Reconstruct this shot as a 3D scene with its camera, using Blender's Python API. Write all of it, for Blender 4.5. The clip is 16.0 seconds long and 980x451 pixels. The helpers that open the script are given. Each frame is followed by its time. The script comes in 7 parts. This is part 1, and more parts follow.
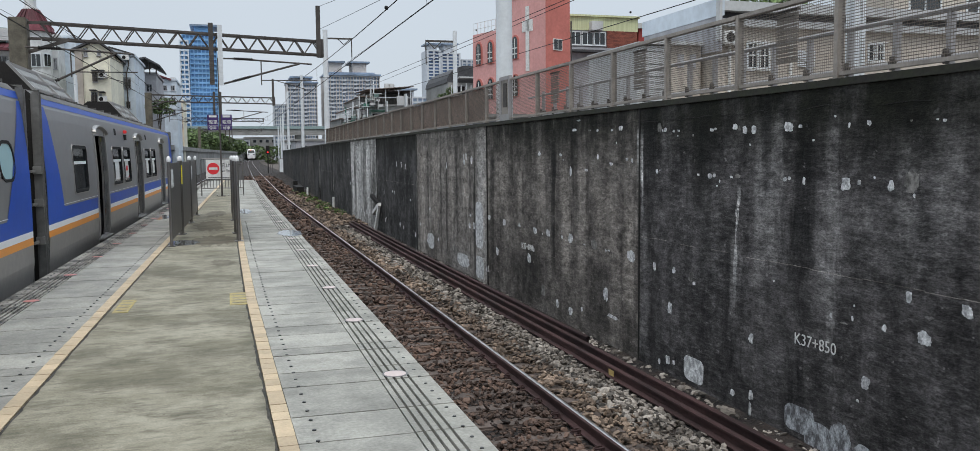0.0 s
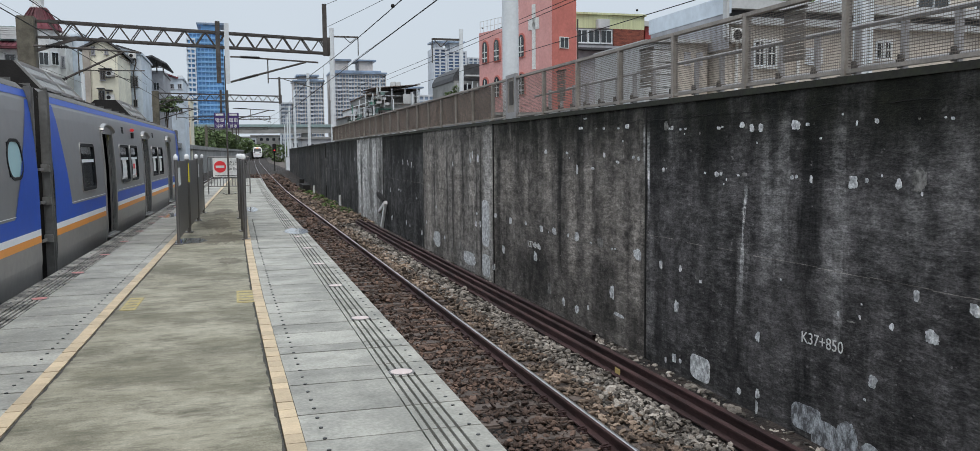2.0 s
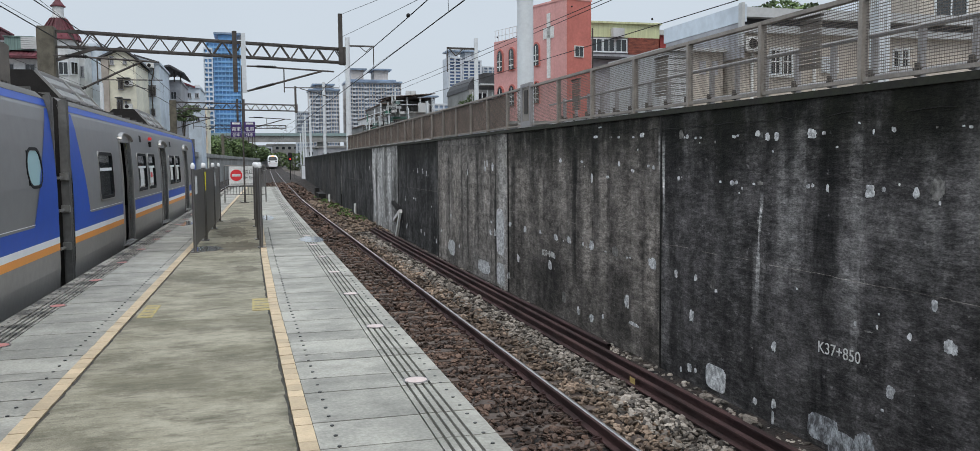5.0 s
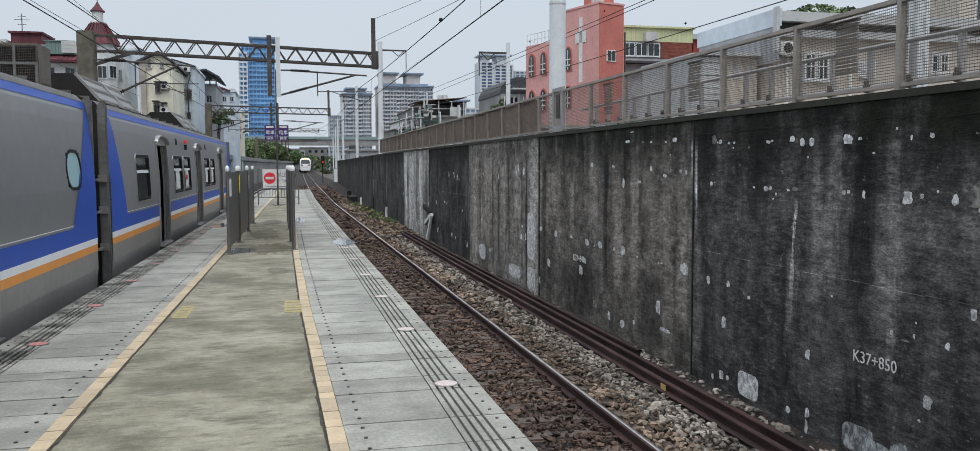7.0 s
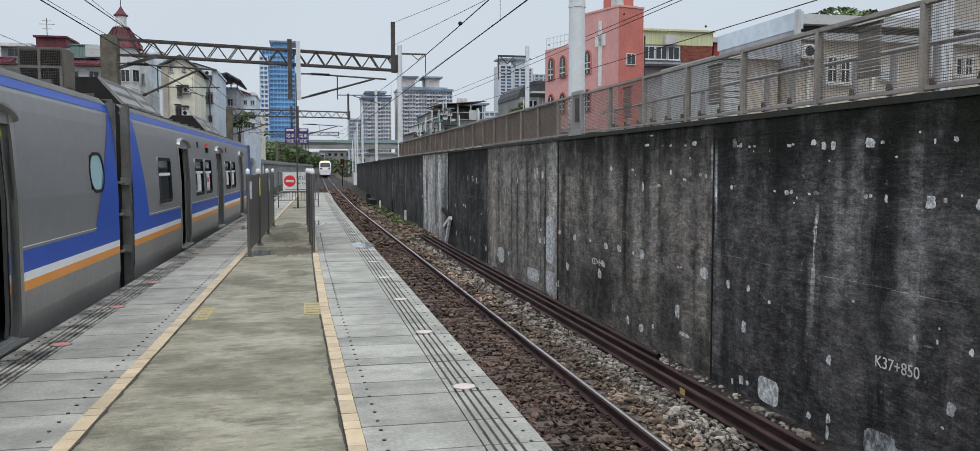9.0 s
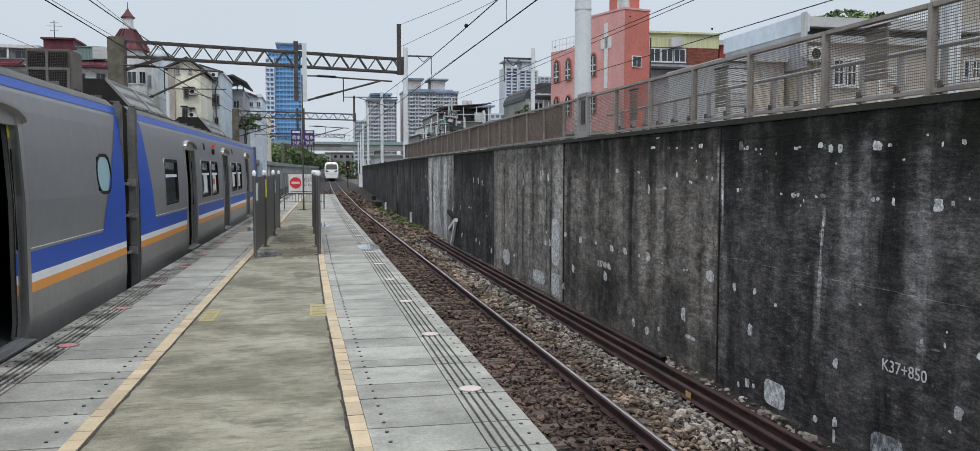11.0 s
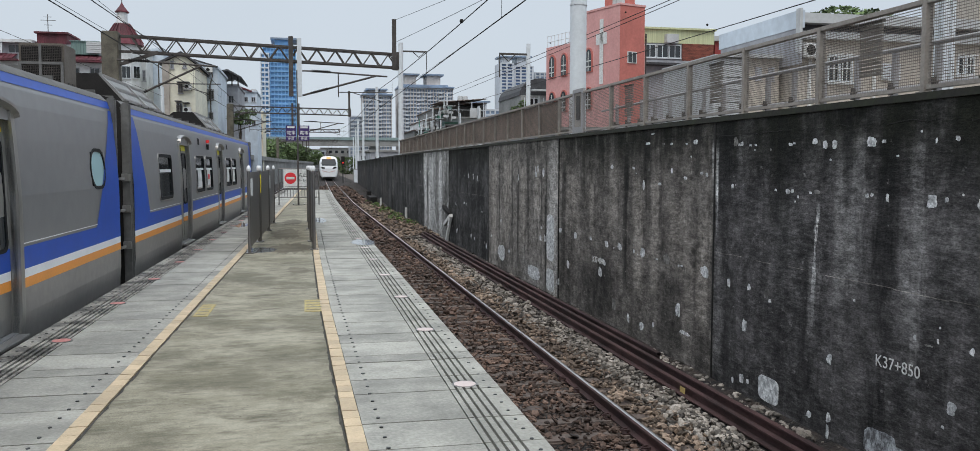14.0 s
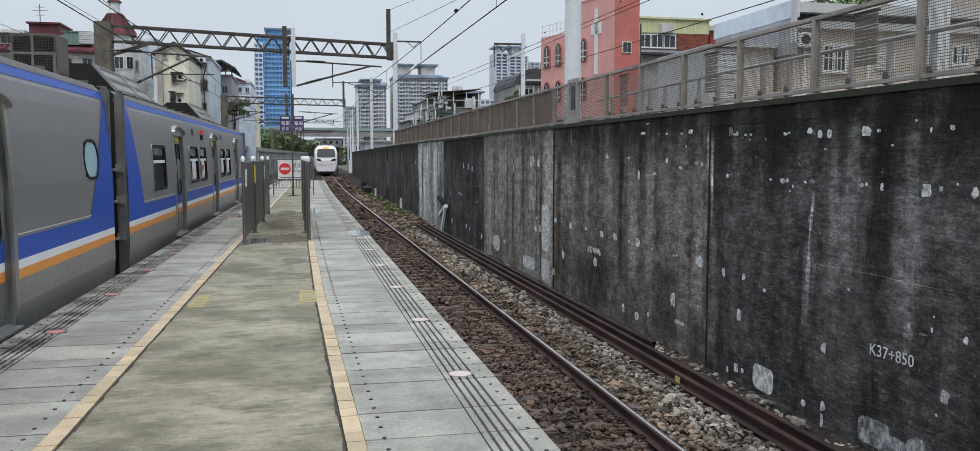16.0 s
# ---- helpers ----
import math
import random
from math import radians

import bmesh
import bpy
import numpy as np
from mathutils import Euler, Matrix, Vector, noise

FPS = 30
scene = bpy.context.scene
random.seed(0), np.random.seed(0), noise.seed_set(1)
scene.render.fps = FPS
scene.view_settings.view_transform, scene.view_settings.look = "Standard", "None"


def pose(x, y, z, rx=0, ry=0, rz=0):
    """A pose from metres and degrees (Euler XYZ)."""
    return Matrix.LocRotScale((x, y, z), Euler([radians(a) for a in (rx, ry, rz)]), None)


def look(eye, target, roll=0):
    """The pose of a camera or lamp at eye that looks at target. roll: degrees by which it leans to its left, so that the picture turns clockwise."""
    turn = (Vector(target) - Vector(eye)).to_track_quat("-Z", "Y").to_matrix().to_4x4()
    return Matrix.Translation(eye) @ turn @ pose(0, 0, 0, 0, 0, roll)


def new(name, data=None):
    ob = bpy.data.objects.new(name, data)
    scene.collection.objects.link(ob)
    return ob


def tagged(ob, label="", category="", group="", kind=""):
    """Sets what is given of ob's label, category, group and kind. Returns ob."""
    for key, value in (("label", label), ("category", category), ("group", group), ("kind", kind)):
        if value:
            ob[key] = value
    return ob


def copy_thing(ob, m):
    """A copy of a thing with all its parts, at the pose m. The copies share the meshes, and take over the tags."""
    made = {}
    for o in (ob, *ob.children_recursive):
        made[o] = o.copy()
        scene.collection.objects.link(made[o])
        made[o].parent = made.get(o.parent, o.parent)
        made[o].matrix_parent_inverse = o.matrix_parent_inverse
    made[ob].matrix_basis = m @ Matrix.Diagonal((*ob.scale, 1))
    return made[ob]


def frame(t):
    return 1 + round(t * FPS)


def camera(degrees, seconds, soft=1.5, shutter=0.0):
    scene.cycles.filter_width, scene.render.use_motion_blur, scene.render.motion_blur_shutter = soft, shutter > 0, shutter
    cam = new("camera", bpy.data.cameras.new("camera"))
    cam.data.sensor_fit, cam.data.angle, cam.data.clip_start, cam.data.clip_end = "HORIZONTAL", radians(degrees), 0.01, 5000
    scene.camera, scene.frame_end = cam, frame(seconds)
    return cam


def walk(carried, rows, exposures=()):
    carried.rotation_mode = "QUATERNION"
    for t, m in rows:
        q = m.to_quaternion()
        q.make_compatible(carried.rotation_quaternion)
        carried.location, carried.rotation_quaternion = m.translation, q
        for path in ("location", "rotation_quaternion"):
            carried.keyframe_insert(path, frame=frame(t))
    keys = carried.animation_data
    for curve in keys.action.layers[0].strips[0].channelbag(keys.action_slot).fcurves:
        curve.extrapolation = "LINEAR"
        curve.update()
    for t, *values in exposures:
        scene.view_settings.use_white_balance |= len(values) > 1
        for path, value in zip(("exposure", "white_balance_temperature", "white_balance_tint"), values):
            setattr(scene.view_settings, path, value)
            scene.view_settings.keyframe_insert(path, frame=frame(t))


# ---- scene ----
cam = camera(59.0, 16.0, soft=0.6)
PATH = [
    (0, (0.076, -0.266, 1.473), (0.649, 1.643, 1.307), -0.5),
    (0.5, (0.076, -0.27, 1.476), (0.644, 1.64, 1.307), -0.6),
    (1, (0.075, -0.274, 1.474), (0.64, 1.637, 1.304), -0.5),
    (1.5, (0.073, -0.271, 1.471), (0.635, 1.64, 1.301), -0.5),
    (2, (0.074, -0.267, 1.473), (0.633, 1.645, 1.303), -0.5),
    (2.5, (0.072, -0.273, 1.472), (0.628, 1.64, 1.303), -0.5),
    (3, (0.077, -0.272, 1.473), (0.63, 1.643, 1.306), -0.5),
    (3.5, (0.077, -0.275, 1.474), (0.627, 1.641, 1.31), -0.5),
    (4, (0.076, -0.272, 1.472), (0.623, 1.645, 1.313), -0.5),
    (6.5, (0.068, -0.275, 1.474), (0.544, 1.663, 1.333), -0.3),
    (7, (0.068, -0.275, 1.474), (0.527, 1.666, 1.334), -0.2),
    (7.5, (0.069, -0.274, 1.472), (0.517, 1.671, 1.335), -0.2),
    (8, (0.068, -0.277, 1.472), (0.504, 1.67, 1.336), -0.2),
    (8.5, (0.068, -0.275, 1.473), (0.494, 1.674, 1.338), -0.2),
    (9, (0.068, -0.275, 1.472), (0.485, 1.676, 1.34), -0.1),
    (11.5, (0.059, -0.274, 1.472), (0.464, 1.68, 1.345), 0.0),
    (12, (0.059, -0.283, 1.474), (0.464, 1.671, 1.346), 0.0),
    (12.5, (0.06, -0.283, 1.474), (0.467, 1.671, 1.346), 0.0),
    (13, (0.062, -0.285, 1.473), (0.471, 1.668, 1.346), 0.0),
    (13.5, (0.059, -0.278, 1.472), (0.47, 1.675, 1.342), 0.1),
    (14, (0.064, -0.272, 1.471), (0.48, 1.679, 1.334), 0.1),
    (14.5, (0.063, -0.272, 1.469), (0.482, 1.678, 1.327), 0.2),
    (15, (0.061, -0.275, 1.468), (0.483, 1.675, 1.32), 0.1),
    (15.5, (0.065, -0.269, 1.467), (0.49, 1.679, 1.313), 0.1),
    (16, (0.063, -0.267, 1.467), (0.49, 1.68, 1.308), 0.0),
]
walk(cam, [(t, look(eye, target, roll)) for t, eye, target, roll in PATH])

# ---- light ----
world = bpy.data.worlds.new("overcast_sky")
scene.world = world
world.use_nodes = True
wn = world.node_tree.nodes
wl = world.node_tree.links
sky = wn.new("ShaderNodeTexSky")
sky.sky_type = "NISHITA"
sky.sun_disc = False
sky.sun_elevation, sky.sun_rotation = radians(60), radians(197)
sky.dust_density = 4.0
# a cloud deck that brightens towards the zenith, as overcast skies do
wtc = wn.new("ShaderNodeTexCoord")
wsep = wn.new("ShaderNodeSeparateXYZ")
wl.new(wtc.outputs["Generated"], wsep.inputs[0])
wup = wn.new("ShaderNodeMapRange")
wup.inputs[1].default_value, wup.inputs[2].default_value, wup.inputs[3].default_value, wup.inputs[4].default_value = 0.25, 1.0, 1.0, 2.5
wl.new(wsep.outputs[2], wup.inputs[0])
wcl = wn.new("ShaderNodeTexNoise")
wcl.inputs["Scale"].default_value, wcl.inputs["Detail"].default_value = 1.6, 4
wl.new(wtc.outputs["Generated"], wcl.inputs[0])
wcr = wn.new("ShaderNodeMapRange")
wcr.inputs[1].default_value, wcr.inputs[2].default_value, wcr.inputs[3].default_value, wcr.inputs[4].default_value = 0.3, 0.7, 0.94, 1.06
wl.new(wcl.outputs[0], wcr.inputs[0])
wmul = wn.new("ShaderNodeMath")
wmul.operation = "MULTIPLY"
wl.new(wup.outputs[0], wmul.inputs[0])
wl.new(wcr.outputs[0], wmul.inputs[1])
wcol = wn.new("ShaderNodeVectorMath")
wcol.operation = "SCALE"
wcol.inputs[0].default_value = (6.55, 7.3, 8.1)
wl.new(wmul.outputs[0], wcol.inputs["Scale"])
wmix = wn.new("ShaderNodeMix")
wmix.data_type = "RGBA"
wmix.inputs[0].default_value = 0.88
wl.new(sky.outputs[0], wmix.inputs[6])
wl.new(wcol.outputs[0], wmix.inputs[7])
wl.new(wmix.outputs[2], wn["Background"].inputs[0])
wn["Background"].inputs[1].default_value = 0.1
sun = new("sun", bpy.data.lights.new("sun", "SUN"))
sun.data.energy, sun.data.angle, sun.data.color = 1.25, radians(35), (1, 0.93, 0.84)
sun.matrix_world = look((-15, -50, 90), (0, 0, 0))

# ---- helpers for shapes ----
rnd = random.Random(7)


def box(bm, x0, x1, y0, y1, z0, z1, m=None):
    vs = [bm.verts.new((x, y, z)) for x in (x0, x1) for y in (y0, y1) for z in (z0, z1)]
    if m is not None:
        for v in vs:
            v.co = m @ v.co
    for f in ((0, 1, 3, 2), (4, 6, 7, 5), (0, 4, 5, 1), (2, 3, 7, 6), (0, 2, 6, 4), (1, 5, 7, 3)):
        bm.faces.new([vs[i] for i in f])
    return vs


def boxes(*rows, m=None):
    bm = bmesh.new()
    for r in rows:
        box(bm, *r, m=m)
    return bm


def bar(bm, a, b, w, h=None, up=(0, 0, 1)):
    """A square bar from a to b."""
    a, b = Vector(a), Vector(b)
    d = (b - a).normalized()
    u = Vector(up)
    if abs(d.dot(u)) > 0.95:
        u = Vector((0, 1, 0))
    s = d.cross(u).normalized()
    u = s.cross(d)
    h = h or w
    vs = [bm.verts.new(p + s * i * w / 2 + u * j * h / 2) for p in (a, b) for i, j in ((-1, -1), (1, -1), (1, 1), (-1, 1))]
    for f in ((0, 3, 2, 1), (4, 5, 6, 7), (0, 1, 5, 4), (1, 2, 6, 5), (2, 3, 7, 6), (3, 0, 4, 7)):
        bm.faces.new([vs[i] for i in f])


def tube(bm, pts, r, n=8, r2=None):
    """A round rod along points, tapering from r to r2."""
    pts = [Vector(p) for p in pts]
    rings = []
    for i, p in enumerate(pts):
        d = (pts[min(i + 1, len(pts) - 1)] - pts[max(i - 1, 0)]).normalized()
        u = Vector((0, 0, 1)) if abs(d.z) < 0.9 else Vector((0, 1, 0))
        s = d.cross(u).normalized()
        u = s.cross(d)
        rr = r + ((r2 if r2 is not None else r) - r) * i / (len(pts) - 1)
        rings.append([bm.verts.new(p + s * rr * math.cos(2 * math.pi * k / n) + u * rr * math.sin(2 * math.pi * k / n)) for k in range(n)])
    for a, b in zip(rings, rings[1:]):
        for k in range(n):
            f = bm.faces.new((a[k], a[(k + 1) % n], b[(k + 1) % n], b[k]))
            f.smooth = n > 5
    for ring in (rings[0][::-1], rings[-1]):
        bm.faces.new([bm.verts.new(v.co) for v in ring])


def prism(bm, poly, z0, z1, m=None):
    """A plate with the outline poly (x, y) from z0 to z1."""
    m = m or Matrix()
    lo = [bm.verts.new(m @ Vector((x, y, z0))) for x, y in poly]
    hi = [bm.verts.new(m @ Vector((x, y, z1))) for x, y in poly]
    bm.faces.new(lo[::-1])
    bm.faces.new(hi)
    for i in range(len(poly)):
        j = (i + 1) % len(poly)
        bm.faces.new((lo[i], lo[j], hi[j], hi[i]))


def mesh_of(bm, name, material, bevel=0.0):
    if bevel:
        bmesh.ops.bevel(bm, geom=bm.edges[:], offset=bevel, segments=2, affect="EDGES", clamp_overlap=True)
    bmesh.ops.recalc_face_normals(bm, faces=bm.faces[:])
    me = bpy.data.meshes.new(name)
    bm.to_mesh(me)
    bm.free()
    if material:
        me.materials.append(material)
    return me


def part(name, bm, material, parent, label="", bevel=0.0):
    """One mesh under a thing or a part."""
    ob = new(name, mesh_of(bm, name, material, bevel))
    ob.parent = parent
    return tagged(ob, label)


def thing(name, label, category, group="", at=None, kind=""):
    ob = new(name)
    ob.empty_display_size = 0.2
    if at is not None:
        ob.matrix_world = at
    return tagged(ob, label, category, group, kind)


def solid(name, bm, material, label="", category="", group="", kind="", bevel=0.0):
    return tagged(new(name, mesh_of(bm, name, material, bevel)), label, category, group, kind)


def share(name, me, parent, m=None):
    ob = new(name, me)
    ob.parent = parent
    if m is not None:
        ob.matrix_basis = m
    return ob


def rows_mesh(name, verts, faces, material):
    me = bpy.data.meshes.new(name)
    me.from_pydata(verts, [], faces)
    me.materials.append(material)
    return me


# ---- materials ----
def mat(name, color, rough=0.7, metal=0.0, vary=0.15, fine=40.0, coarse=1.5, bump=0.2, stretch=(1, 1, 1), spread=0.0, tint=None, piece=0.0, depth=0.01, gloss_vary=0.1, edge=(0.40, 0.60), spec=0.5):
    """Grain at a fine and stains at a coarse scale; tint is the stain's colour; piece varies each object or island."""
    m = bpy.data.materials.new(name)
    m.use_nodes = True
    n, l = m.node_tree.nodes, m.node_tree.links
    b = n["Principled BSDF"]
    tc = n.new("ShaderNodeTexCoord")
    mp = n.new("ShaderNodeMapping")
    mp.inputs["Scale"].default_value = stretch
    geo = n.new("ShaderNodeNewGeometry")
    l.new(geo.outputs["Position"] if spread else tc.outputs["Object"], mp.inputs[0])
    nf, nc = n.new("ShaderNodeTexNoise"), n.new("ShaderNodeTexNoise")
    nf.inputs["Scale"].default_value, nc.inputs["Scale"].default_value = fine, coarse
    nf.inputs["Detail"].default_value, nc.inputs["Detail"].default_value = 4, 8
    nc.inputs["Roughness"].default_value = 0.7
    l.new(mp.outputs[0], nf.inputs[0])
    l.new(mp.outputs[0], nc.inputs[0])
    ramp = n.new("ShaderNodeValToRGB")
    c = Vector(color)
    t = Vector(tint) if tint else c * (1 - 2.2 * vary)
    ramp.color_ramp.elements[0].position, ramp.color_ramp.elements[1].position = edge
    ramp.color_ramp.elements[0].color = (*t, 1)
    ramp.color_ramp.elements[1].color = (*c, 1)
    l.new(nc.outputs[0], ramp.inputs[0])
    mm = n.new("ShaderNodeMapRange")
    mm.inputs["From Min"].default_value, mm.inputs["From Max"].default_value = 0.3, 0.7
    mm.inputs["To Min"].default_value, mm.inputs["To Max"].default_value = 1 - vary, 1 + vary
    l.new(nf.outputs[0], mm.inputs[0])
    value = mm.outputs[0]
    if piece:
        oi = n.new("ShaderNodeObjectInfo")
        pr = n.new("ShaderNodeMapRange")
        pr.inputs["To Min"].default_value, pr.inputs["To Max"].default_value = 1 - piece, 1 + piece
        l.new(geo.outputs["Random Per Island"] if piece > 0.4 else oi.outputs["Random"], pr.inputs[0])
        mu = n.new("ShaderNodeMath")
        mu.operation = "MULTIPLY"
        l.new(value, mu.inputs[0])
        l.new(pr.outputs[0], mu.inputs[1])
        value = mu.outputs[0]
    mx = n.new("ShaderNodeVectorMath")
    mx.operation = "SCALE"
    l.new(ramp.outputs[0], mx.inputs[0])
    l.new(value, mx.inputs["Scale"])
    l.new(mx.outputs[0], b.inputs["Base Color"])
    rr = n.new("ShaderNodeMapRange")
    rr.inputs["To Min"].default_value, rr.inputs["To Max"].default_value = max(rough - gloss_vary, 0.02), min(rough + gloss_vary, 1)
    l.new(nc.outputs[0], rr.inputs[0])
    l.new(rr.outputs[0], b.inputs["Roughness"])
    b.inputs["Metallic"].default_value = metal
    b.inputs["Specular IOR Level"].default_value = spec
    if bump:
        bp = n.new("ShaderNodeBump")
        bp.inputs["Strength"].default_value, bp.inputs["Distance"].default_value = bump, depth
        l.new(nf.outputs[0], bp.inputs["Height"])
        l.new(bp.outputs[0], b.inputs["Normal"])
    return m


def glow(name, color, strength):
    m = bpy.data.materials.new(name)
    m.use_nodes = True
    b = m.node_tree.nodes["Principled BSDF"]
    b.inputs["Base Color"].default_value = (*color, 1)
    b.inputs["Emission Color"].default_value = (*color, 1)
    b.inputs["Emission Strength"].default_value = strength
    return m


def glass(name, color, rough=0.05):
    m = bpy.data.materials.new(name)
    m.use_nodes = True
    b = m.node_tree.nodes["Principled BSDF"]
    b.inputs["Base Color"].default_value = (*color, 1)
    b.inputs["Roughness"].default_value = rough
    b.inputs["IOR"].default_value = 1.5
    b.inputs["Specular IOR Level"].default_value = 0.7
    return m


GREY, BROWN, LIME, SOOT, OLIVE = (0.285, 0.275, 0.268), (0.37, 0.333, 0.295), (0.66, 0.655, 0.64), (0.0065, 0.0065, 0.0065), (0.0105, 0.011, 0.007)


def stained_wall(name, dark, pale, moss=0.95, loose=0.6, runs=()):
    """Old retaining-wall concrete: form-board dashes, soot and moss under the coping, and stains that run down.
    runs: (y, half width, top, foot, strength, colour) of each stain; loose: how much the wall is streaked besides."""
    m = bpy.data.materials.new(name)
    m.use_nodes = True
    n, l = m.node_tree.nodes, m.node_tree.links
    b = n["Principled BSDF"]
    geo = n.new("ShaderNodeNewGeometry")
    sep = n.new("ShaderNodeSeparateXYZ")
    l.new(geo.outputs["Position"], sep.inputs[0])

    def noise_at(stretch, detail=5, rough=0.6):
        mp = n.new("ShaderNodeMapping")
        mp.inputs["Scale"].default_value = stretch
        l.new(geo.outputs["Position"], mp.inputs[0])
        t = n.new("ShaderNodeTexNoise")
        t.inputs["Scale"].default_value, t.inputs["Detail"].default_value, t.inputs["Roughness"].default_value = 1.0, detail, rough
        l.new(mp.outputs[0], t.inputs[0])
        return t.outputs[0]

    def span(v, lo, hi, a=0.0, z=1.0, soft=False):
        r = n.new("ShaderNodeMapRange")
        if soft:
            r.interpolation_type = "SMOOTHSTEP"
        r.inputs[1].default_value, r.inputs[2].default_value, r.inputs[3].default_value, r.inputs[4].default_value = lo, hi, a, z
        l.new(v, r.inputs[0])
        return r.outputs[0]

    def calc(op, a, c):
        k = n.new("ShaderNodeMath")
        k.operation = op
        for i, v in enumerate((a, c)):
            if isinstance(v, (int, float)):
                k.inputs[i].default_value = v
            else:
                l.new(v, k.inputs[i])
        return k.outputs[0]

    def times(a, *more):
        for c in more:
            a = calc("MULTIPLY", a, c)
        return a

    def mix(f, a, c):
        k = n.new("ShaderNodeMix")
        k.data_type = "RGBA"
        l.new(f, k.inputs[0])
        for i, v in ((6, a), (7, c)):
            if isinstance(v, tuple):
                k.inputs[i].default_value = (*v, 1)
            else:
                l.new(v, k.inputs[i])
        return k.outputs[2]

    up, along = sep.outputs[2], sep.outputs[1]
    drift = noise_at((1, 1.7, 0.42), 8, 0.7)
    thin = noise_at((1, 9.0, 1.3), 6, 0.7)
    cloud = noise_at((0.8, 0.8, 0.8), 7, 0.68)
    dash = noise_at((1, 7.5, 30), 5, 0.72)
    board = noise_at((1, 1.2, 17), 4, 0.6)
    grain = noise_at((1, 30, 62), 4, 0.7)
    speck = noise_at((9, 9, 14), 3, 0.5)
    mould = noise_at((3.5, 4.0, 6.5), 9, 0.72)
    drip = noise_at((1, 1.5, 0.14), 5, 0.6)
    base = mix(span(cloud, 0.40, 0.6), dark, tuple(0.72 * d + 0.28 * p for d, p in zip(dark, pale)))
    base = mix(times(span(dash, 0.47, 0.63, 0.0, 0.95), span(cloud, 0.38, 0.58, 0.35, 1.0)), base, tuple(0.62 * d + 0.38 * p for d, p in zip(dark, pale)))
    base = mix(times(span(drift, 0.52, 0.64), span(thin, 0.36, 0.62, 0.4, 1.0), loose), base, pale)
    base = mix(times(span(drift, 0.47, 0.36, 0, 0.75), span(thin, 0.36, 0.6, 0.5, 1.0)), base, tuple(0.4 * d for d in dark))
    edge_y = calc("ADD", along, calc("ADD", times(calc("SUBTRACT", thin, 0.5), 0.22), times(calc("SUBTRACT", drift, 0.5), 0.35)))
    torn = times(span(dash, 0.36, 0.56, 0.45, 1.0), span(thin, 0.34, 0.54, 0.55, 1.0))
    smear = span(thin, 0.3, 0.6, 0.6, 1.0)
    for y, half, top, foot, strength, colour in runs:
        wet = colour in (SOOT, OLIVE)
        off = calc("ABSOLUTE", calc("SUBTRACT", edge_y, y), 0)
        ends = times(span(up, top + 0.1, top - 0.15, 0, 1, True), span(up, foot - 0.25, foot + 0.45, 0, 1, True))
        base = mix(times(span(off, half * 1.25, half * 0.35, 0, strength, True), ends, smear if wet else torn), base, colour)
    base = mix(span(speck, 0.68, 0.74, 0, 0.45), base, tuple(1.3 * p for p in pale))
    high = times(span(up, 1.25, 1.85), span(drift, 0.45, 0.62, 1.0, 0.55), moss)
    base = mix(high, base, OLIVE)
    base = mix(times(span(drip, 0.53, 0.63, 0, 0.7), span(up, -0.2, 1.4), span(thin, 0.3, 0.55, 0.5, 1.0), moss), base, SOOT)
    k = n.new("ShaderNodeVectorMath")
    k.operation = "SCALE"
    l.new(base, k.inputs[0])
    l.new(times(span(grain, 0.36, 0.64, 0.68, 1.35), span(dash, 0.35, 0.65, 0.8, 1.2), span(mould, 0.36, 0.66, 0.5, 1.65), span(board, 0.35, 0.65, 0.88, 1.12)), k.inputs["Scale"])
    l.new(k.outputs[0], b.inputs["Base Color"])
    b.inputs["Roughness"].default_value = 0.9
    b.inputs["Specular IOR Level"].default_value = 0.2
    bp = n.new("ShaderNodeBump")
    bp.inputs["Strength"].default_value, bp.inputs["Distance"].default_value = 0.5, 0.012
    l.new(calc("ADD", grain, dash), bp.inputs["Height"])
    l.new(bp.outputs[0], b.inputs["Normal"])
    return m


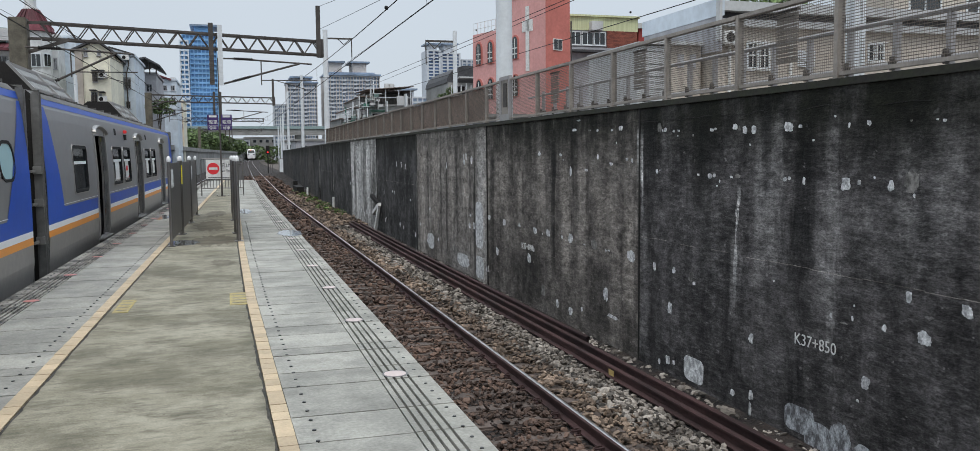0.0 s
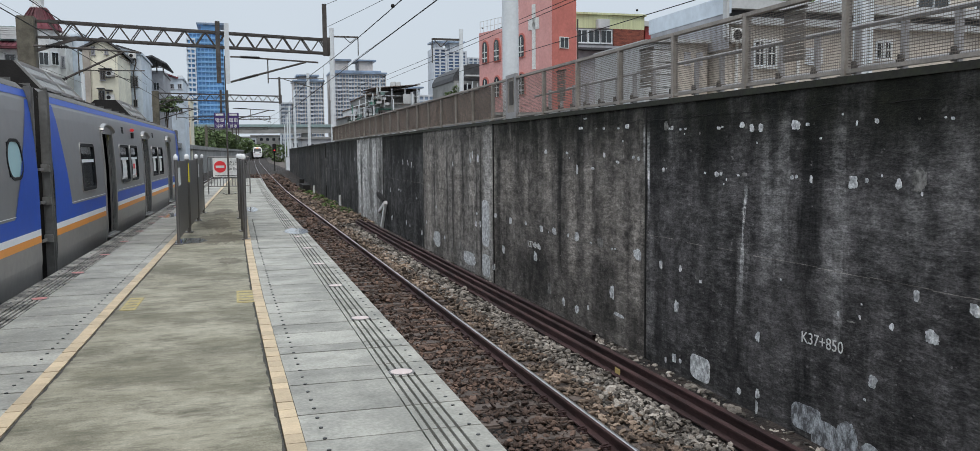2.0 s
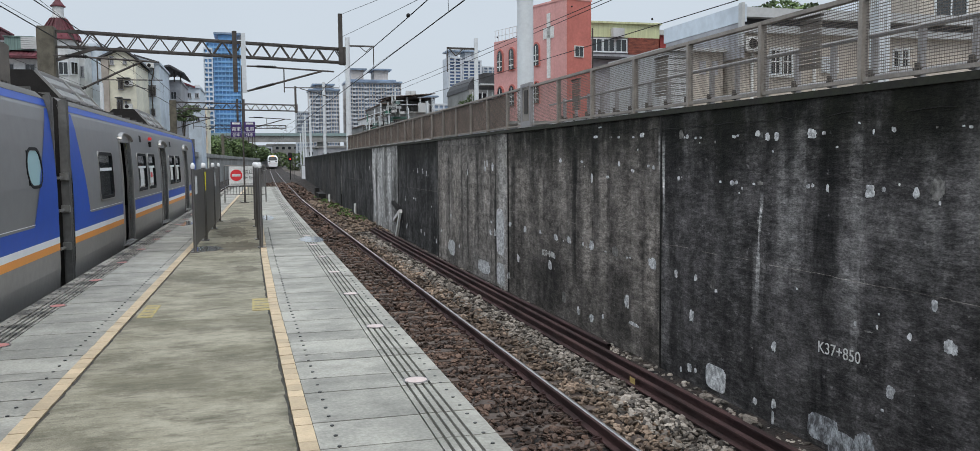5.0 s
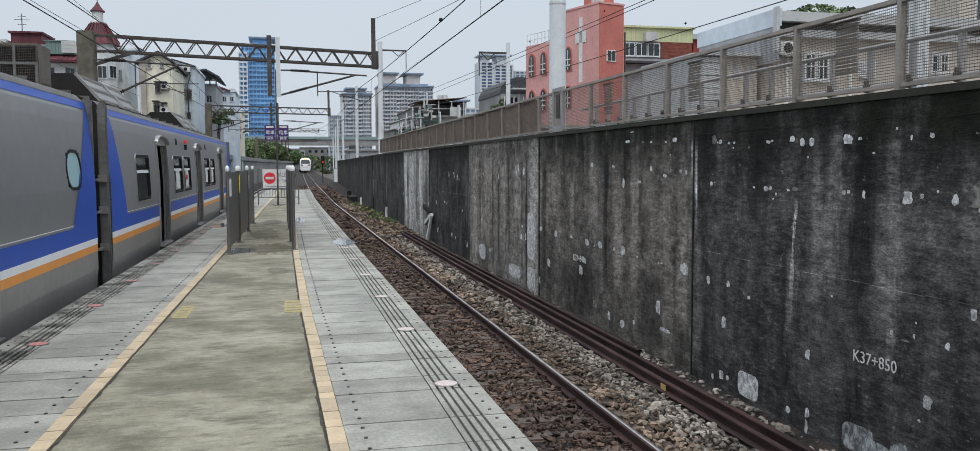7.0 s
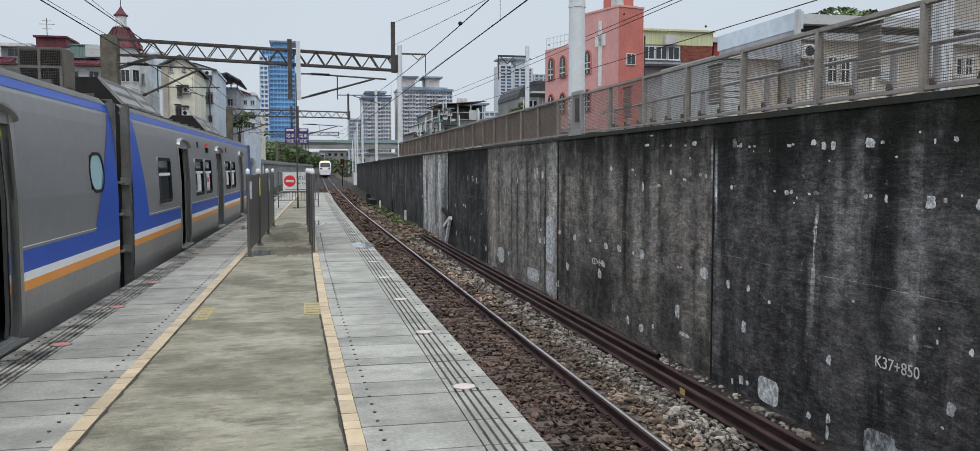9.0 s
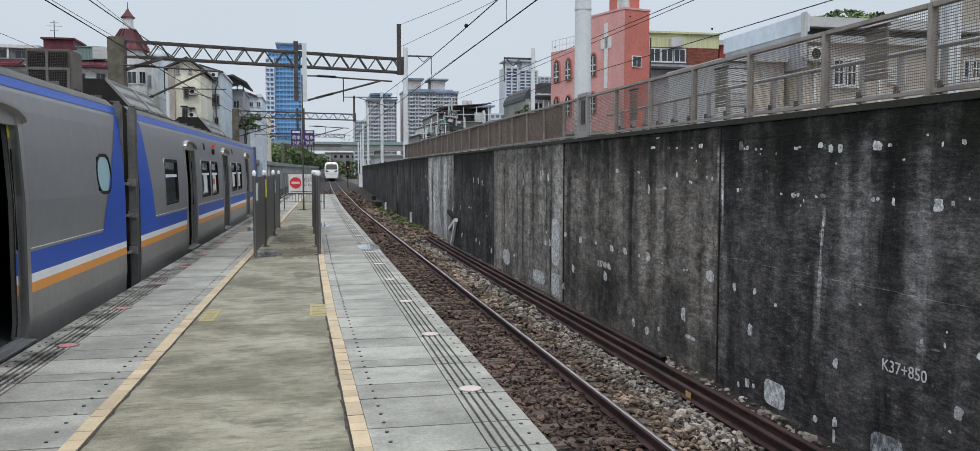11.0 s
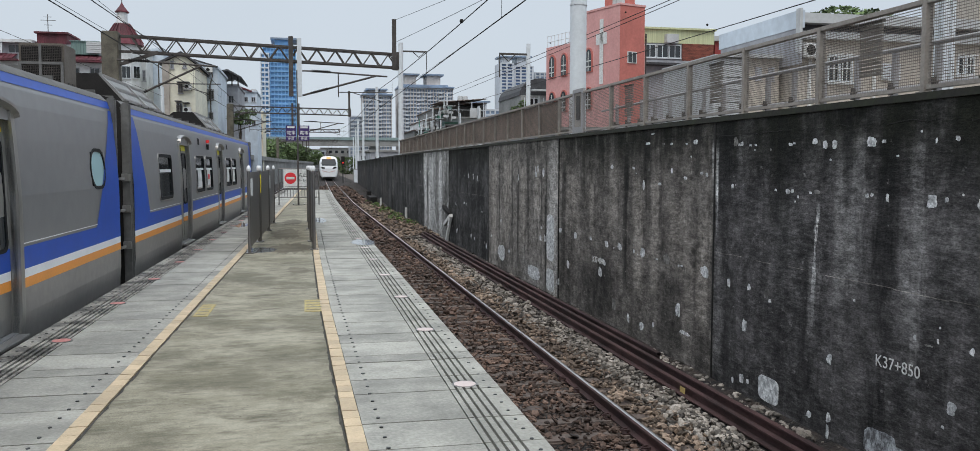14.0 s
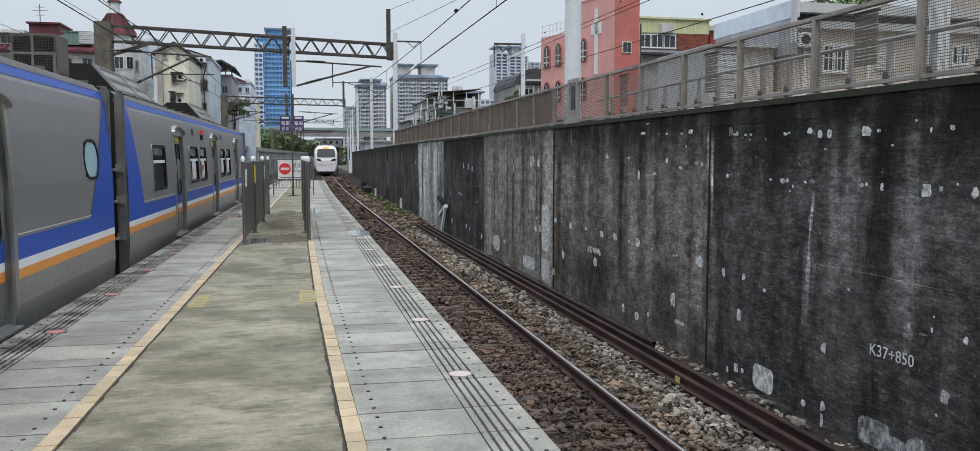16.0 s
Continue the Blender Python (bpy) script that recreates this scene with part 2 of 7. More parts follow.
def worn_floor(name, pale, mid, dark):
    """Trodden concrete: broad stains drawn out across the walkway, finer smears in them, dark specks and grit."""
    m = bpy.data.materials.new(name)
    m.use_nodes = True
    n, l = m.node_tree.nodes, m.node_tree.links
    b = n["Principled BSDF"]
    geo = n.new("ShaderNodeNewGeometry")

    def layer(scale, detail, rough, lo, hi, a, z):
        mp = n.new("ShaderNodeMapping")
        mp.inputs["Scale"].default_value = scale
        l.new(geo.outputs["Position"], mp.inputs[0])
        t = n.new("ShaderNodeTexNoise")
        t.inputs["Scale"].default_value, t.inputs["Detail"].default_value, t.inputs["Roughness"].default_value = 1.0, detail, rough
        l.new(mp.outputs[0], t.inputs[0])
        r = n.new("ShaderNodeMapRange")
        r.inputs[1].default_value, r.inputs[2].default_value, r.inputs[3].default_value, r.inputs[4].default_value = lo, hi, a, z
        l.new(t.outputs[0], r.inputs[0])
        return r.outputs[0], t.outputs[0]

    def blend(f, a, c):
        k = n.new("ShaderNodeMix")
        k.data_type = "RGBA"
        l.new(f, k.inputs[0])
        if isinstance(a, tuple):
            k.inputs[6].default_value = (*a, 1)
        else:
            l.new(a, k.inputs[6])
        k.inputs[7].default_value = (*c, 1)
        return k.outputs[2]

    col = blend(layer((0.9, 1.15, 1), 10, 0.74, 0.42, 0.58, 0.0, 1.0)[0], pale, mid)
    col = blend(layer((0.75, 0.6, 1), 8, 0.7, 0.50, 0.64, 0.0, 0.7)[0], col, dark)
    col = blend(layer((1.7, 3.2, 1), 9, 0.78, 0.48, 0.66, 0.0, 0.85)[0], col, dark)
    col = blend(layer((5, 15, 1), 6, 0.7, 0.50, 0.68, 0.0, 0.6)[0], col, dark)
    col = blend(layer((38, 38, 1), 3, 0.6, 0.66, 0.72, 0.0, 0.7)[0], col, tuple(0.5 * v for v in dark))
    grit, raw = layer((90, 90, 1), 4, 0.7, 0.3, 0.7, 0.72, 1.28)
    k = n.new("ShaderNodeVectorMath")
    k.operation = "SCALE"
    l.new(col, k.inputs[0])
    l.new(grit, k.inputs["Scale"])
    l.new(k.outputs[0], b.inputs["Base Color"])
    b.inputs["Roughness"].default_value = 0.8
    bp = n.new("ShaderNodeBump")
    bp.inputs["Strength"].default_value, bp.inputs["Distance"].default_value = 0.35, 0.006
    l.new(raw, bp.inputs["Height"])
    l.new(bp.outputs[0], b.inputs["Normal"])
    return m


M_walk = worn_floor("worn_walkway_concrete", (0.328, 0.303, 0.230), (0.192, 0.176, 0.122), (0.079, 0.071, 0.045))
M_dirt = mat("black_grime", (0.062, 0.056, 0.045), 0.9, vary=0.3, fine=60, coarse=9, bump=0.2, spread=1)
M_slab_dirty = mat("grimy_ribbed_concrete", (0.34, 0.32, 0.28), 0.75, vary=0.3, fine=40, coarse=2.6, bump=0.25, tint=(0.06, 0.056, 0.05), edge=(0.42, 0.56), piece=0.12, spread=1)
M_slab = mat("pale_slab_concrete", (0.352, 0.342, 0.302), 0.7, vary=0.16, fine=45, coarse=1.7, bump=0.2, tint=(0.215, 0.21, 0.185), piece=0.14, spread=1)
M_tile = mat("tan_edging_tile", (0.52, 0.405, 0.265), 0.65, vary=0.08, fine=60, coarse=3, bump=0.15, piece=0.12, spread=1)
M_groove = mat("dirty_groove", (0.04, 0.039, 0.036), 0.9, fine=30, coarse=2, bump=0)
M_groove_pale = mat("silted_groove", (0.15, 0.145, 0.125), 0.9, fine=30, coarse=1.2, vary=0.2, tint=(0.03, 0.029, 0.026), bump=0, spread=1)
M_platside = mat("platform_side_concrete", (0.16, 0.15, 0.13), 0.85, coarse=1.0, spread=1)
M_earth = mat("dusty_ground", (0.12, 0.10, 0.085), 0.95, fine=20, coarse=0.3, bump=0.6, spread=1)
# darker than the stones: shade in their gaps is put into this colour
M_bed = mat("ballast_bed", (0.045, 0.033, 0.027), 0.95, vary=0.5, fine=26, coarse=2.0, bump=1.0, depth=0.05, spread=1)
M_stone = mat("ballast_stone_grey", (0.27, 0.242, 0.212), 0.9, vary=0.3, fine=50, coarse=0.9, bump=0.2, tint=(0.085, 0.072, 0.06), piece=0.78, spread=1)
M_stone_rust = mat("ballast_stone_rusty", (0.13, 0.083, 0.062), 0.9, vary=0.25, fine=50, coarse=0.9, bump=0.2, tint=(0.055, 0.036, 0.028), piece=0.75, spread=1)
M_stone_tan = mat("ballast_stone_tan", (0.235, 0.175, 0.13), 0.9, vary=0.3, fine=50, coarse=0.9, bump=0.2, tint=(0.075, 0.053, 0.04), piece=0.75, spread=1)
M_sleeper = mat("sleeper_concrete_brown", (0.13, 0.10, 0.085), 0.85, vary=0.2, fine=35, coarse=3, spread=1)
M_rust = mat("rusty_rail", (0.075, 0.038, 0.036), 0.8, 0.3, vary=0.25, fine=60, coarse=3, stretch=(1, 0.3, 1))
M_shine = mat("polished_railhead", (0.62, 0.60, 0.60), 0.32, 0.9, vary=0.04, fine=80, coarse=2, bump=0.05, stretch=(1, 0.1, 1))
RUNS_NEAR = [
    (7.17, 0.24, 1.95, 0.3, 0.8, GREY), (7.32, 0.14, 1.3, 0.1, 0.55, GREY), (7.0, 0.06, 1.78, 1.35, 0.9, GREY), (6.22, 0.09, 1.75, -0.5, 0.6, GREY),
    (6.36, 0.12, 1.1, -0.1, 0.45, GREY), (9.37, 0.07, 1.8, 1.45, 0.7, GREY), (5.28, 0.14, 1.6, 0.5, 0.35, GREY), (4.93, 0.18, 1.7, 0.6, 0.35, GREY),
    (9.85, 0.14, 0.5, -1.2, 0.4, GREY), (4.4, 0.22, 1.5, 0.1, 0.4, GREY), (8.3, 0.5, 1.1, -0.2, 0.18, GREY), (5.6, 0.5, 1.1, 0.2, 0.18, GREY),
    (7.72, 0.018, 1.05, 0.0, 0.95, LIME), (7.73, 0.09, 0.6, -0.35, 0.45, GREY), (9.94, 0.05, 1.75, 0.7, 1.0, LIME), (6.63, 0.15, 2.0, 0.35, 0.85, SOOT),
    (5.62, 0.2, 2.05, 1.35, 0.85, SOOT), (8.48, 0.22, 2.0, 0.9, 0.65, OLIVE), (5.12, 0.15, 2.0, 1.4, 0.6, SOOT), (8.95, 0.3, 2.0, 1.5, 0.6, OLIVE),
    (4.5, 0.3, 2.0, 1.5, 0.6, SOOT), (3.9, 0.4, 2.0, 1.2, 0.6, SOOT), (7.9, 0.15, 2.0, 1.55, 0.6, OLIVE), (6.6, 0.05, -0.55, -0.95, 0.8, SOOT)]
RUNS_MIDDLE = [
    (12.6, 0.22, 1.3, -0.6, 0.7, BROWN), (13.75, 0.25, 1.4, 0.4, 0.5, BROWN), (15.9, 0.3, 1.4, 0.3, 0.5, BROWN), (14.9, 0.15, 1.3, 0.2, 0.45, BROWN),
    (11.95, 0.2, 1.3, -0.5, 0.55, BROWN), (10.3, 0.2, 0.8, -0.7, 0.7, BROWN), (11.2, 0.35, 1.0, 0.0, 0.4, BROWN), (10.8, 0.2, 0.7, -0.9, 0.3, BROWN),
    (16.3, 0.2, 1.5, 0.2, 0.35, BROWN), (13.15, 0.12, 1.9, -0.6, 0.8, SOOT), (14.4, 0.2, 1.9, 0.9, 0.6, OLIVE), (16.7, 0.2, 1.6, -1.2, 0.6, SOOT),
    (12.3, 0.12, 1.9, 1.0, 0.6, OLIVE), (11.4, 0.6, -0.1, -1.4, 0.55, SOOT), (14.6, 1.1, -0.3, -1.4, 0.65, SOOT), (10.08, 0.055, 1.78, 1.2, 1.0, LIME),
    (15.4, 0.12, 1.9, 0.7, 0.6, OLIVE)]
RUNS_FAR = [
    (17.42, 0.4, 2.0, -1.5, 0.8, (0.46, 0.44, 0.415)), (18.7, 0.25, 1.6, 0.2, 0.5, BROWN), (20.0, 0.3, 1.5, -0.4, 0.55, BROWN), (21.7, 0.5, 1.6, -0.6, 0.6, BROWN),
    (23.3, 0.5, 1.6, -1.0, 0.6, BROWN), (17.95, 0.07, 1.7, -1.3, 0.8, SOOT), (18.35, 0.08, 1.5, -1.3, 0.6, SOOT), (20.5, 0.1, 1.5, -1.0, 0.7, SOOT),
    (21.1, 0.08, 1.4, -0.8, 0.6, SOOT), (22.6, 0.1, 1.6, -0.5, 0.6, SOOT), (19.5, 0.12, 1.7, -0.6, 0.6, SOOT), (19.2, 1.0, -0.75, -1.5, 0.5, GREY)]
W_dark = stained_wall("wall_soot", (0.0285, 0.0268, 0.0268), (0.225, 0.213, 0.21), loose=0.3, runs=RUNS_NEAR)
W_mid = stained_wall("wall_stained", (0.082, 0.074, 0.0665), (0.33, 0.30, 0.272), loose=0.45, runs=RUNS_MIDDLE)
W_brown = stained_wall("wall_brown", (0.125, 0.114, 0.104), (0.44, 0.405, 0.37), 0.45, 0.8, RUNS_FAR)
W_black = stained_wall("wall_black", (0.016, 0.0155, 0.0155), (0.20, 0.195, 0.19), loose=0.3)
W_worn = stained_wall("wall_worn", (0.026, 0.024, 0.023), (0.2, 0.185, 0.17))
W_lime = stained_wall("wall_lime", (0.09, 0.088, 0.083), (0.72, 0.705, 0.68), 0.1, 1.0, [(33.0, 0.5, 1.9, -1.2, 0.7, LIME), (35.6, 0.9, 1.9, -1.2, 0.6, LIME), (37.3, 0.4, 1.9, -1.2, 0.7, LIME), (34.3, 0.15, 1.9, -1.2, 0.6, SOOT), (36.7, 0.12, 1.9, -0.5, 0.6, SOOT)])
M_coping = mat("mossy_coping", (0.017, 0.0155, 0.012), 0.9, vary=0.35, fine=25, coarse=2.5, tint=(0.016, 0.019, 0.008), spread=1)
M_patch = mat("pale_mortar_patch", (0.76, 0.765, 0.765), 0.9, vary=0.3, fine=45, coarse=14, tint=(0.30, 0.305, 0.31), spread=1)
M_wash = mat("flaking_lime_wash", (0.46, 0.48, 0.50), 0.9, vary=0.35, fine=40, coarse=9, tint=(0.10, 0.10, 0.105), spread=1, stretch=(1, 1.6, 1), edge=(0.42, 0.60))
M_paint = mat("white_paint", (0.75, 0.75, 0.73), 0.7, vary=0.1, fine=60, coarse=8, spread=1)
M_fence = mat("brown_painted_steel", (0.33, 0.295, 0.26), 0.6, 0.2, vary=0.12, fine=40, coarse=3, spread=1)
M_wire = mat("dull_wire", (0.21, 0.18, 0.155), 0.55, 0.5, vary=0.1, bump=0)
M_panel = mat("brown_perforated_sheet", (0.52, 0.385, 0.32), 0.75, vary=0.2, fine=70, coarse=1.1, tint=(0.34, 0.25, 0.21), spread=1)
M_mast = mat("galvanised_mast", (0.66, 0.69, 0.71), 0.5, 0.0, vary=0.05, fine=15, coarse=1, bump=0.05, spread=1)
M_steel = mat("weathered_gantry_steel", (0.10, 0.088, 0.08), 0.7, 0.3, vary=0.2, fine=30, coarse=2, spread=1)
M_black = mat("black_iron", (0.022, 0.02, 0.019), 0.7, 0.1, vary=0.2, spec=0.25)
M_inox = mat("brushed_stainless", (0.21, 0.20, 0.19), 0.42, 0.7, vary=0.08, fine=120, coarse=2, bump=0.05, stretch=(1, 1, 0.1))
M_cap = mat("white_cap", (0.8, 0.8, 0.8), 0.4, vary=0.03, bump=0)
M_pole_conc = mat("old_concrete_pole", (0.15, 0.135, 0.105), 0.85, coarse=2, spread=1, vary=0.2)
M_tgrey = mat("train_grey_paint", (0.255, 0.255, 0.258), 0.36, 0.2, vary=0.05, fine=6, coarse=0.6, bump=0.02, tint=(0.225, 0.226, 0.23), gloss_vary=0.08)
M_tlow = mat("train_skirt_grey", (0.31, 0.296, 0.28), 0.38, 0.3, vary=0.08, fine=10, coarse=0.7, bump=0.03, tint=(0.25, 0.24, 0.228))
M_tblue = mat("train_blue_paint", (0.016, 0.085, 0.47), 0.42, spec=0.35, vary=0.05, fine=8, coarse=0.8, bump=0.02, gloss_vary=0.06)
M_twhite = mat("train_white_stripe", (0.86, 0.88, 0.90), 0.35, vary=0.03, bump=0.02)
M_gangway = mat("dull_end_grey", (0.15, 0.147, 0.142), 0.6, 0.1, vary=0.15, fine=12, coarse=2)
M_torange = mat("train_orange_stripe", (0.86, 0.33, 0.055), 0.45, vary=0.04, bump=0.02)
M_troof = mat("train_roof_grey", (0.115, 0.112, 0.105), 0.75, vary=0.15, fine=12, coarse=1.2, spread=1)
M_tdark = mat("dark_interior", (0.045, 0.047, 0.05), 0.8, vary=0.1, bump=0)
M_rubber = mat("black_rubber", (0.012, 0.012, 0.013), 0.7, vary=0.1, bump=0, spec=0.25)
M_metal = mat("door_stainless", (0.40, 0.39, 0.375), 0.4, 0.75, vary=0.06, fine=60, coarse=2, bump=0.03, stretch=(1, 1, 0.2))
M_yellow = mat("yellow_sticker", (0.80, 0.72, 0.04), 0.5, vary=0.05, bump=0)
M_glass = glass("dark_window_glass", (0.018, 0.022, 0.025))
M_frost = glass("frosted_green_glass", (0.36, 0.56, 0.60), 0.35)
M_water = glass("standing_water", (0.20, 0.21, 0.21), 0.05)
M_red = mat("sign_red", (0.72, 0.03, 0.04), 0.5, vary=0.04, bump=0)
M_purple = mat("sign_purple", (0.045, 0.018, 0.125), 0.45, vary=0.05, bump=0)
M_ink = mat("black_ink", (0.03, 0.03, 0.03), 0.6, vary=0.1, bump=0)
M_lamp_red = glow("red_lamp", (0.9, 0.03, 0.03), 0.7)
M_lamp_off = glow("dim_red_lens", (0.55, 0.03, 0.03), 0.35)
# blinking lights averaged: part of their red glow is put into both lens colours
M_led = glow("red_led_lens", (0.50, 0.20, 0.18), 0.05)
M_lens = mat("platform_light_lens", (0.60, 0.49, 0.46), 0.35, vary=0.04, bump=0)
M_amber = glow("amber_headlamp", (1.0, 0.30, 0.07), 1.7)
M_rose = mat("faded_red_stripe", (0.62, 0.30, 0.27), 0.5, vary=0.05, bump=0)
M_eglass = mat("tinted_windscreen", (0.035, 0.042, 0.046), 0.35, spec=0.2, vary=0.05, bump=0)
M_leaf = mat("leaf_green", (0.14, 0.205, 0.075), 0.7, vary=0.3, piece=0.5, bump=0, spread=1)
M_bark = mat("bark", (0.11, 0.085, 0.06), 0.9, vary=0.25)
M_weed = mat("weed_green", (0.09, 0.16, 0.03), 0.7, vary=0.3, piece=0.5, bump=0, spread=1)

M_sheetpale = mat("pale_kerb_concrete", (0.42, 0.42, 0.41), 0.85, vary=0.15, fine=20, coarse=1.5, spread=1)
M_street = mat("grey_street_paint", (0.33, 0.32, 0.32), 0.6, vary=0.1, spread=1)

# ---- the lie of the line ----
RAIL = -1.1          # top of the rails; the platform is 0
BED = -1.275


def poly_at(pts, y):
    for (ya, xa), (yb, xb) in zip(pts, pts[1:]):
        if y <= yb:
            return xa + (xb - xa) * (y - ya) / (yb - ya)
    return pts[-1][1]


TRACK = [(-30, 2.74), (60, 2.74), (112, 3.3), (160, 4.0), (210, 4.85), (260, 6.1), (310, 7.6), (420, 11.5)]
WALL = [(-20, 5.2), (45, 5.2), (60, 5.55), (80, 6.2), (130, 7.4)]
EDGE_L = [(-20, -2.83), (60, -1.15)]
EDGE_R = [(-20, 1.32), (30, 1.32), (46, 1.42), (60, 1.55)]
BORD_L = [(-20, -1.65), (60, -0.05)]      # inner side of the border
BORD_R = [(-20, 0.33), (4, 0.27), (6, 0.24), (9, 0.2), (14, 0.18), (24, 0.2), (60, 0.3)]
TRAIN = Matrix.Translation((-2.32, 11.6, 0)) @ pose(0, 0, 0, 0, 0, -math.degrees(math.atan(0.021)))

def rise(y):
    """The line climbs gently past the platform."""
    return max(0.0, y - 50) * 0.0042


# ---- ground ----
bm = bmesh.new()
for x0, x1, y0, y1 in ((-2500, 2500, -400, 4500),):
    vs = [bm.verts.new(p) for p in ((x0, y0, -1.55), (x1, y0, -1.55), (x1, y1, -1.55), (x0, y1, -1.55))]
    bm.faces.new(vs)
solid("ground", bm, M_earth, "dusty brown open ground around the railway", "ground", kind="structure")


def ribbon(bm, left, right, ys, z):
    """A level strip between two lines."""
    row = None
    for y in ys:
        now = [bm.verts.new((left(y), y, z + rise(y))), bm.verts.new((right(y), y, z + rise(y)))]
        if row:
            bm.faces.new((row[0], row[1], now[1], now[0]))
        row = now


ys_far = [-20, 20, 45, 50, 60, 80, 112, 140, 170, 210, 260, 310, 420]
bm = bmesh.new()
ribbon(bm, lambda y: poly_at(TRACK, y) - 2.2, lambda y: max(poly_at(WALL, y) + 0.2, poly_at(TRACK, y) + 2.6), ys_far, BED)
solid("ballast_bed", bm, M_bed, "brown crushed stone bed under the open track", "ballast bed", kind="structure")
bm = bmesh.new()
ribbon(bm, lambda y: -6.6 + 0.021 * (y - 11) + (poly_at(TRACK, y) - 2.74) * 0.9, lambda y: -1.5 + 0.021 * (y - 11) + (poly_at(TRACK, y) - 2.74) * 0.9, ys_far, BED + 0.004)
solid("ballast_bed", bm, M_bed, "brown crushed stone bed under the train's track", "ballast bed", kind="structure")


def rail_mesh(name, line, ys, top, material, shine):
    """A flat-bottomed rail along a line, with its worn head apart."""
    prof = [(-0.065, -0.14), (0.065, -0.14), (0.065, -0.125), (0.012, -0.11), (0.012, -0.045), (0.034, -0.035), (0.034, -0.012), (0.02, -0.004), (-0.02, -0.004), (-0.034, -0.012), (-0.034, -0.035), (-0.012, -0.045), (-0.012, -0.11), (-0.065, -0.125)]
    bm = bmesh.new()
    row = None
    for y in ys:
        now = [bm.verts.new((line(y) + a, y, top + b + rise(y))) for a, b in prof]
        if row:
            for i in range(len(prof)):
                j = (i + 1) % len(prof)
                bm.faces.new((row[i], row[j], now[j], now[i]))
        row = now
    ob = solid(name, bm, material)
    if shine:
        # polished strip, narrowed and set right to draw a thin highlight
        bm = bmesh.new()
        row = None
        for y in ys:
            now = [bm.verts.new((line(y) + a, y, top + b + rise(y))) for a, b in ((-0.012, -0.0035), (-0.004, 0.0), (0.008, 0.001), (0.02, 0.0), (0.029, -0.005), (0.0335, -0.010), (0.0345, -0.016))]
            if row:
                for i in range(6):
                    bm.faces.new((row[i], row[i + 1], now[i + 1], now[i])).smooth = True
            row = now
        part("running_surface", bm, M_shine, ob, "polished running surface cut to a highlight line")
    return ob


ys_r = list(range(-20, 420, 8))
for off, lab in ((-0.5675, "rusty running rail with a polished head beside the platform"), (0.5675, "rusty running rail with a bright polished head")):
    tagged(rail_mesh("rail", lambda y: poly_at(TRACK, y) + off, ys_r, RAIL, M_rust, True), lab, "rail", "rails of the open track")
for off in (-0.5675, 0.5675):
    tagged(rail_mesh("rail", lambda y: -3.77 + off + 0.021 * (y - 11.6) + (poly_at(TRACK, y) - 2.74) * 0.9, ys_r, RAIL, M_rust, True), "rusty rail under the standing train", "rail", "rails of the train's track")
# old rails laid down along the foot of the wall
for off, top, y0, y1 in ((4.44, -1.11, -12, 33.0), (4.62, -1.09, -12, 33.4), (4.80, -1.09, 10.8, 32.6)):
    tagged(rail_mesh("spare_rail", lambda y: off + 0.02 * math.sin(y * 0.2), list(np.linspace(y0, y1, 24)), top, M_rust, False), "dark rusty spare rail laid along the wall", "rail", "spare rails by the wall")

# yellow mark on a spare rail
solid("paint_mark", boxes((4.374, 4.3765, 9.0, 9.14, -1.19, -1.12)), mat("faded_yellow_mark", (0.62, 0.45, 0.16), 0.7, vary=0.2), "faded yellow mark painted on a spare rail", "mark")

# sleepers
TIE0, TIE = 7.36 - 20 * 0.55, 0.55
tie = tagged(new("sleeper", mesh_of(boxes((-0.98, 0.98, -0.115, 0.115, -0.18, 0.0)), "sleeper", M_sleeper, bevel=0.02)), "brown weathered sleeper under the rails", "sleeper", "sleepers of the open track")
tie.matrix_world = pose(poly_at(TRACK, TIE0), TIE0, RAIL - 0.14)
chair_bm = boxes((-0.055, 0.03, -0.06, 0.06, -0.01, 0.012), (-0.045, -0.02, -0.045, -0.02, 0.0, 0.05), (-0.045, -0.02, 0.02, 0.045, 0.0, 0.05))
tube(chair_bm, [(-0.03, -0.032, 0.045), (0.03, -0.02, 0.035), (0.035, 0.02, 0.035), (-0.03, 0.032, 0.045)], 0.009, 6)
chair_me = mesh_of(chair_bm, "rail_clip", M_rust)
clipped = copy_thing(tie, pose(poly_at(TRACK, TIE0 + TIE), TIE0 + TIE, RAIL - 0.14))
for x in (-0.5675, 0.5675):
    for side in (-1, 1):
        share("rail_clip", chair_me, clipped, pose(x + side * 0.1, 0, 0.0, 0, 0, 180 if side < 0 else 0))
for i in range(2, 160):
    y = TIE0 + TIE * i
    copy_thing(clipped if i < 46 else tie, pose(poly_at(TRACK, y), y, RAIL + rise(y) - 0.14 - rnd.uniform(0, 0.012), 0, 0, rnd.uniform(-0.6, 0.6)))

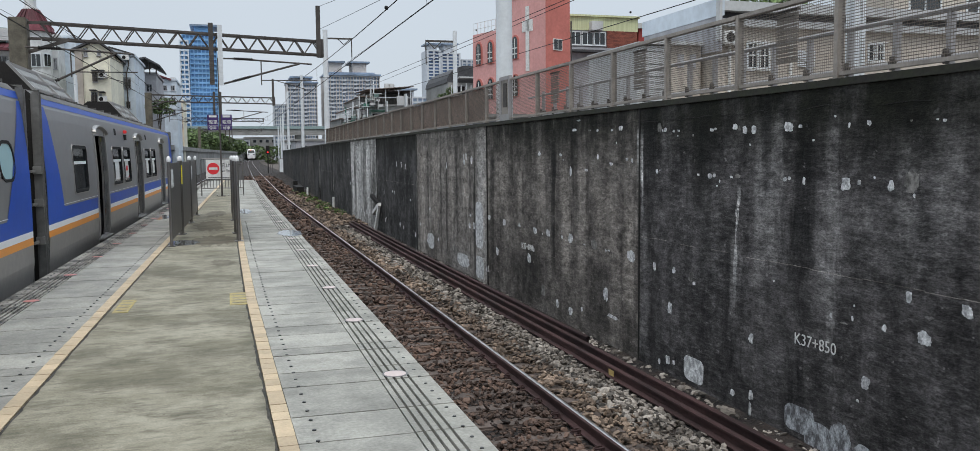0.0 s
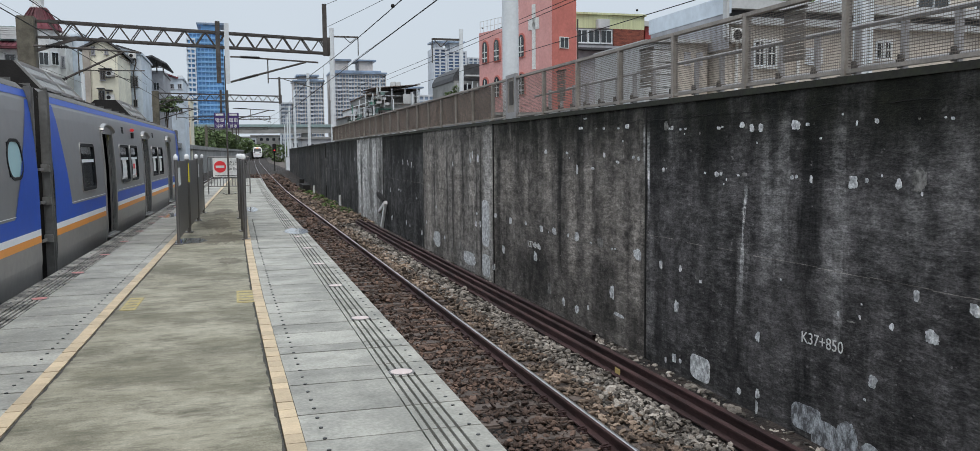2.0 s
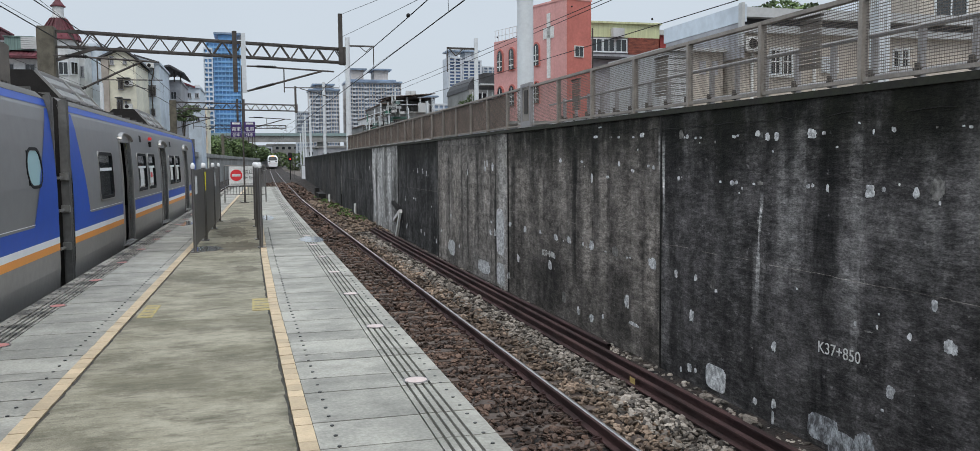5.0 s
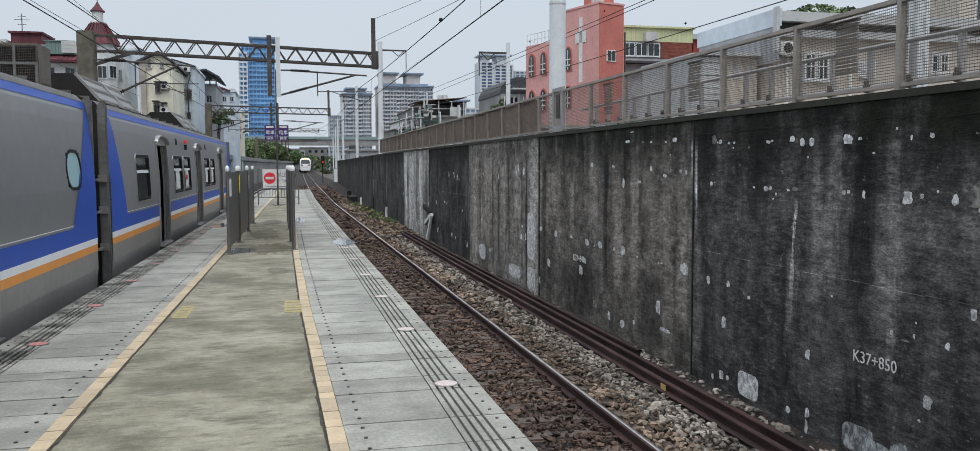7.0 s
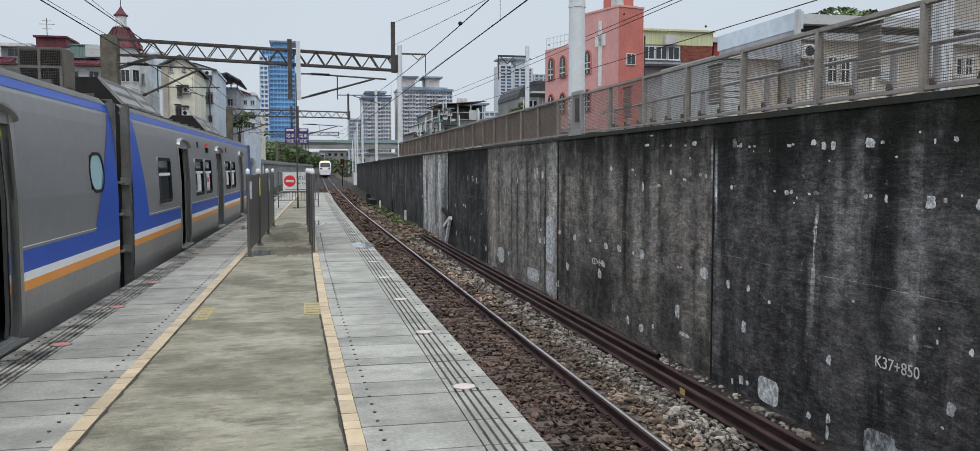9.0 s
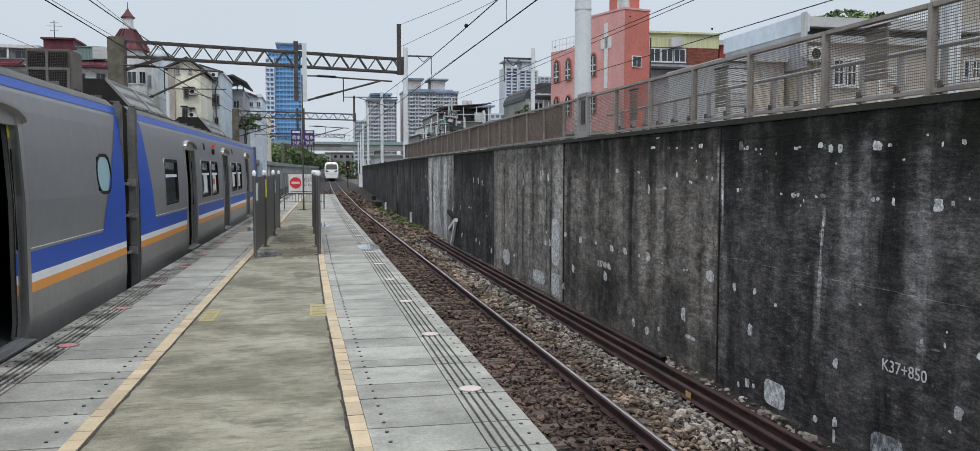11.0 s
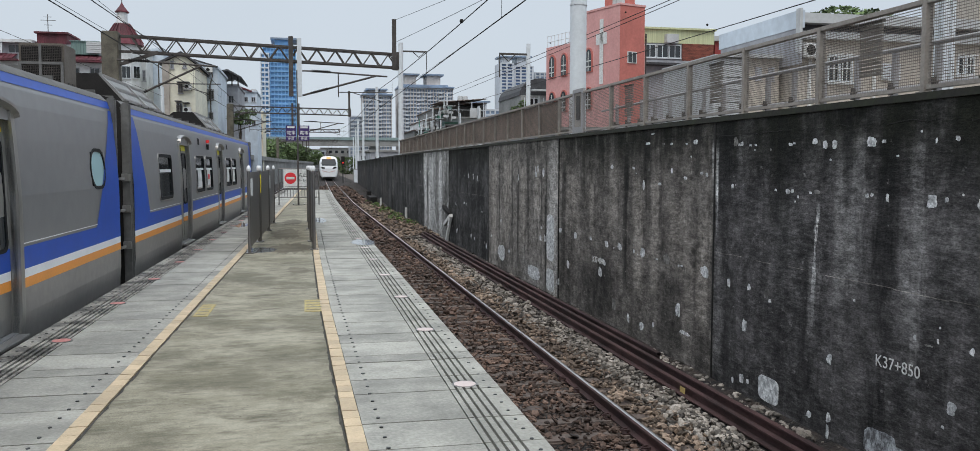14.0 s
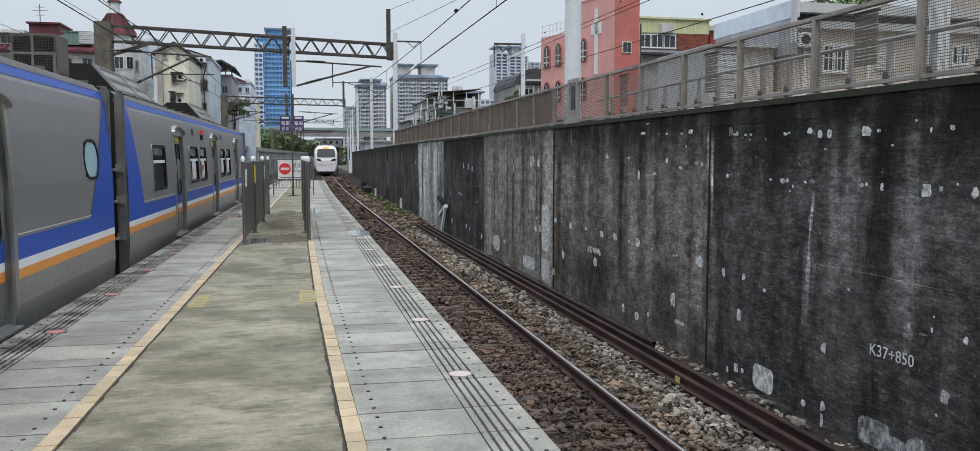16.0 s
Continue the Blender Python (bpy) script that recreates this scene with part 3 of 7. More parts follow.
# ---- platform ----
ys_p = [-8, 0, 4, 6, 9, 14, 20, 24, 30, 38, 46, 54]
bm = bmesh.new()
lo_l, lo_r, hi_l, hi_r = [], [], [], []
for y in ys_p:
    a, b = poly_at(EDGE_L, y) + 0.02, poly_at(EDGE_R, y) - 0.02
    lo_l.append(bm.verts.new((a + 0.2, y, -1.5)))
    lo_r.append(bm.verts.new((b - 0.2, y, -1.5)))
    hi_l.append(bm.verts.new((a, y, -0.07)))
    hi_r.append(bm.verts.new((b, y, -0.07)))
for i in range(len(ys_p) - 1):
    for p, q in ((lo_l, hi_l), (hi_l, hi_r), (hi_r, lo_r)):
        bm.faces.new((p[i], q[i], q[i + 1], p[i + 1]))
for i in (0, -1):
    bm.faces.new((lo_l[i], hi_l[i], hi_r[i], lo_r[i]))
platform = solid("platform", bm, M_platside, "narrow concrete island platform between two tracks", "platform", kind="structure")
bm = bmesh.new()
row = None
for y in [v / 2 for v in range(-16, 109)]:
    now = [bm.verts.new((poly_at(BORD_L, y) + 0.006, y, -0.004)), bm.verts.new((poly_at(BORD_R, y) - 0.006, y, -0.004))]
    if row:
        bm.faces.new((row[0], row[1], now[1], now[0]))
    row = now
part("walkway", bm, M_walk, platform, "olive-brown stained concrete walkway")

# ---- retaining wall ----
joints = [-11, -4, 3, 10, 17, 24, 31, 38, 45, 52, 59, 66, 73, 80, 94, 108, 122]
kinds = [W_dark, W_dark, W_dark, W_mid, W_brown, W_black, W_lime, W_black, W_black, W_black, W_worn, W_black, W_worn, W_black, W_worn, W_black]
wall = thing("wall_east", "tall black-stained concrete retaining wall beside the track", "wall", kind="structure")
for i, (a, b) in enumerate(zip(joints, joints[1:])):
    bm = bmesh.new()
    xa, xb = poly_at(WALL, a), poly_at(WALL, b)
    sink = 0.012 * (i % 2)
    vs = [bm.verts.new((x + sink + d, y, z)) for x, y in ((xa, a + 0.018), (xb, b - 0.018)) for d, z in ((0, -1.6), (0, 2.04), (0.45, 2.04), (0.45, -1.6))]
    for f in ((0, 1, 5, 4), (1, 2, 6, 5), (2, 3, 7, 6), (0, 3, 2, 1), (4, 5, 6, 7)):
        bm.faces.new([vs[k] for k in f])
    part("wall_panel", bm, kinds[i], wall, "pale lime-streaked concrete panel" if kinds[i] is W_lime else "black-stained concrete panel")
    bm = bmesh.new()
    vs = [bm.verts.new((x + d, y, z)) for x, y in ((xa, a), (xb, b)) for d, z in ((-0.02, 2.035), (-0.015, 2.1), (0.46, 2.11), (0.46, 2.0))]
    for f in ((0, 1, 5, 4), (1, 2, 6, 5), (2, 3, 7, 6), (3, 0, 4, 7), (0, 3, 2, 1), (4, 5, 6, 7)):
        bm.faces.new([vs[k] for k in f])
    part("coping", bm, M_coping, wall, "mossy coping on top of the wall")
# the core's black puts the shade of the panel gaps into colour
bm = boxes((5.27, 5.6, -11, 45, -1.6, 2.0))
part("wall_core", bm, M_black, wall)
bm = boxes((5.64, 26, -20, 48, -1.5, 1.95))
solid("street_terrace", bm, M_earth, "raised street level behind the retaining wall", "ground", kind="structure")

# ---- the standing commuter train ----
PROFILE = [(-0.6, -0.24), (-0.45, -0.15), (-0.3, -0.085), (-0.12, -0.03), (0.15, 0.0), (1.2, 0.0), (1.7, -0.03), (2.0, -0.055), (2.15, -0.075), (2.29, -0.12)]


def inset(z):
    for (za, a), (zb, b) in zip(PROFILE, PROFILE[1:]):
        if z <= zb:
            return a + (b - a) * (z - za) / (zb - za)
    return PROFILE[-1][1]


def skin(s_breaks, z_breaks, holes, out=0.0):
    """The side sheet of a car, bent to the profile, with openings left out."""
    zs = sorted(set(z_breaks) | {z for z, _ in PROFILE if z_breaks[0] < z < z_breaks[-1]} | {z for h in holes for z in h[2:] if z_breaks[0] < z < z_breaks[-1]})
    ss = sorted(set(s_breaks) | {s for h in holes for s in h[:2] if s_breaks[0] < s < s_breaks[-1]})
    bm = bmesh.new()
    grid = [[bm.verts.new((inset(z) + out, s, z)) for z in zs] for s in ss]
    for i in range(len(ss) - 1):
        for j in range(len(zs) - 1):
            cs, cz = (ss[i] + ss[i + 1]) / 2, (zs[j] + zs[j + 1]) / 2
            if not any(a < cs < b and c < cz < d for a, b, c, d in holes):
                bm.faces.new((grid[i][j], grid[i + 1][j], grid[i + 1][j + 1], grid[i][j + 1]))
    return bm


def slanted(z0, z1, s_lo, s_hi, out):
    """A painted field between two slanting ends."""
    bm = bmesh.new()
    row = None
    for z in [z0 + (z1 - z0) * k / 8 for k in range(9)]:
        now = [bm.verts.new((inset(z) + out, s_lo(z), z)), bm.verts.new((inset(z) + out, s_hi(z), z))]
        if row:
            bm.faces.new((row[0], row[1], now[1], now[0]))
        row = now
    return bm


def round_rect(s0, s1, z0, z1, r, n=5):
    pts = []
    for cs, cz, a in ((s1 - r, z1 - r, 0), (s0 + r, z1 - r, 90), (s0 + r, z0 + r, 180), (s1 - r, z0 + r, 270)):
        for k in range(n + 1):
            t = radians(a + 90 * k / n)
            pts.append((cs + r * math.cos(t), cz + r * math.sin(t)))
    return pts


def frame_ring(s0, s1, z0, z1, r, w, out, back):
    bm = bmesh.new()
    a, b = round_rect(s0, s1, z0, z1, r), round_rect(s0 + w, s1 - w, z0 + w, z1 - w, max(r - w, 0.02))
    rings = [[bm.verts.new((inset(z) + d, s, z)) for s, z in p] for p, d in ((a, back), (a, out), (b, out), (b, back))]
    for p, q in zip(rings, rings[1:]):
        for k in range(len(a)):
            j = (k + 1) % len(a)
            bm.faces.new((p[k], p[j], q[j], q[k]))
    return bm


def pane(s0, s1, z0, z1, r, out):
    bm = bmesh.new()
    bm.faces.new([bm.verts.new((inset(z) + out, s, z)) for s, z in round_rect(s0, s1, z0, z1, r)])
    return bm


door_leaves = []


def car(label, s0, s1, doors, windows, ovals, lo_edge, hi_edge, near_end):
    c = thing("train_car", label, "train", "cars of the standing train", at=TRAIN)
    holes = [(a, b, 0.0, 1.9) for a, b in doors] + [(a + 0.04, b - 0.04, z0 + 0.04, z1 - 0.04) for a, b, z0, z1 in windows + ovals]
    body = part("body_side", skin([s0, s1], [-0.6, 2.29], holes), M_tgrey, c, "grey painted side")
    sol = body.modifiers.new("thickness", "SOLIDIFY")
    sol.thickness, sol.offset = 0.05, -1.0
    gaps = [(a - 0.09, b + 0.09, -1, 2.05) for a, b in doors]
    stops = [s0] + [v for a, b, *_ in gaps for v in (a, b)] + [s1]
    for a, b in zip(stops[::2], stops[1::2]):
        part("skirt_panel", skin([a, b], [-0.6, 0.378], [], 0.004), M_tlow, c, "darker brushed skirt")
    part("blue_band", skin([s0, s1], [0.548, 0.745], gaps, 0.005), M_tblue, c, "royal blue band")
    part("white_stripe", skin([s0, s1], [0.468, 0.548], gaps, 0.005), M_twhite, c, "white stripe")
    part("orange_stripe", skin([s0, s1], [0.378, 0.468], gaps, 0.005), M_torange, c, "orange stripe")
    part("cantrail_band", skin([s0, s1], [2.195, 2.29], [], 0.006), M_tblue, c, "blue line under the roof edge")
    part("pinstripe", skin([s0, s1], [0.772, 0.782], gaps + ([(s0, lo_edge(0.81), 0, 3)] if lo_edge else []) + ([(hi_edge(0.81), s1, 0, 3)] if hi_edge else []), 0.006), M_twhite, c)
    if lo_edge:
        part("blue_end_field", slanted(0.745, 2.17, lambda z: s0, lo_edge, 0.005), M_tblue, c, "slanting royal blue end field")
    if hi_edge:
        part("blue_end_field", slanted(0.745, 2.17, hi_edge, lambda z: s1, 0.005), M_tblue, c, "slanting royal blue end field")
    # roof, far side and ends
    ring = [(-0.11, 2.29), (-0.2, 2.38), (-0.45, 2.46), (-0.9, 2.52), (-1.45, 2.54), (-2.0, 2.52), (-2.45, 2.46), (-2.79, 2.29), (-2.9, 1.2), (-2.9, 0.1), (-2.66, -0.6)]
    bm = bmesh.new()
    rows = [[bm.verts.new((x, s, z)) for x, z in ring] for s in (s0, s1)]
    for k in range(len(ring) - 1):
        bm.faces.new((rows[0][k], rows[0][k + 1], rows[1][k + 1], rows[1][k])).smooth = k < 6
    part("roof", bm, M_troof, c, "dull grey ribbed roof")
    rib = mesh_of(boxes((-2.3, -0.6, 0, 0.04, 2.5, 2.56)), "roof_rib", M_troof)
    for k in range(int((s1 - s0) / 1.1)):
        share("roof_rib", rib, c, pose(0, s0 + 0.5 + 1.1 * k, 0))
    for s, d in ((s0, 1), (s1, -1)):
        bm = bmesh.new()
        outline = [(inset(z), z) for z, _ in PROFILE] + ring[1:]
        lo = [bm.verts.new((x, s, z)) for x, z in outline]
        hi = [bm.verts.new((x, s + d * 0.04, z)) for x, z in outline]
        bm.faces.new(lo)
        bm.faces.new(hi)
        # black here stands in for shade in the gap between the cars
        part("end_wall", bm, M_black, c, "end wall painted black as the gap's shade")
        part("corner_post", boxes((-0.14, -0.012, s - d * 0.05, s + d * 0.012, -0.5, 2.34)), M_gangway, c, "grey corner post", bevel=0.02)
        for z in (0.3, 0.82, 1.35, 1.75):
            part("ladder_rung", boxes((-0.62, -0.36, s - d * 0.13, s - d * 0.10, z, z + 0.035), (-0.39, -0.36, s - d * 0.13, s, z, z + 0.035), (-0.3, -0.26, s - d * 0.1, s, z - 0.02, z + 0.06)), M_metal, c)
    part("underframe", boxes((-2.5, -0.35, s0 + 0.3, s1 - 0.3, -0.95, -0.55)), M_black, c)
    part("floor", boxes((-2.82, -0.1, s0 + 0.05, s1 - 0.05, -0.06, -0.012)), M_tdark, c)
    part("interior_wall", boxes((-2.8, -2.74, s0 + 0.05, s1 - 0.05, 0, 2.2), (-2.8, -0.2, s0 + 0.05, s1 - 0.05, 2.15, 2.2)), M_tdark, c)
    for k, s in enumerate((s0 + 3.2, s1 - 3.2)):
        bm = bmesh.new()
        for x in (-1.45 - 0.5675, -1.45 + 0.5675):
            for o in (-1.05, 1.05):
                tube(bm, [(x - 0.06, s + o, RAIL + 0.43), (x + 0.06, s + o, RAIL + 0.43)], 0.43, 20)
        for o in (-1.05, 1.05):
            tube(bm, [(-2.1, s + o, RAIL + 0.43), (-0.8, s + o, RAIL + 0.43)], 0.08, 8)
        for x in (-2.3, -0.6):
            box(bm, x - 0.08, x + 0.08, s - 1.5, s + 1.5, -0.75, -0.5)
        part("bogie", bm, M_black, c)
    for a, b in doors:
        bm = bmesh.new()
        for p, q in ((a - 0.09, a), (b, b + 0.09)):
            row = None
            for z in (-0.35, -0.12, 0.15, 1.2, 1.7, 1.98):
                now = [bm.verts.new((inset(z) + o, s, z)) for o, s in ((-0.09, p), (0.022, p), (0.022, q), (-0.09, q))]
                if row:
                    for k in range(4):
                        bm.faces.new((row[k], row[(k + 1) % 4], now[(k + 1) % 4], now[k]))
                row = now
        part("door_frame", bm, M_metal, c, "stainless door posts")
        bm = bmesh.new()
        row = None
        for k in range(13):
            t = math.pi * k / 12
            s, z = (a + b) / 2 - (0.68 * math.cos(t)), 1.9 + 0.13 * math.sin(t)
            now = [bm.verts.new((inset(z) + o, s, zz)) for o, zz in ((0, z + 0.03), (0.07, z + 0.02), (0.07, z - 0.005), (0, z - 0.03))]
            if row:
                for i in range(3):
                    bm.faces.new((row[i], row[i + 1], now[i + 1], now[i]))
            row = now
        part("rain_hood", bm, M_metal, c, "curved rain hood over the door")
        part("door_sill", boxes((-0.12, 0.075, a - 0.02, b + 0.02, -0.045, -0.012)), M_metal, c, "bright metal door step", bevel=0.006)
        part("hood_panel", skin([a - 0.09, b + 0.09], [1.86, 1.99], [], 0.003), M_tgrey, c)
        w = (b - a) / 2
        for side in (-1, 1):
            lo, hi = (0.0, w) if side > 0 else (-w, 0.0)
            bm = bmesh.new()
            row = None
            for z in (0.0, 0.15, 1.2, 1.7, 1.88):
                now = [bm.verts.new((inset(z) - d, s, z)) for d, s in ((0.065, lo + 0.004), (0.065, hi - 0.004), (0.095, hi - 0.004), (0.095, lo + 0.004))]
                if row:
                    for k in range(4):
                        bm.faces.new((row[k], row[(k + 1) % 4], now[(k + 1) % 4], now[k]))
                row = now
            leaf = part("door_leaf", bm, M_metal, c, "sliding stainless door leaf")
            mid = (lo + hi) / 2
            part("door_window", pane(mid - 0.19, mid + 0.19, 0.75, 1.68, 0.07, -0.058), M_glass, leaf, "dark door window")
            part("window_seal", frame_ring(mid - 0.22, mid + 0.22, 0.72, 1.71, 0.09, 0.035, -0.05, -0.07), M_rubber, leaf)
            part("yellow_notice", skin([lo + 0.03, hi - 0.03], [1.755, 1.865], [], -0.056), M_yellow, leaf, "yellow safety notice")
            for n, z0, z1, mt in (("blue_band", 0.548, 0.745, M_tblue), ("white_stripe", 0.468, 0.548, M_twhite), ("orange_stripe", 0.378, 0.468, M_torange)):
                part(n, skin([lo + 0.01, hi - 0.01], [z0, z1], [], -0.06), mt, leaf)
            part("edge_seal", skin([-0.018 if side > 0 else -0.02, 0.02 if side > 0 else 0.018], [0.02, 1.86], [], -0.054 if side > 0 else -0.055), M_rubber, leaf)
            door_leaves.append((leaf, (a + b) / 2, side * (w - 0.06)))
    for a, b, z0, z1 in windows:
        w = part("window", frame_ring(a, b, z0, z1, 0.1, 0.05, 0.014, -0.05), M_rubber, c, "rounded dark window")
        part("pane", pane(a + 0.04, b - 0.04, z0 + 0.04, z1 - 0.04, 0.07, -0.012), M_glass, w)
        part("sliding_sash_bar", skin([a + 0.06, b - 0.06], [z0 + (z1 - z0) * 0.6, z0 + (z1 - z0) * 0.665], [], -0.004), M_twhite, w)
        part("trim", frame_ring(a - 0.015, b + 0.015, z0 - 0.015, z1 + 0.015, 0.11, 0.016, 0.016, -0.02), M_metal, w)
    for a, b, z0, z1 in ovals:
        w = part("toilet_window", frame_ring(a, b, z0, z1, 0.235, 0.035, 0.008, -0.05), M_rubber, c, "oval frosted window")
        part("pane", pane(a + 0.03, b - 0.03, z0 + 0.03, z1 - 0.03, 0.2, -0.004), M_frost, w)
    return c


car_a = car("grey and blue commuter train car standing at the platform", -19.6, 0.2, [(-16.6, -15.45), (-10.7, -9.55), (-4.8, -3.65)], [(-8.9, -7.6, 0.92, 1.66), (-7.4, -6.1, 0.92, 1.66)], [(-1.13, -0.45, 1.19, 1.67)], None, lambda z: -0.97 + (z - 0.76) * 0.72, False)
car_b = car("grey and blue commuter train car with a red door lamp", 1.1, 21.3, [(5.25, 6.4), (11.05, 12.2), (17.0, 18.15)], [(3.05, 4.3, 0.9, 1.66), (7.2, 8.5, 0.9, 1.68), (8.75, 9.95, 0.9, 1.68), (12.9, 14.2, 0.9, 1.68), (14.45, 15.7, 0.9, 1.68)], [], lambda z: 2.2 - (z - 0.77) * 0.49, lambda z: 20.1 + (z - 0.77) * 0.49, True)
for z in (0.32, 0.83, 1.27):
    part("grab_bar", boxes((-0.13, -0.095, 0.74, 1.1, z, z + 0.035), (-0.14, -0.03, 1.0, 1.06, z - 0.02, z + 0.085)), M_metal, car_b, "steel grab bar at the car end", bevel=0.006)
part("door_lamp", boxes((-0.07, 0.015, 9.27, 9.35, 1.99, 2.06)), M_lamp_off, car_b, "dim red door lamp", bevel=0.015)
part("lamp_socket", boxes((-0.08, 0.0, 9.24, 9.37, 1.84, 1.96)), M_black, car_b)
for s in (7.95, 13.55):
    part("destination_box", skin([s - 0.14, s + 0.14], [1.92, 2.06], [], 0.006), M_rubber, car_b)
for s, z0, z1 in ((7.55, 1.0, 1.38), (9.05, 1.02, 1.4), (13.2, 1.02, 1.38), (14.75, 1.0, 1.36)):
    part("paper_notice", skin([s, s + 0.55], [z0, z1], [], -0.008), M_paint, car_b, "white paper notice in the window")
part("paper_notice", skin([9.12, 9.45], [1.16, 1.27], [], -0.005), M_red, car_b, "red print on a notice")
# grille box and fairings on the roof
bm = boxes((-1.83, -1.2, 2.35, 3.0, 2.68, 3.3))
ac = part("resistor_box", bm, mat("dirty_tan_box", (0.16, 0.135, 0.11), 0.7, vary=0.15, coarse=4), car_b, "dirty tan equipment box with mesh fronts", bevel=0.015)
bm = bmesh.new()
for u in (-1.79, -1.5):
    for v in (2.72, 3.0):
        box(bm, u, u + 0.26, 2.335, 2.349, v, v + 0.25)
part("mesh_front", bm, M_black, ac)
bm = bmesh.new()
for k in range(24):
    u = -1.79 + 0.56 * k / 23
    box(bm, u, u + 0.006, 2.326, 2.334, 2.72, 3.26)
    v = 2.72 + 0.54 * k / 23
    box(bm, -1.79, -1.23, 2.320, 2.326, v, v + 0.006)
tagged(part("wire_guard", bm, M_steel, ac), kind="stuff")
part("guard_frame", boxes((-1.83, -1.2, 2.31, 2.319, 2.98, 3.02), (-1.54, -1.5, 2.305, 2.31, 2.7, 3.28), (-1.83, -1.79, 2.31, 2.319, 2.7, 2.98), (-1.24, -1.2, 2.31, 2.319, 2.7, 2.98)), M_gangway, ac, "dark cross frame of the guard")
part("insulator_stand", boxes((-1.7, -1.2, 2.5, 2.9, 2.5, 2.73)), M_black, car_b)
part("low_equipment_box", boxes((-2.45, -1.85, 1.9, 2.7, 2.5, 2.86), (-2.2, -2.05, 1.6, 2.9, 2.86, 2.9)), M_black, car_b, bevel=0.01)
for s0, s1 in ((4.3, 7.9), (15.4, 19.0)):
    bm = bmesh.new()
    sec = [(-2.35, 2.45), (-0.74, 2.45), (-0.74, 2.52), (-1.2, 3.06), (-1.75, 3.06), (-2.35, 2.55)]
    lo, hi = [bm.verts.new((x, s0, z)) for x, z in sec], [bm.verts.new((x, s1, z)) for x, z in sec]
    bm.faces.new(lo)
    bm.faces.new(hi)
    for k in range(6):
        bm.faces.new((lo[k], lo[(k + 1) % 6], hi[(k + 1) % 6], hi[k]))
    f = part("roof_fairing", bm, M_black, car_b, "sloping roof equipment fairing")
    bm = bmesh.new()
    n = Vector((0.6, 0, 0.58)).normalized() * 0.012
    for a, b in ((s0 + 0.05, s0 + 2.0), (s0 + 2.1, s1 - 0.1)):
        for pa, pb in (((-0.79, a, 2.60), (-1.17, a, 3.03)), ((-0.79, b, 2.60), (-1.17, b, 3.03)), ((-0.79, a, 2.60), (-0.79, b, 2.60)), ((-1.17, a, 3.03), (-1.17, b, 3.03)), ((-0.98, a, 2.815), (-0.98, b, 2.815))):
            bar(bm, Vector(pa) + n, Vector(pb) + n, 0.05)
    part("louvre_frame", bm, M_metal, f)
    bm = bmesh.new()
    for a, b in ((s0 + 0.05, s0 + 2.0), (s0 + 2.1, s1 - 0.1)):
        bm.faces.new([bm.verts.new(Vector(p) + n * 0.6) for p in ((-0.79, a, 2.60), (-0.79, b, 2.60), (-1.17, b, 3.03), (-1.17, a, 3.03))])
    part("low_fairing", boxes((-2.2, -0.95, s1 + 0.02, s1 + 2.6, 2.5, 2.66)), M_black, car_b, bevel=0.02)
    part("louvre_sheet", bm, mat("pale_louvre", (0.3, 0.3, 0.29), 0.6, 0.3, vary=0.15, fine=50, stretch=(1, 12, 1)), f)

# ---- the approaching express ----
EXPRESS_RUN = [(0, 305), (2, 283.5), (4, 261), (6, 238), (7.5, 220), (9, 201), (11.3, 172), (13, 149.5), (14.5, 129), (16, 108)]
express = thing("express_train", "white express train with a lit amber headlamp, approaching", "train")
M_ewhite = mat("express_white_paint", (0.80, 0.81, 0.82), 0.3, vary=0.03, fine=4, coarse=0.5, bump=0.0)


def nose(bm, stations, z_from=None, z_to=None, grow=0.0):
    """A streamlined body swept through stations (y, half width, bottom, top)."""
    rings = []
    for y, w, b, t in stations:
        ring = []
        for k in range(24):
            a = 2 * math.pi * k / 24
            c, s = math.cos(a), math.sin(a)
            e = 0.42
            ring.append(bm.verts.new(((w + grow) * math.copysign(abs(c) ** e, c), y, (b + t) / 2 + ((t - b) / 2 + grow) * math.copysign(abs(s) ** (e + 0.14), s))))
        rings.append(ring)
    for p, q in zip(rings, rings[1:]):
        for k in range(24):
            bm.faces.new((p[k], p[(k + 1) % 24], q[(k + 1) % 24], q[k])).smooth = True
    bm.faces.new(rings[0])
    bm.faces.new(rings[-1][::-1])
    return rings


bm = bmesh.new()
nose(bm, [(-0.12, 1.08, -0.8, 0.55), (0.05, 1.25, -0.9, 1.05), (0.4, 1.34, -0.92, 1.68), (0.85, 1.38, -0.92, 2.18), (1.4, 1.39, -0.92, 2.4), (2.4, 1.39, -0.92, 2.48), (20, 1.39, -0.92, 2.48), (62, 1.39, -0.92, 2.48)])
part("body", bm, M_ewhite, express, "white streamlined body")
bm = bmesh.new()
fr = [bm.verts.new(p) for p in ((-1.02, -0.03, 1.02), (1.02, -0.03, 1.02), (1.12, 0.12, 1.35), (1.0, 0.62, 2.02), (-1.0, 0.62, 2.02), (-1.12, 0.12, 1.35))]
bk = [bm.verts.new(v.co + Vector((0, 0.5, -0.1))) for v in fr]
bm.faces.new(fr)
bm.faces.new(bk)
for k in range(6):
    bm.faces.new((fr[k], fr[(k + 1) % 6], bk[(k + 1) % 6], bk[k]))
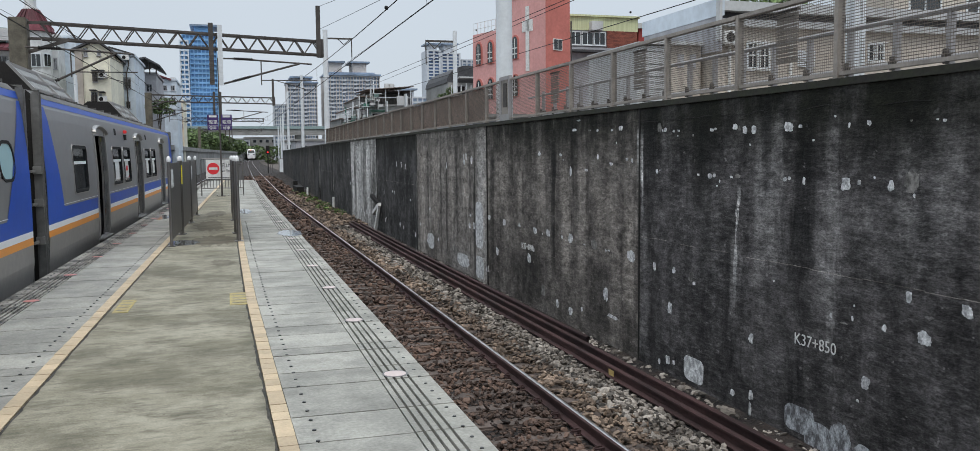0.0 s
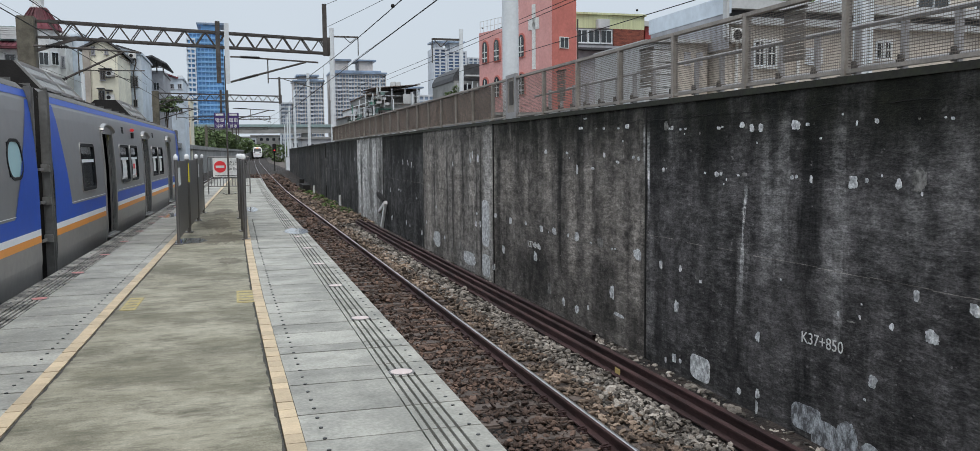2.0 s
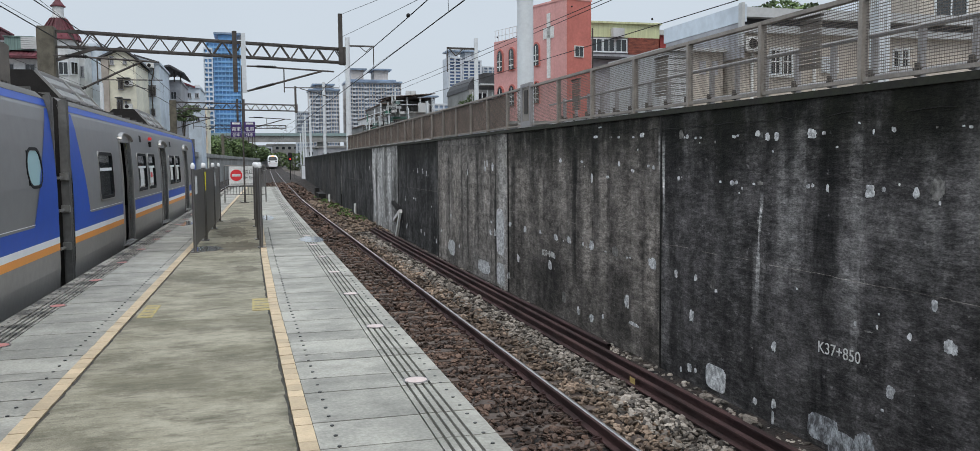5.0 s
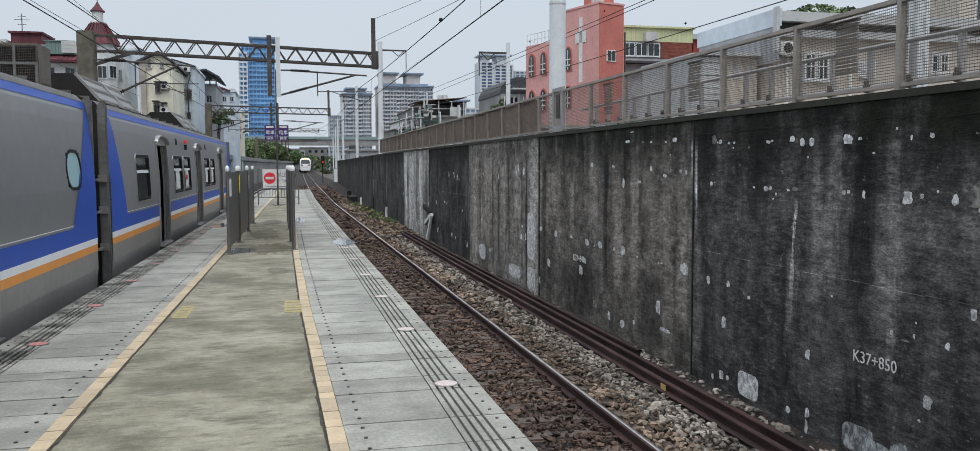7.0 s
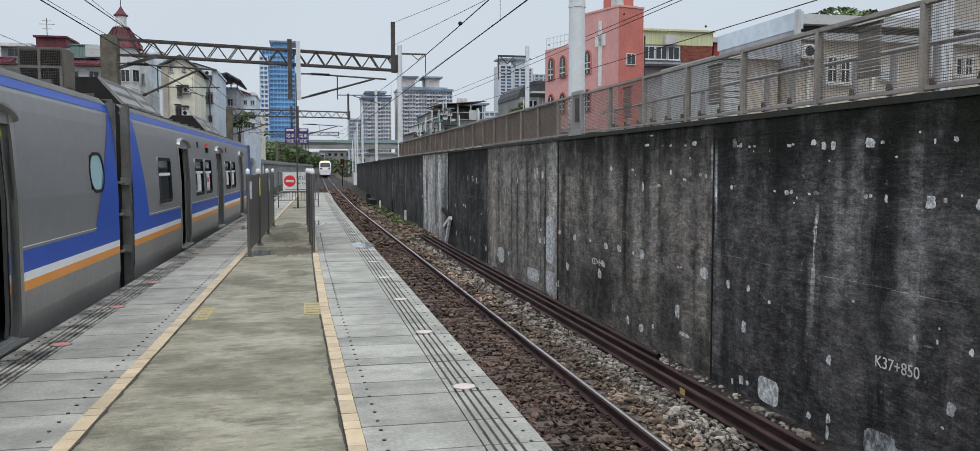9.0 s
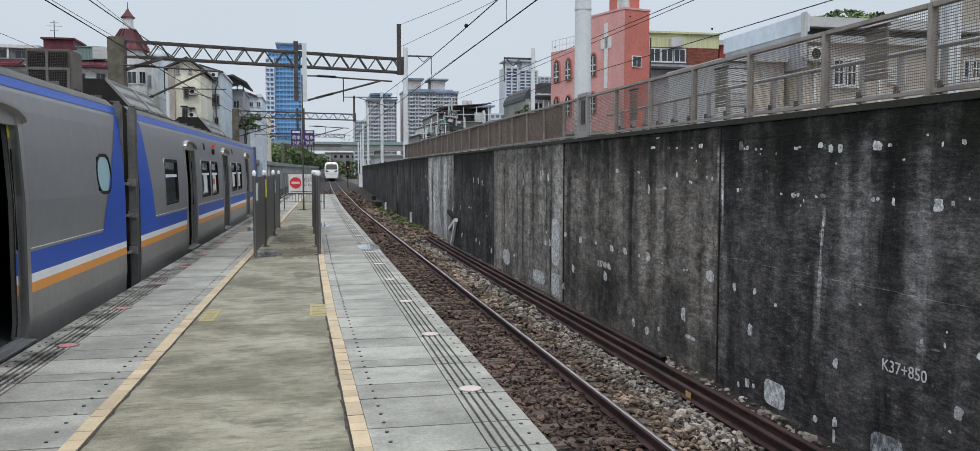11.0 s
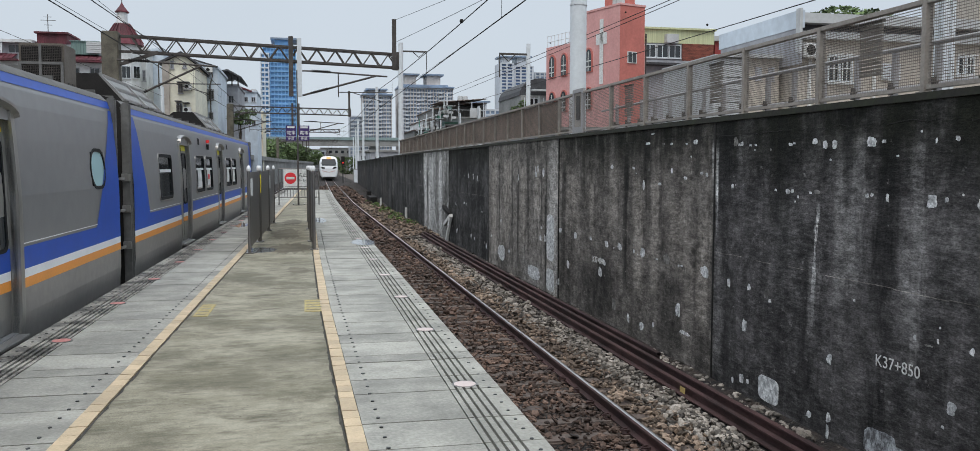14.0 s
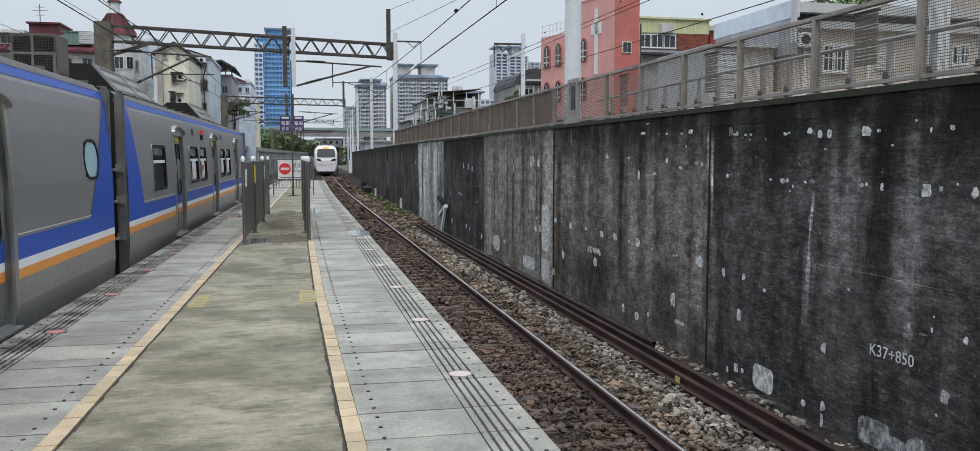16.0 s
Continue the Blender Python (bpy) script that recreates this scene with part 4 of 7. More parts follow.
part("windscreen", bm, M_eglass, express, "dark raked windscreen")
for sx in (-1, 1):
    bm = bmesh.new()
    pts = [(0.55, 0.5), (0.62, 0.72), (1.05, 0.86), (1.2, 0.78), (1.08, 0.56)]
    front = [bm.verts.new((sx * x, -0.16 + 0.25 * max(0, x - 0.75), z)) for x, z in pts]
    back = [bm.verts.new((sx * x, 0.5, z)) for x, z in pts]
    bm.faces.new(front)
    bm.faces.new(back)
    for k in range(5):
        bm.faces.new((front[k], front[(k + 1) % 5], back[(k + 1) % 5], back[k]))
    part("headlight", bm, M_rubber, express, "slanted dark headlight cluster")
part("top_headlamp", boxes((-0.36, 0.36, 0.62, 1.1, 2.1, 2.3)), M_amber, express, "glowing amber headlamp", bevel=0.05)
bm = bmesh.new()
row = None
for k in range(21):
    x = -1.40 + 2.80 * k / 20
    y = -0.15 if abs(x) < 0.95 else -0.15 + 1.9 * (abs(x) - 0.95) ** 1.6
    z = 0.30 - 0.34 * (1 - abs(x) / 1.46)
    now = [bm.verts.new((x, y + d, z + h)) for d, h in ((0, 0), (0, 0.05), (0.35, 0.05), (0.35, 0))]
    if row:
        for i in range(4):
            bm.faces.new((row[i], row[(i + 1) % 4], now[(i + 1) % 4], now[i]))
    row = now
part("red_nose_stripe", bm, M_rose, express, "thin faded red stripe round the nose")
part("skirt_bumper", boxes((-0.9, 0.9, -0.2, 0.6, -1.0, -0.72)), M_black, express, "dark bumper skirt", bevel=0.05)
bm = bmesh.new()
for k in range(22):
    for x in (-1.455, 1.44):
        box(bm, x, x + 0.015, 5 + 2.5 * k, 6.8 + 2.5 * k, 0.9, 1.6)
part("side_window", bm, M_glass, express)
bm = boxes((-0.9, 0.9, 2.0, 60, -1.0, -0.8))
for s in (4, 16, 25, 38, 47, 58):
    for x in (-0.5675, 0.5675):
        for o in (-1.05, 1.05):
            tube(bm, [(x - 0.06, s + o, RAIL + 0.43), (x + 0.06, s + o, RAIL + 0.43)], 0.43, 16)
part("bogie", bm, M_black, express)
bm = bmesh.new()
bar(bm, (-0.7, 14, 2.5), (0, 13, 3.4), 0.05)
bar(bm, (0.7, 14, 2.5), (0, 13, 3.4), 0.05)
bar(bm, (-0.8, 13.6, 3.9), (0.8, 13.6, 3.9), 0.05)
bar(bm, (0, 13, 3.4), (0, 13.6, 3.9), 0.05)
part("pantograph", bm, M_black, express)

# ---- fence on the wall ----
PITCH = 1.57
fence_posts = [7.88 + PITCH * k for k in range(-9, 26)]
post_me = mesh_of(boxes((-0.035, 0.035, -0.03, 0.03, 0, 0.80), (-0.055, 0.055, -0.06, 0.06, 0, 0.012)), "post", M_fence, bevel=0.004)
rail_me = mesh_of(boxes((-0.035, 0.03, 0.031, PITCH - 0.031, 0.755, 0.80)), "top_rail", M_fence, bevel=0.004)
foot_me = mesh_of(boxes((-0.02, 0.02, 0.031, PITCH - 0.031, 0.03, 0.065)), "bottom_rail", M_fence)
verts, faces = [], []


def wire(verts, faces, a, b, r):
    """A thin square wire along y or z."""
    i = len(verts)
    along = (1, 2) if a[1] == b[1] else (2, 1)
    for p in (a, b):
        for u, v in ((-r, -r), (r, -r), (r, r), (-r, r)):
            q = list(p)
            q[0] += u
            q[along[0]] += v
            verts.append(tuple(q))
    for k in range(4):
        faces.append((i + k, i + (k + 1) % 4, i + 4 + (k + 1) % 4, i + 4 + k))


for k in range(1, 58):
    y = 0.031 + (PITCH - 0.062) * k / 58
    wire(verts, faces, (0, y, 0.065), (0, y, 0.755), 0.0011)
for k in range(1, 27):
    z = 0.065 + 0.69 * k / 27
    wire(verts, faces, (0.005, 0.031, z), (0.005, PITCH - 0.031, z), 0.0028)
wire_me = rows_mesh("wire_mesh", verts, faces, M_wire)
fence = None
for y in fence_posts:
    m = Matrix.Translation((5.3, y, 2.105))
    f = thing("fence_bay", "brown steel fence bay with wire mesh on the wall", "fence", "fence bays on the wall", at=m)
    share("post", post_me, f)
    share("top_rail", rail_me, f)
    share("bottom_rail", foot_me, f)
    share("wire_mesh", wire_me, f)
# backing sheets of the farther bays
for k, y in enumerate(fence_posts):
    if y > 16.8:
        s = solid("fence_sheet", boxes((5.325, 5.332, y + 0.04, y + PITCH - 0.04, 2.17, 2.85)), M_panel, "brown perforated sheet tied behind the fence mesh", "fence sheet", "sheets behind the fence")
# hanging louvred mats
for y, w, z0 in ((6.98, 0.33, 2.31), (10.17, 0.33, 2.29), (13.3, 0.35, 2.29)):
    mt = thing("louvred_mat", "grey slatted mat hung behind the fence mesh", "mat", "mats on the fence", at=pose(5.36, y, z0))
    for k in range(14):
        part("slat", boxes((-0.008, 0.012, 0, w, 0.02 + 0.035 * k, 0.043 + 0.035 * k)), M_fence, mt)
    part("top_bar", boxes((-0.02, 0.02, -0.01, w + 0.01, 0.51, 0.535)), M_steel, mt)
# small white gate frame
g = thing("fence_gate", "pale metal framed gate leaf in the fence", "gate", at=pose(5.28, 15.62, 2.11))
part("gate_frame", boxes((-0.03, 0.03, 0, 0.08, 0, 0.85), (-0.03, 0.03, 0.55, 0.63, 0, 0.85), (-0.03, 0.03, 0.08, 0.55, 0.78, 0.85), (-0.03, 0.03, 0.08, 0.55, 0, 0.12)), M_street, g)
part("gate_mesh", boxes((-0.008, 0.008, 0.08, 0.55, 0.12, 0.78)), M_fence, g)
part("louvre", boxes((-0.02, -0.009, 0.2, 0.43, 0.26, 0.72)), M_steel, g, "dark louvred opening")
# low handrail behind the fence
hp_me = mesh_of(boxes((-0.028, 0.028, -0.028, 0.028, 0, 0.74), (-0.06, 0.06, -0.06, 0.06, 0, 0.03)), "post", M_street, bevel=0.004)
clip_me = mesh_of(boxes((-0.055, 0.04, -0.05, 0.05, 0.30, 0.36), (-0.07, -0.03, -0.02, 0.02, 0.27, 0.4)), "rail_clamp", M_steel, bevel=0.004)
hr = thing("handrail", "grey painted street handrail behind the fence", "railing")
for k in range(24):
    share("post", hp_me, hr, pose(6.15, 1.44 + 0.64 * k, 1.95))
    share("rail_clamp", clip_me, hr, pose(6.15, 1.44 + 0.64 * k, 1.95))
for h in (0.74, 0.33):
    bm = bmesh.new()
    tube(bm, [(6.13, 0.8, 1.95 + h), (6.13, 11.0, 1.95 + h), (6.13, 17.0, 1.87 + h)], 0.022, 8)
    part("rail", bm, M_street, hr)
part("kerb", boxes((5.98, 6.32, 0.8, 17.0, 1.9, 2.06)), M_sheetpale, hr, "pale concrete kerb under the railing")

# ---- overhead line ----


def mast(x, y, z0, z1, r, label="pale round steel mast", arm=0.0):
    c = thing("mast", label, "mast", "overhead line masts", at=pose(x, y, 0))
    bm = bmesh.new()
    tube(bm, [(0, 0, z0), (0, 0, (z0 + z1) * 0.5), (0, 0, z1)], r, 16, r * 0.85)
    part("shaft", bm, M_mast, c)
    for z in (z0 + 0.3 * (z1 - z0), z0 + 0.62 * (z1 - z0)):
        bm = bmesh.new()
        tube(bm, [(0, 0, z), (0, 0, z + 0.05)], r * 1.02, 16)
        part("collar", bm, M_mast, c)
    if arm:
        bm = bmesh.new()
        bar(bm, (0, 0, z1 - 0.5), (arm, 0, z1 - 0.5), 0.09)
        bar(bm, (arm, 0, z1 - 0.45), (arm, 0, z1 - 1.6), 0.04)
        bar(bm, (arm * 0.45, 0, z1 - 0.5), (arm * 0.7, 0, z1 - 0.85), 0.04)
        bar(bm, (arm * 0.95, 0, z1 - 0.5), (arm * 0.7, 0, z1 - 0.85), 0.04)
        part("arm", bm, M_steel, c)
    return c


mast(5.95, 18.1, 1.95, 12.0, 0.185, "thick white steel mast behind the fence")
mast(5.9, 53.5, 1.5, 9.0, 0.17, "tall white steel mast past the fence end", arm=1.6)
mast(10.5, 40.0, 1.9, 7.25, 0.115, "pale concrete mast with a cross arm", arm=-1.4)
for x, y, z1 in ((6.9, 84, 9.0), (7.4, 112, 9.4), (9.0, 150, 9.4), (10.9, 190, 9.4), (13.6, 250, 9.6)):
    mast(x, y, -1.5, z1, 0.16, "white steel mast along the far track")
sq = thing("lattice_mast", "white square lattice mast behind the mesh fence", "mast", at=pose(6.55, 7.62, 1.95))
for u, v in ((-0.05, -0.05), (0.05, -0.05), (0.05, 0.05), (-0.05, 0.05)):
    part("leg", boxes((u - 0.02, u + 0.02, v - 0.02, v + 0.02, 0, 6)), M_mast, sq)
part("face_plate", boxes((-0.04, 0.04, -0.04, 0.04, 0, 6)), M_mast, sq)


def gantry(yl, yr, x0, x1, z0, z1, col_w, col_x, col_top, drops, label):
    """A lattice beam from a concrete column at (col_x, yl) to its free end at (x1, yr)."""
    g = thing("gantry", label, "gantry", "overhead line gantries")
    at_y = lambda x: yl + (yr - yl) * (x - x0) / (x1 - x0)
    for z in (z0, z1):
        for d in (-0.2, 0.2):
            bm = bmesh.new()
            bar(bm, (x0, yl + d, z), (x1, yr + d, z), 0.075)
            part("chord", bm, M_steel, g)
    n = int((x1 - x0) / 0.36)
    for k in range(n):
        a, b = x0 + (x1 - x0) * k / n, x0 + (x1 - x0) * (k + 1) / n
        bm = bmesh.new()
        for d in (-0.2, 0.2):
            bar(bm, (a, at_y(a) + d, z0 if k % 2 else z1), (b, at_y(b) + d, z1 if k % 2 else z0), 0.038)
        bar(bm, (a, at_y(a) - 0.2, z1), (a, at_y(a) + 0.2, z1), 0.03)
        part("lattice_brace", bm, M_steel, g)
    part("end_plate", boxes((x1 - 0.05, x1 + 0.06, yr - 0.25, yr + 0.25, z0 - 0.08, z1 + 0.08)), M_steel, g)
    part("column", boxes((col_x - col_w / 2, col_x + col_w / 2, yl - col_w / 2, yl + col_w / 2, -1.5, col_top)), M_pole_conc, g, "old square concrete column", bevel=0.03)
    bm = bmesh.new()
    bar(bm, (col_x, yl, z0 - 0.55), (x0 + 0.9, yl, z0), 0.11)
    part("brace", bm, M_steel, g)
    for z in (z0, z1):
        bm = bmesh.new()
        bar(bm, (col_x, yl, z), (x0, yl, z), 0.09)
        part("column_bracket", bm, M_steel, g)
    for x, zt, zb, mt in drops:
        y = at_y(x)
        part("drop_post", boxes((x - 0.085, x + 0.085, y - 0.32, y - 0.22, zb, zt), (x - 0.03, x + 0.03, y - 0.22, y - 0.1, zb, zt)), mt, g)
    return g


g1 = gantry(33, 36, -5.95, 3.85, 5.52, 6.06, 0.56, -6.62, 6.2, [(-0.42, 6.45, 4.15, M_steel), (-0.1, 6.4, 4.15, M_mast), (3.7, 7.45, 5.4, M_steel)], "dark steel lattice gantry over both tracks")
g2 = gantry(72.5, 75, -5.45, 3.9, 5.75, 6.25, 0.5, -5.75, 6.4, [(-0.9, 6.6, 4.0, M_steel), (-0.4, 6.6, 4.0, M_steel), (3.8, 7.8, 5.6, M_steel)], "second dark lattice gantry farther along the tracks")
gantry(117, 118, -5.6, 4.6, 5.9, 6.3, 0.5, -5.8, 6.6, [(-0.2, 6.6, 4.0, M_steel), (0.3, 6.6, 4.0, M_steel)], "distant dark lattice gantry")
gantry(164, 165, -4.6, 6.0, 5.9, 6.3, 0.5, -4.8, 6.6, [(0.4, 6.6, 4.0, M_steel), (0.8, 6.6, 4.0, M_steel)], "distant dark lattice gantry")


def cantilever(x, y, reach, zc, parent, side, foot=0.05):
    """A hinged bracket with insulators that carries the wires; foot: where its lower strut springs from, above zc."""
    low, high = (x, y, zc + foot), (x + side * reach * 0.86, y, zc + 0.86)
    along = lambda k: tuple(p + (q - p) * k for p, q in zip(low, high))
    bm = bmesh.new()
    tube(bm, [(x, y, zc + 1.0), (x + side * 0.35, y, zc + 1.0)], 0.03, 8)
    tube(bm, [(x + side * 0.35, y, zc + 1.0), (x + side * reach, y, zc + 0.85)], 0.032, 8)
    tube(bm, [low, high], 0.038, 8)
    tube(bm, [(x + side * reach * 0.42, y, zc + 0.92), (x + side * reach * 0.42, y, zc + 0.02)], 0.022, 6)
    tube(bm, [(x + side * reach * 0.42, y, zc + 0.2), (x + side * reach * 1.06, y, zc + 0.22)], 0.02, 6)
    tube(bm, [(x + side * reach * 0.6, y, zc + 0.18), (x + side * reach * 0.92, y, zc - 0.12)], 0.016, 6)
    c = part("cantilever", bm, M_steel, parent, "hinged cantilever bracket")
    for a, b in (((x + side * 0.4, y, zc + 1.0), (x + side * 1.1, y, zc + 0.98)), (along(0.12), along(0.36))):
        bm = bmesh.new()
        at = lambda k: tuple(p + (q - p) * k for p, q in zip(a, b))
        tube(bm, [a, b], 0.034, 8)
        for k in range(9):
            tube(bm, [at(k / 9), at(k / 9 + 0.07)], 0.07, 10, 0.04)
        part("insulator", bm, M_black, c, "dark ribbed insulator")


cantilever(0.0, 34.5, 3.3, 4.15, g1, 1)
cantilever(-6.37, 32.6, 3.3, 4.18, g1, 1, -0.55)
cantilever(0.0, 73.7, 3.3, 4.15, g2, 1)
cantilever(-5.5, 72.2, 3.0, 4.15, g2, 1)


def cable(name, pts, r, label, group="overhead wires"):
    bm = bmesh.new()
    tube(bm, pts, r, 6)
    return solid(name, bm, M_black, label, "wire", group)


def span(x0, y0, z0, x1, y1, z1, sag, n=10):
    return [(x0 + (x1 - x0) * k / n, y0 + (y1 - y0) * k / n, z0 + (z1 - z0) * k / n - sag * 4 * (k / n) * (1 - k / n)) for k in range(n + 1)]


for x, xs, hang in ((3.1, -0.004, 0.0), (-3.5, 0.02, 0.25)):
    for a, b in ((-8, 35), (35, 74), (74, 118), (118, 165)):
        za = 3.85 + hang
        xa = poly_at(TRACK, a) - 2.74 + x + xs * (a - 35)
        xb = poly_at(TRACK, b) - 2.74 + x + xs * (b - 35)
        cable("contact_wire", span(xa, a, za, xb, b, za, 0.0, 2), 0.010, "thin dark contact wire over the track")
        mes = span(xa, a, za + 0.75, xb, b, za + 0.75, 0.27)
        cable("messenger_wire", mes, 0.010, "dark messenger wire hung above the contact wire")
        if a < 75:
            bm = bmesh.new()
            for p in mes[1:-1:2]:
                tube(bm, [p, (p[0], p[1], za)], 0.004, 5)
            solid("dropper", bm, M_black, "thin droppers between the overhead wires", "wire", "overhead wires", kind="stuff")
mast(-9.0, 60.0, -1.5, 6.6, 0.13, "slim grey pole behind the train")
feeders = [((3.7, 35.7, 7.41), (10.0, -2, 5.9)), ((3.7, 35.7, 6.5), (7.6, -2, 5.5)), ((7.0, 64, 7.05), (7.0, -4, 6.7)), ((7.0, 62, 5.55), (7.0, -4, 4.45)), ((7.25, 62, 5.3), (7.25, -4, 4.6)), ((7.0, 62, 4.75), (7.0, -4, 3.6)), ((-6.6, 32.8, 6.15), (-6.6, -4, 5.75)), ((-6.4, 72, 6.9), (-6.4, -4, 6.9)), ((-9.0, 60, 6.0), (-9.0, -4, 5.4))]
for p, q in feeders:
    cable("feeder_wire", span(*p, *q, 0.12, 12), 0.0075, "dark feeder wire strung along the line")
bm = bmesh.new()
bmesh.ops.create_uvsphere(bm, u_segments=10, v_segments=8, radius=0.042)
ball = solid("wire_ball", bm, M_black, "small black ball clamped on a wire", "wire clamp", "wire clamps")
ball.location = (3.16, 17.0, 4.36)
for p in ((7.0, 18, 4.85), (7.0, 24, 5.0), (7.25, 30, 5.05), (7.0, 14, 3.95)):
    copy_thing(ball, pose(*p)).scale = (0.5, 0.5, 0.5)

# ---- platform furniture ----


def queue_panel(x, y, length, lean, label):
    q = thing("steel_screen", label, "screen", "stainless screens on the platform", at=pose(x, y, 0, 0, 0, lean))
    for s in (0.0, length):
        bm = bmesh.new()
        tube(bm, [(0, s, 0), (0, s, 1.38)], 0.028, 10)
        p = part("post", bm, M_inox, q)
        bm = bmesh.new()
        bmesh.ops.create_uvsphere(bm, u_segments=12, v_segments=8, radius=0.037, matrix=Matrix.Translation((0, s, 1.415)) @ Matrix.Diagonal((1, 1, 1.6, 1)))
        part("cap", bm, M_cap, p, "white rounded cap")
        part("base_plate", boxes((-0.07, 0.07, s - 0.07, s + 0.07, 0, 0.012)), M_inox, p)
    part("sheet", boxes((-0.012, 0.012, 0.03, length - 0.03, 0.1, 1.36)), M_inox, q, "brushed stainless sheet")
    return q


for x, y, n, lean in ((-0.86, 14.75, 2.2, -1.2), (-0.80, 17.1, 2.8, -0.8), (-0.76, 20.1, 2.4, -0.8)):
    q = queue_panel(x, y, n, lean, "brushed stainless queue screen with white post caps")
    if x == -0.80:
        part("notice", boxes((-0.03, 0.03, -0.034, -0.030, 0.95, 1.3)), M_yellow, q, "yellow notice on the post")
    else:
        part("notice", boxes((0.013, 0.016, 0.15, 0.6, 0.95, 1.25)), M_paint, q)
for x, y, n, lean in ((0.205, 15.2, 1.65, 1.0), (0.16, 17.0, 3.3, 0.3), (0.14, 20.5, 2.4, 0.3)):
    queue_panel(x, y, n, lean, "brushed stainless queue screen beside the border")

br = thing("crowd_barrier", "grey steel crowd barrier with upright bars", "barrier", at=pose(-0.17, 33.4, 0))
for x in (-0.74, 0.74):
    bm = bmesh.new()
    tube(bm, [(x, 0, 0), (x, 0, 1.3), (x * 0.97, 0, 1.36)], 0.022, 8)
    part("leg", bm, M_inox, br)
bm = bmesh.new()
tube(bm, [(-0.72, 0, 1.36), (0.72, 0, 1.36)], 0.022, 8)
part("top_rail", bm, M_inox, br)
bm = bmesh.new()
tube(bm, [(-0.72, 0, 0.28), (0.72, 0, 0.28)], 0.018, 8)
part("bottom_rail", bm, M_inox, br)
for k in range(1, 14):
    bm = bmesh.new()
    tube(bm, [(-0.74 + 1.48 * k / 14, 0, 0.28), (-0.74 + 1.48 * k / 14, 0, 1.36)], 0.01, 6)
    part("bar", bm, M_inox, br)
for x in (-0.74, 0.74, -0.2, 0.2):
    part("foot", boxes((x - 0.02, x + 0.02, -0.25, 0.25, 0, 0.03)), M_inox, br)
sg = thing("no_entry_sign", "white board with a red no-entry disc, on the barrier", "sign", at=pose(-0.17, 33.34, 0))
part("board", boxes((-0.57, 0.57, -0.012, 0.0, 0.62, 1.33)), M_paint, sg, bevel=0.003)


def disc(x, y, z, r, d, n=32):
    bm = bmesh.new()
    tube(bm, [(x, y, z), (x, y - d, z)], r, n)
    return bm


part("red_disc", disc(-0.31, -0.013, 1.0, 0.215, 0.004), M_red, sg, "red disc")
part("white_bar", boxes((-0.46, -0.16, -0.022, -0.018, 0.955, 1.045)), M_paint, sg)
part("line_bar", boxes((-0.5, 0.5, -0.016, -0.013, 0.665, 0.685)), M_ink, sg)


def lettering(name, text, size, m, material, parent=None, label=""):
    cu = bpy.data.curves.new(name, "FONT")
    cu.body, cu.size, cu.extrude, cu.align_x = text, size, 0.0015, "LEFT"
    cu.resolution_u = 3
    cu.materials.append(material)
    ob = new(name, cu)
    ob.parent = parent
    ob.matrix_basis = m
    return tagged(ob, label)


lettering("lettering", "\u7981\u6b62\u901a\u884c", 0.185, pose(-0.06, -0.016, 1.06, 90), M_ink, sg, "black characters")
lettering("lettering", "No Entry", 0.13, pose(-0.06, -0.016, 0.88, 90), M_ink, sg, "black words")

ps = thing("stop_sign_pole", "purple stopping-place boards on a slim steel pole", "sign", at=pose(-0.19, 32.9, 0))
bm = bmesh.new()
tube(bm, [(0, 0, 0), (0, 0, 5.0)], 0.035, 10, 0.02)
part("pole", bm, M_steel, ps, "slim steel pole")
part("base_plate", boxes((-0.14, 0.14, -0.14, 0.14, 0, 0.015)), M_steel, ps)
for x0, x1 in ((-0.43, -0.045), (0.045, 0.43)):
    b = part("board", boxes((x0, x1, -0.05, -0.01, 2.4, 2.96)), M_purple, ps, "purple board with white characters", bevel=0.006)
    part("divider", boxes((x0 + 0.02, x1 - 0.02, -0.055, -0.051, 2.55, 2.56)), M_paint, b)
    part("unread_line", boxes((x0 + 0.06, x1 - 0.06, -0.055, -0.051, 2.86, 2.93)), M_paint, b)
    lettering("lettering", "\u96fb\u8eca", 0.165, pose(x0 + 0.03, -0.053, 2.63, 90), M_paint, b, "white characters")
    lettering("lettering", "\u505c\u8eca", 0.13, pose(x0 + 0.06, -0.053, 2.43, 90), M_paint, b, "white characters")

# ---- buildings ----
M_white_tile = mat("white_wall_tile", (0.74, 0.75, 0.75), 0.7, vary=0.12, fine=3, coarse=0.4, spread=1, bump=0)
M_ltblue = mat("pale_blue_render", (0.62, 0.69, 0.76), 0.8, vary=0.08, fine=3, coarse=0.4, spread=1, bump=0)
M_cream = mat("cream_render", (0.80, 0.77, 0.63), 0.8, vary=0.08, fine=3, coarse=0.4, spread=1, bump=0)
M_greyren = mat("grey_render", (0.40, 0.405, 0.43), 0.8, vary=0.12, fine=3, coarse=0.4, spread=1, bump=0)
M_beige = mat("beige_render", (0.55, 0.49, 0.42), 0.85, vary=0.1, fine=8, coarse=0.6, spread=1, bump=0)
M_pink = mat("salmon_render", (0.68, 0.36, 0.34), 0.8, vary=0.07, fine=6, coarse=0.35, tint=(0.60, 0.30, 0.28), spread=1, bump=0)
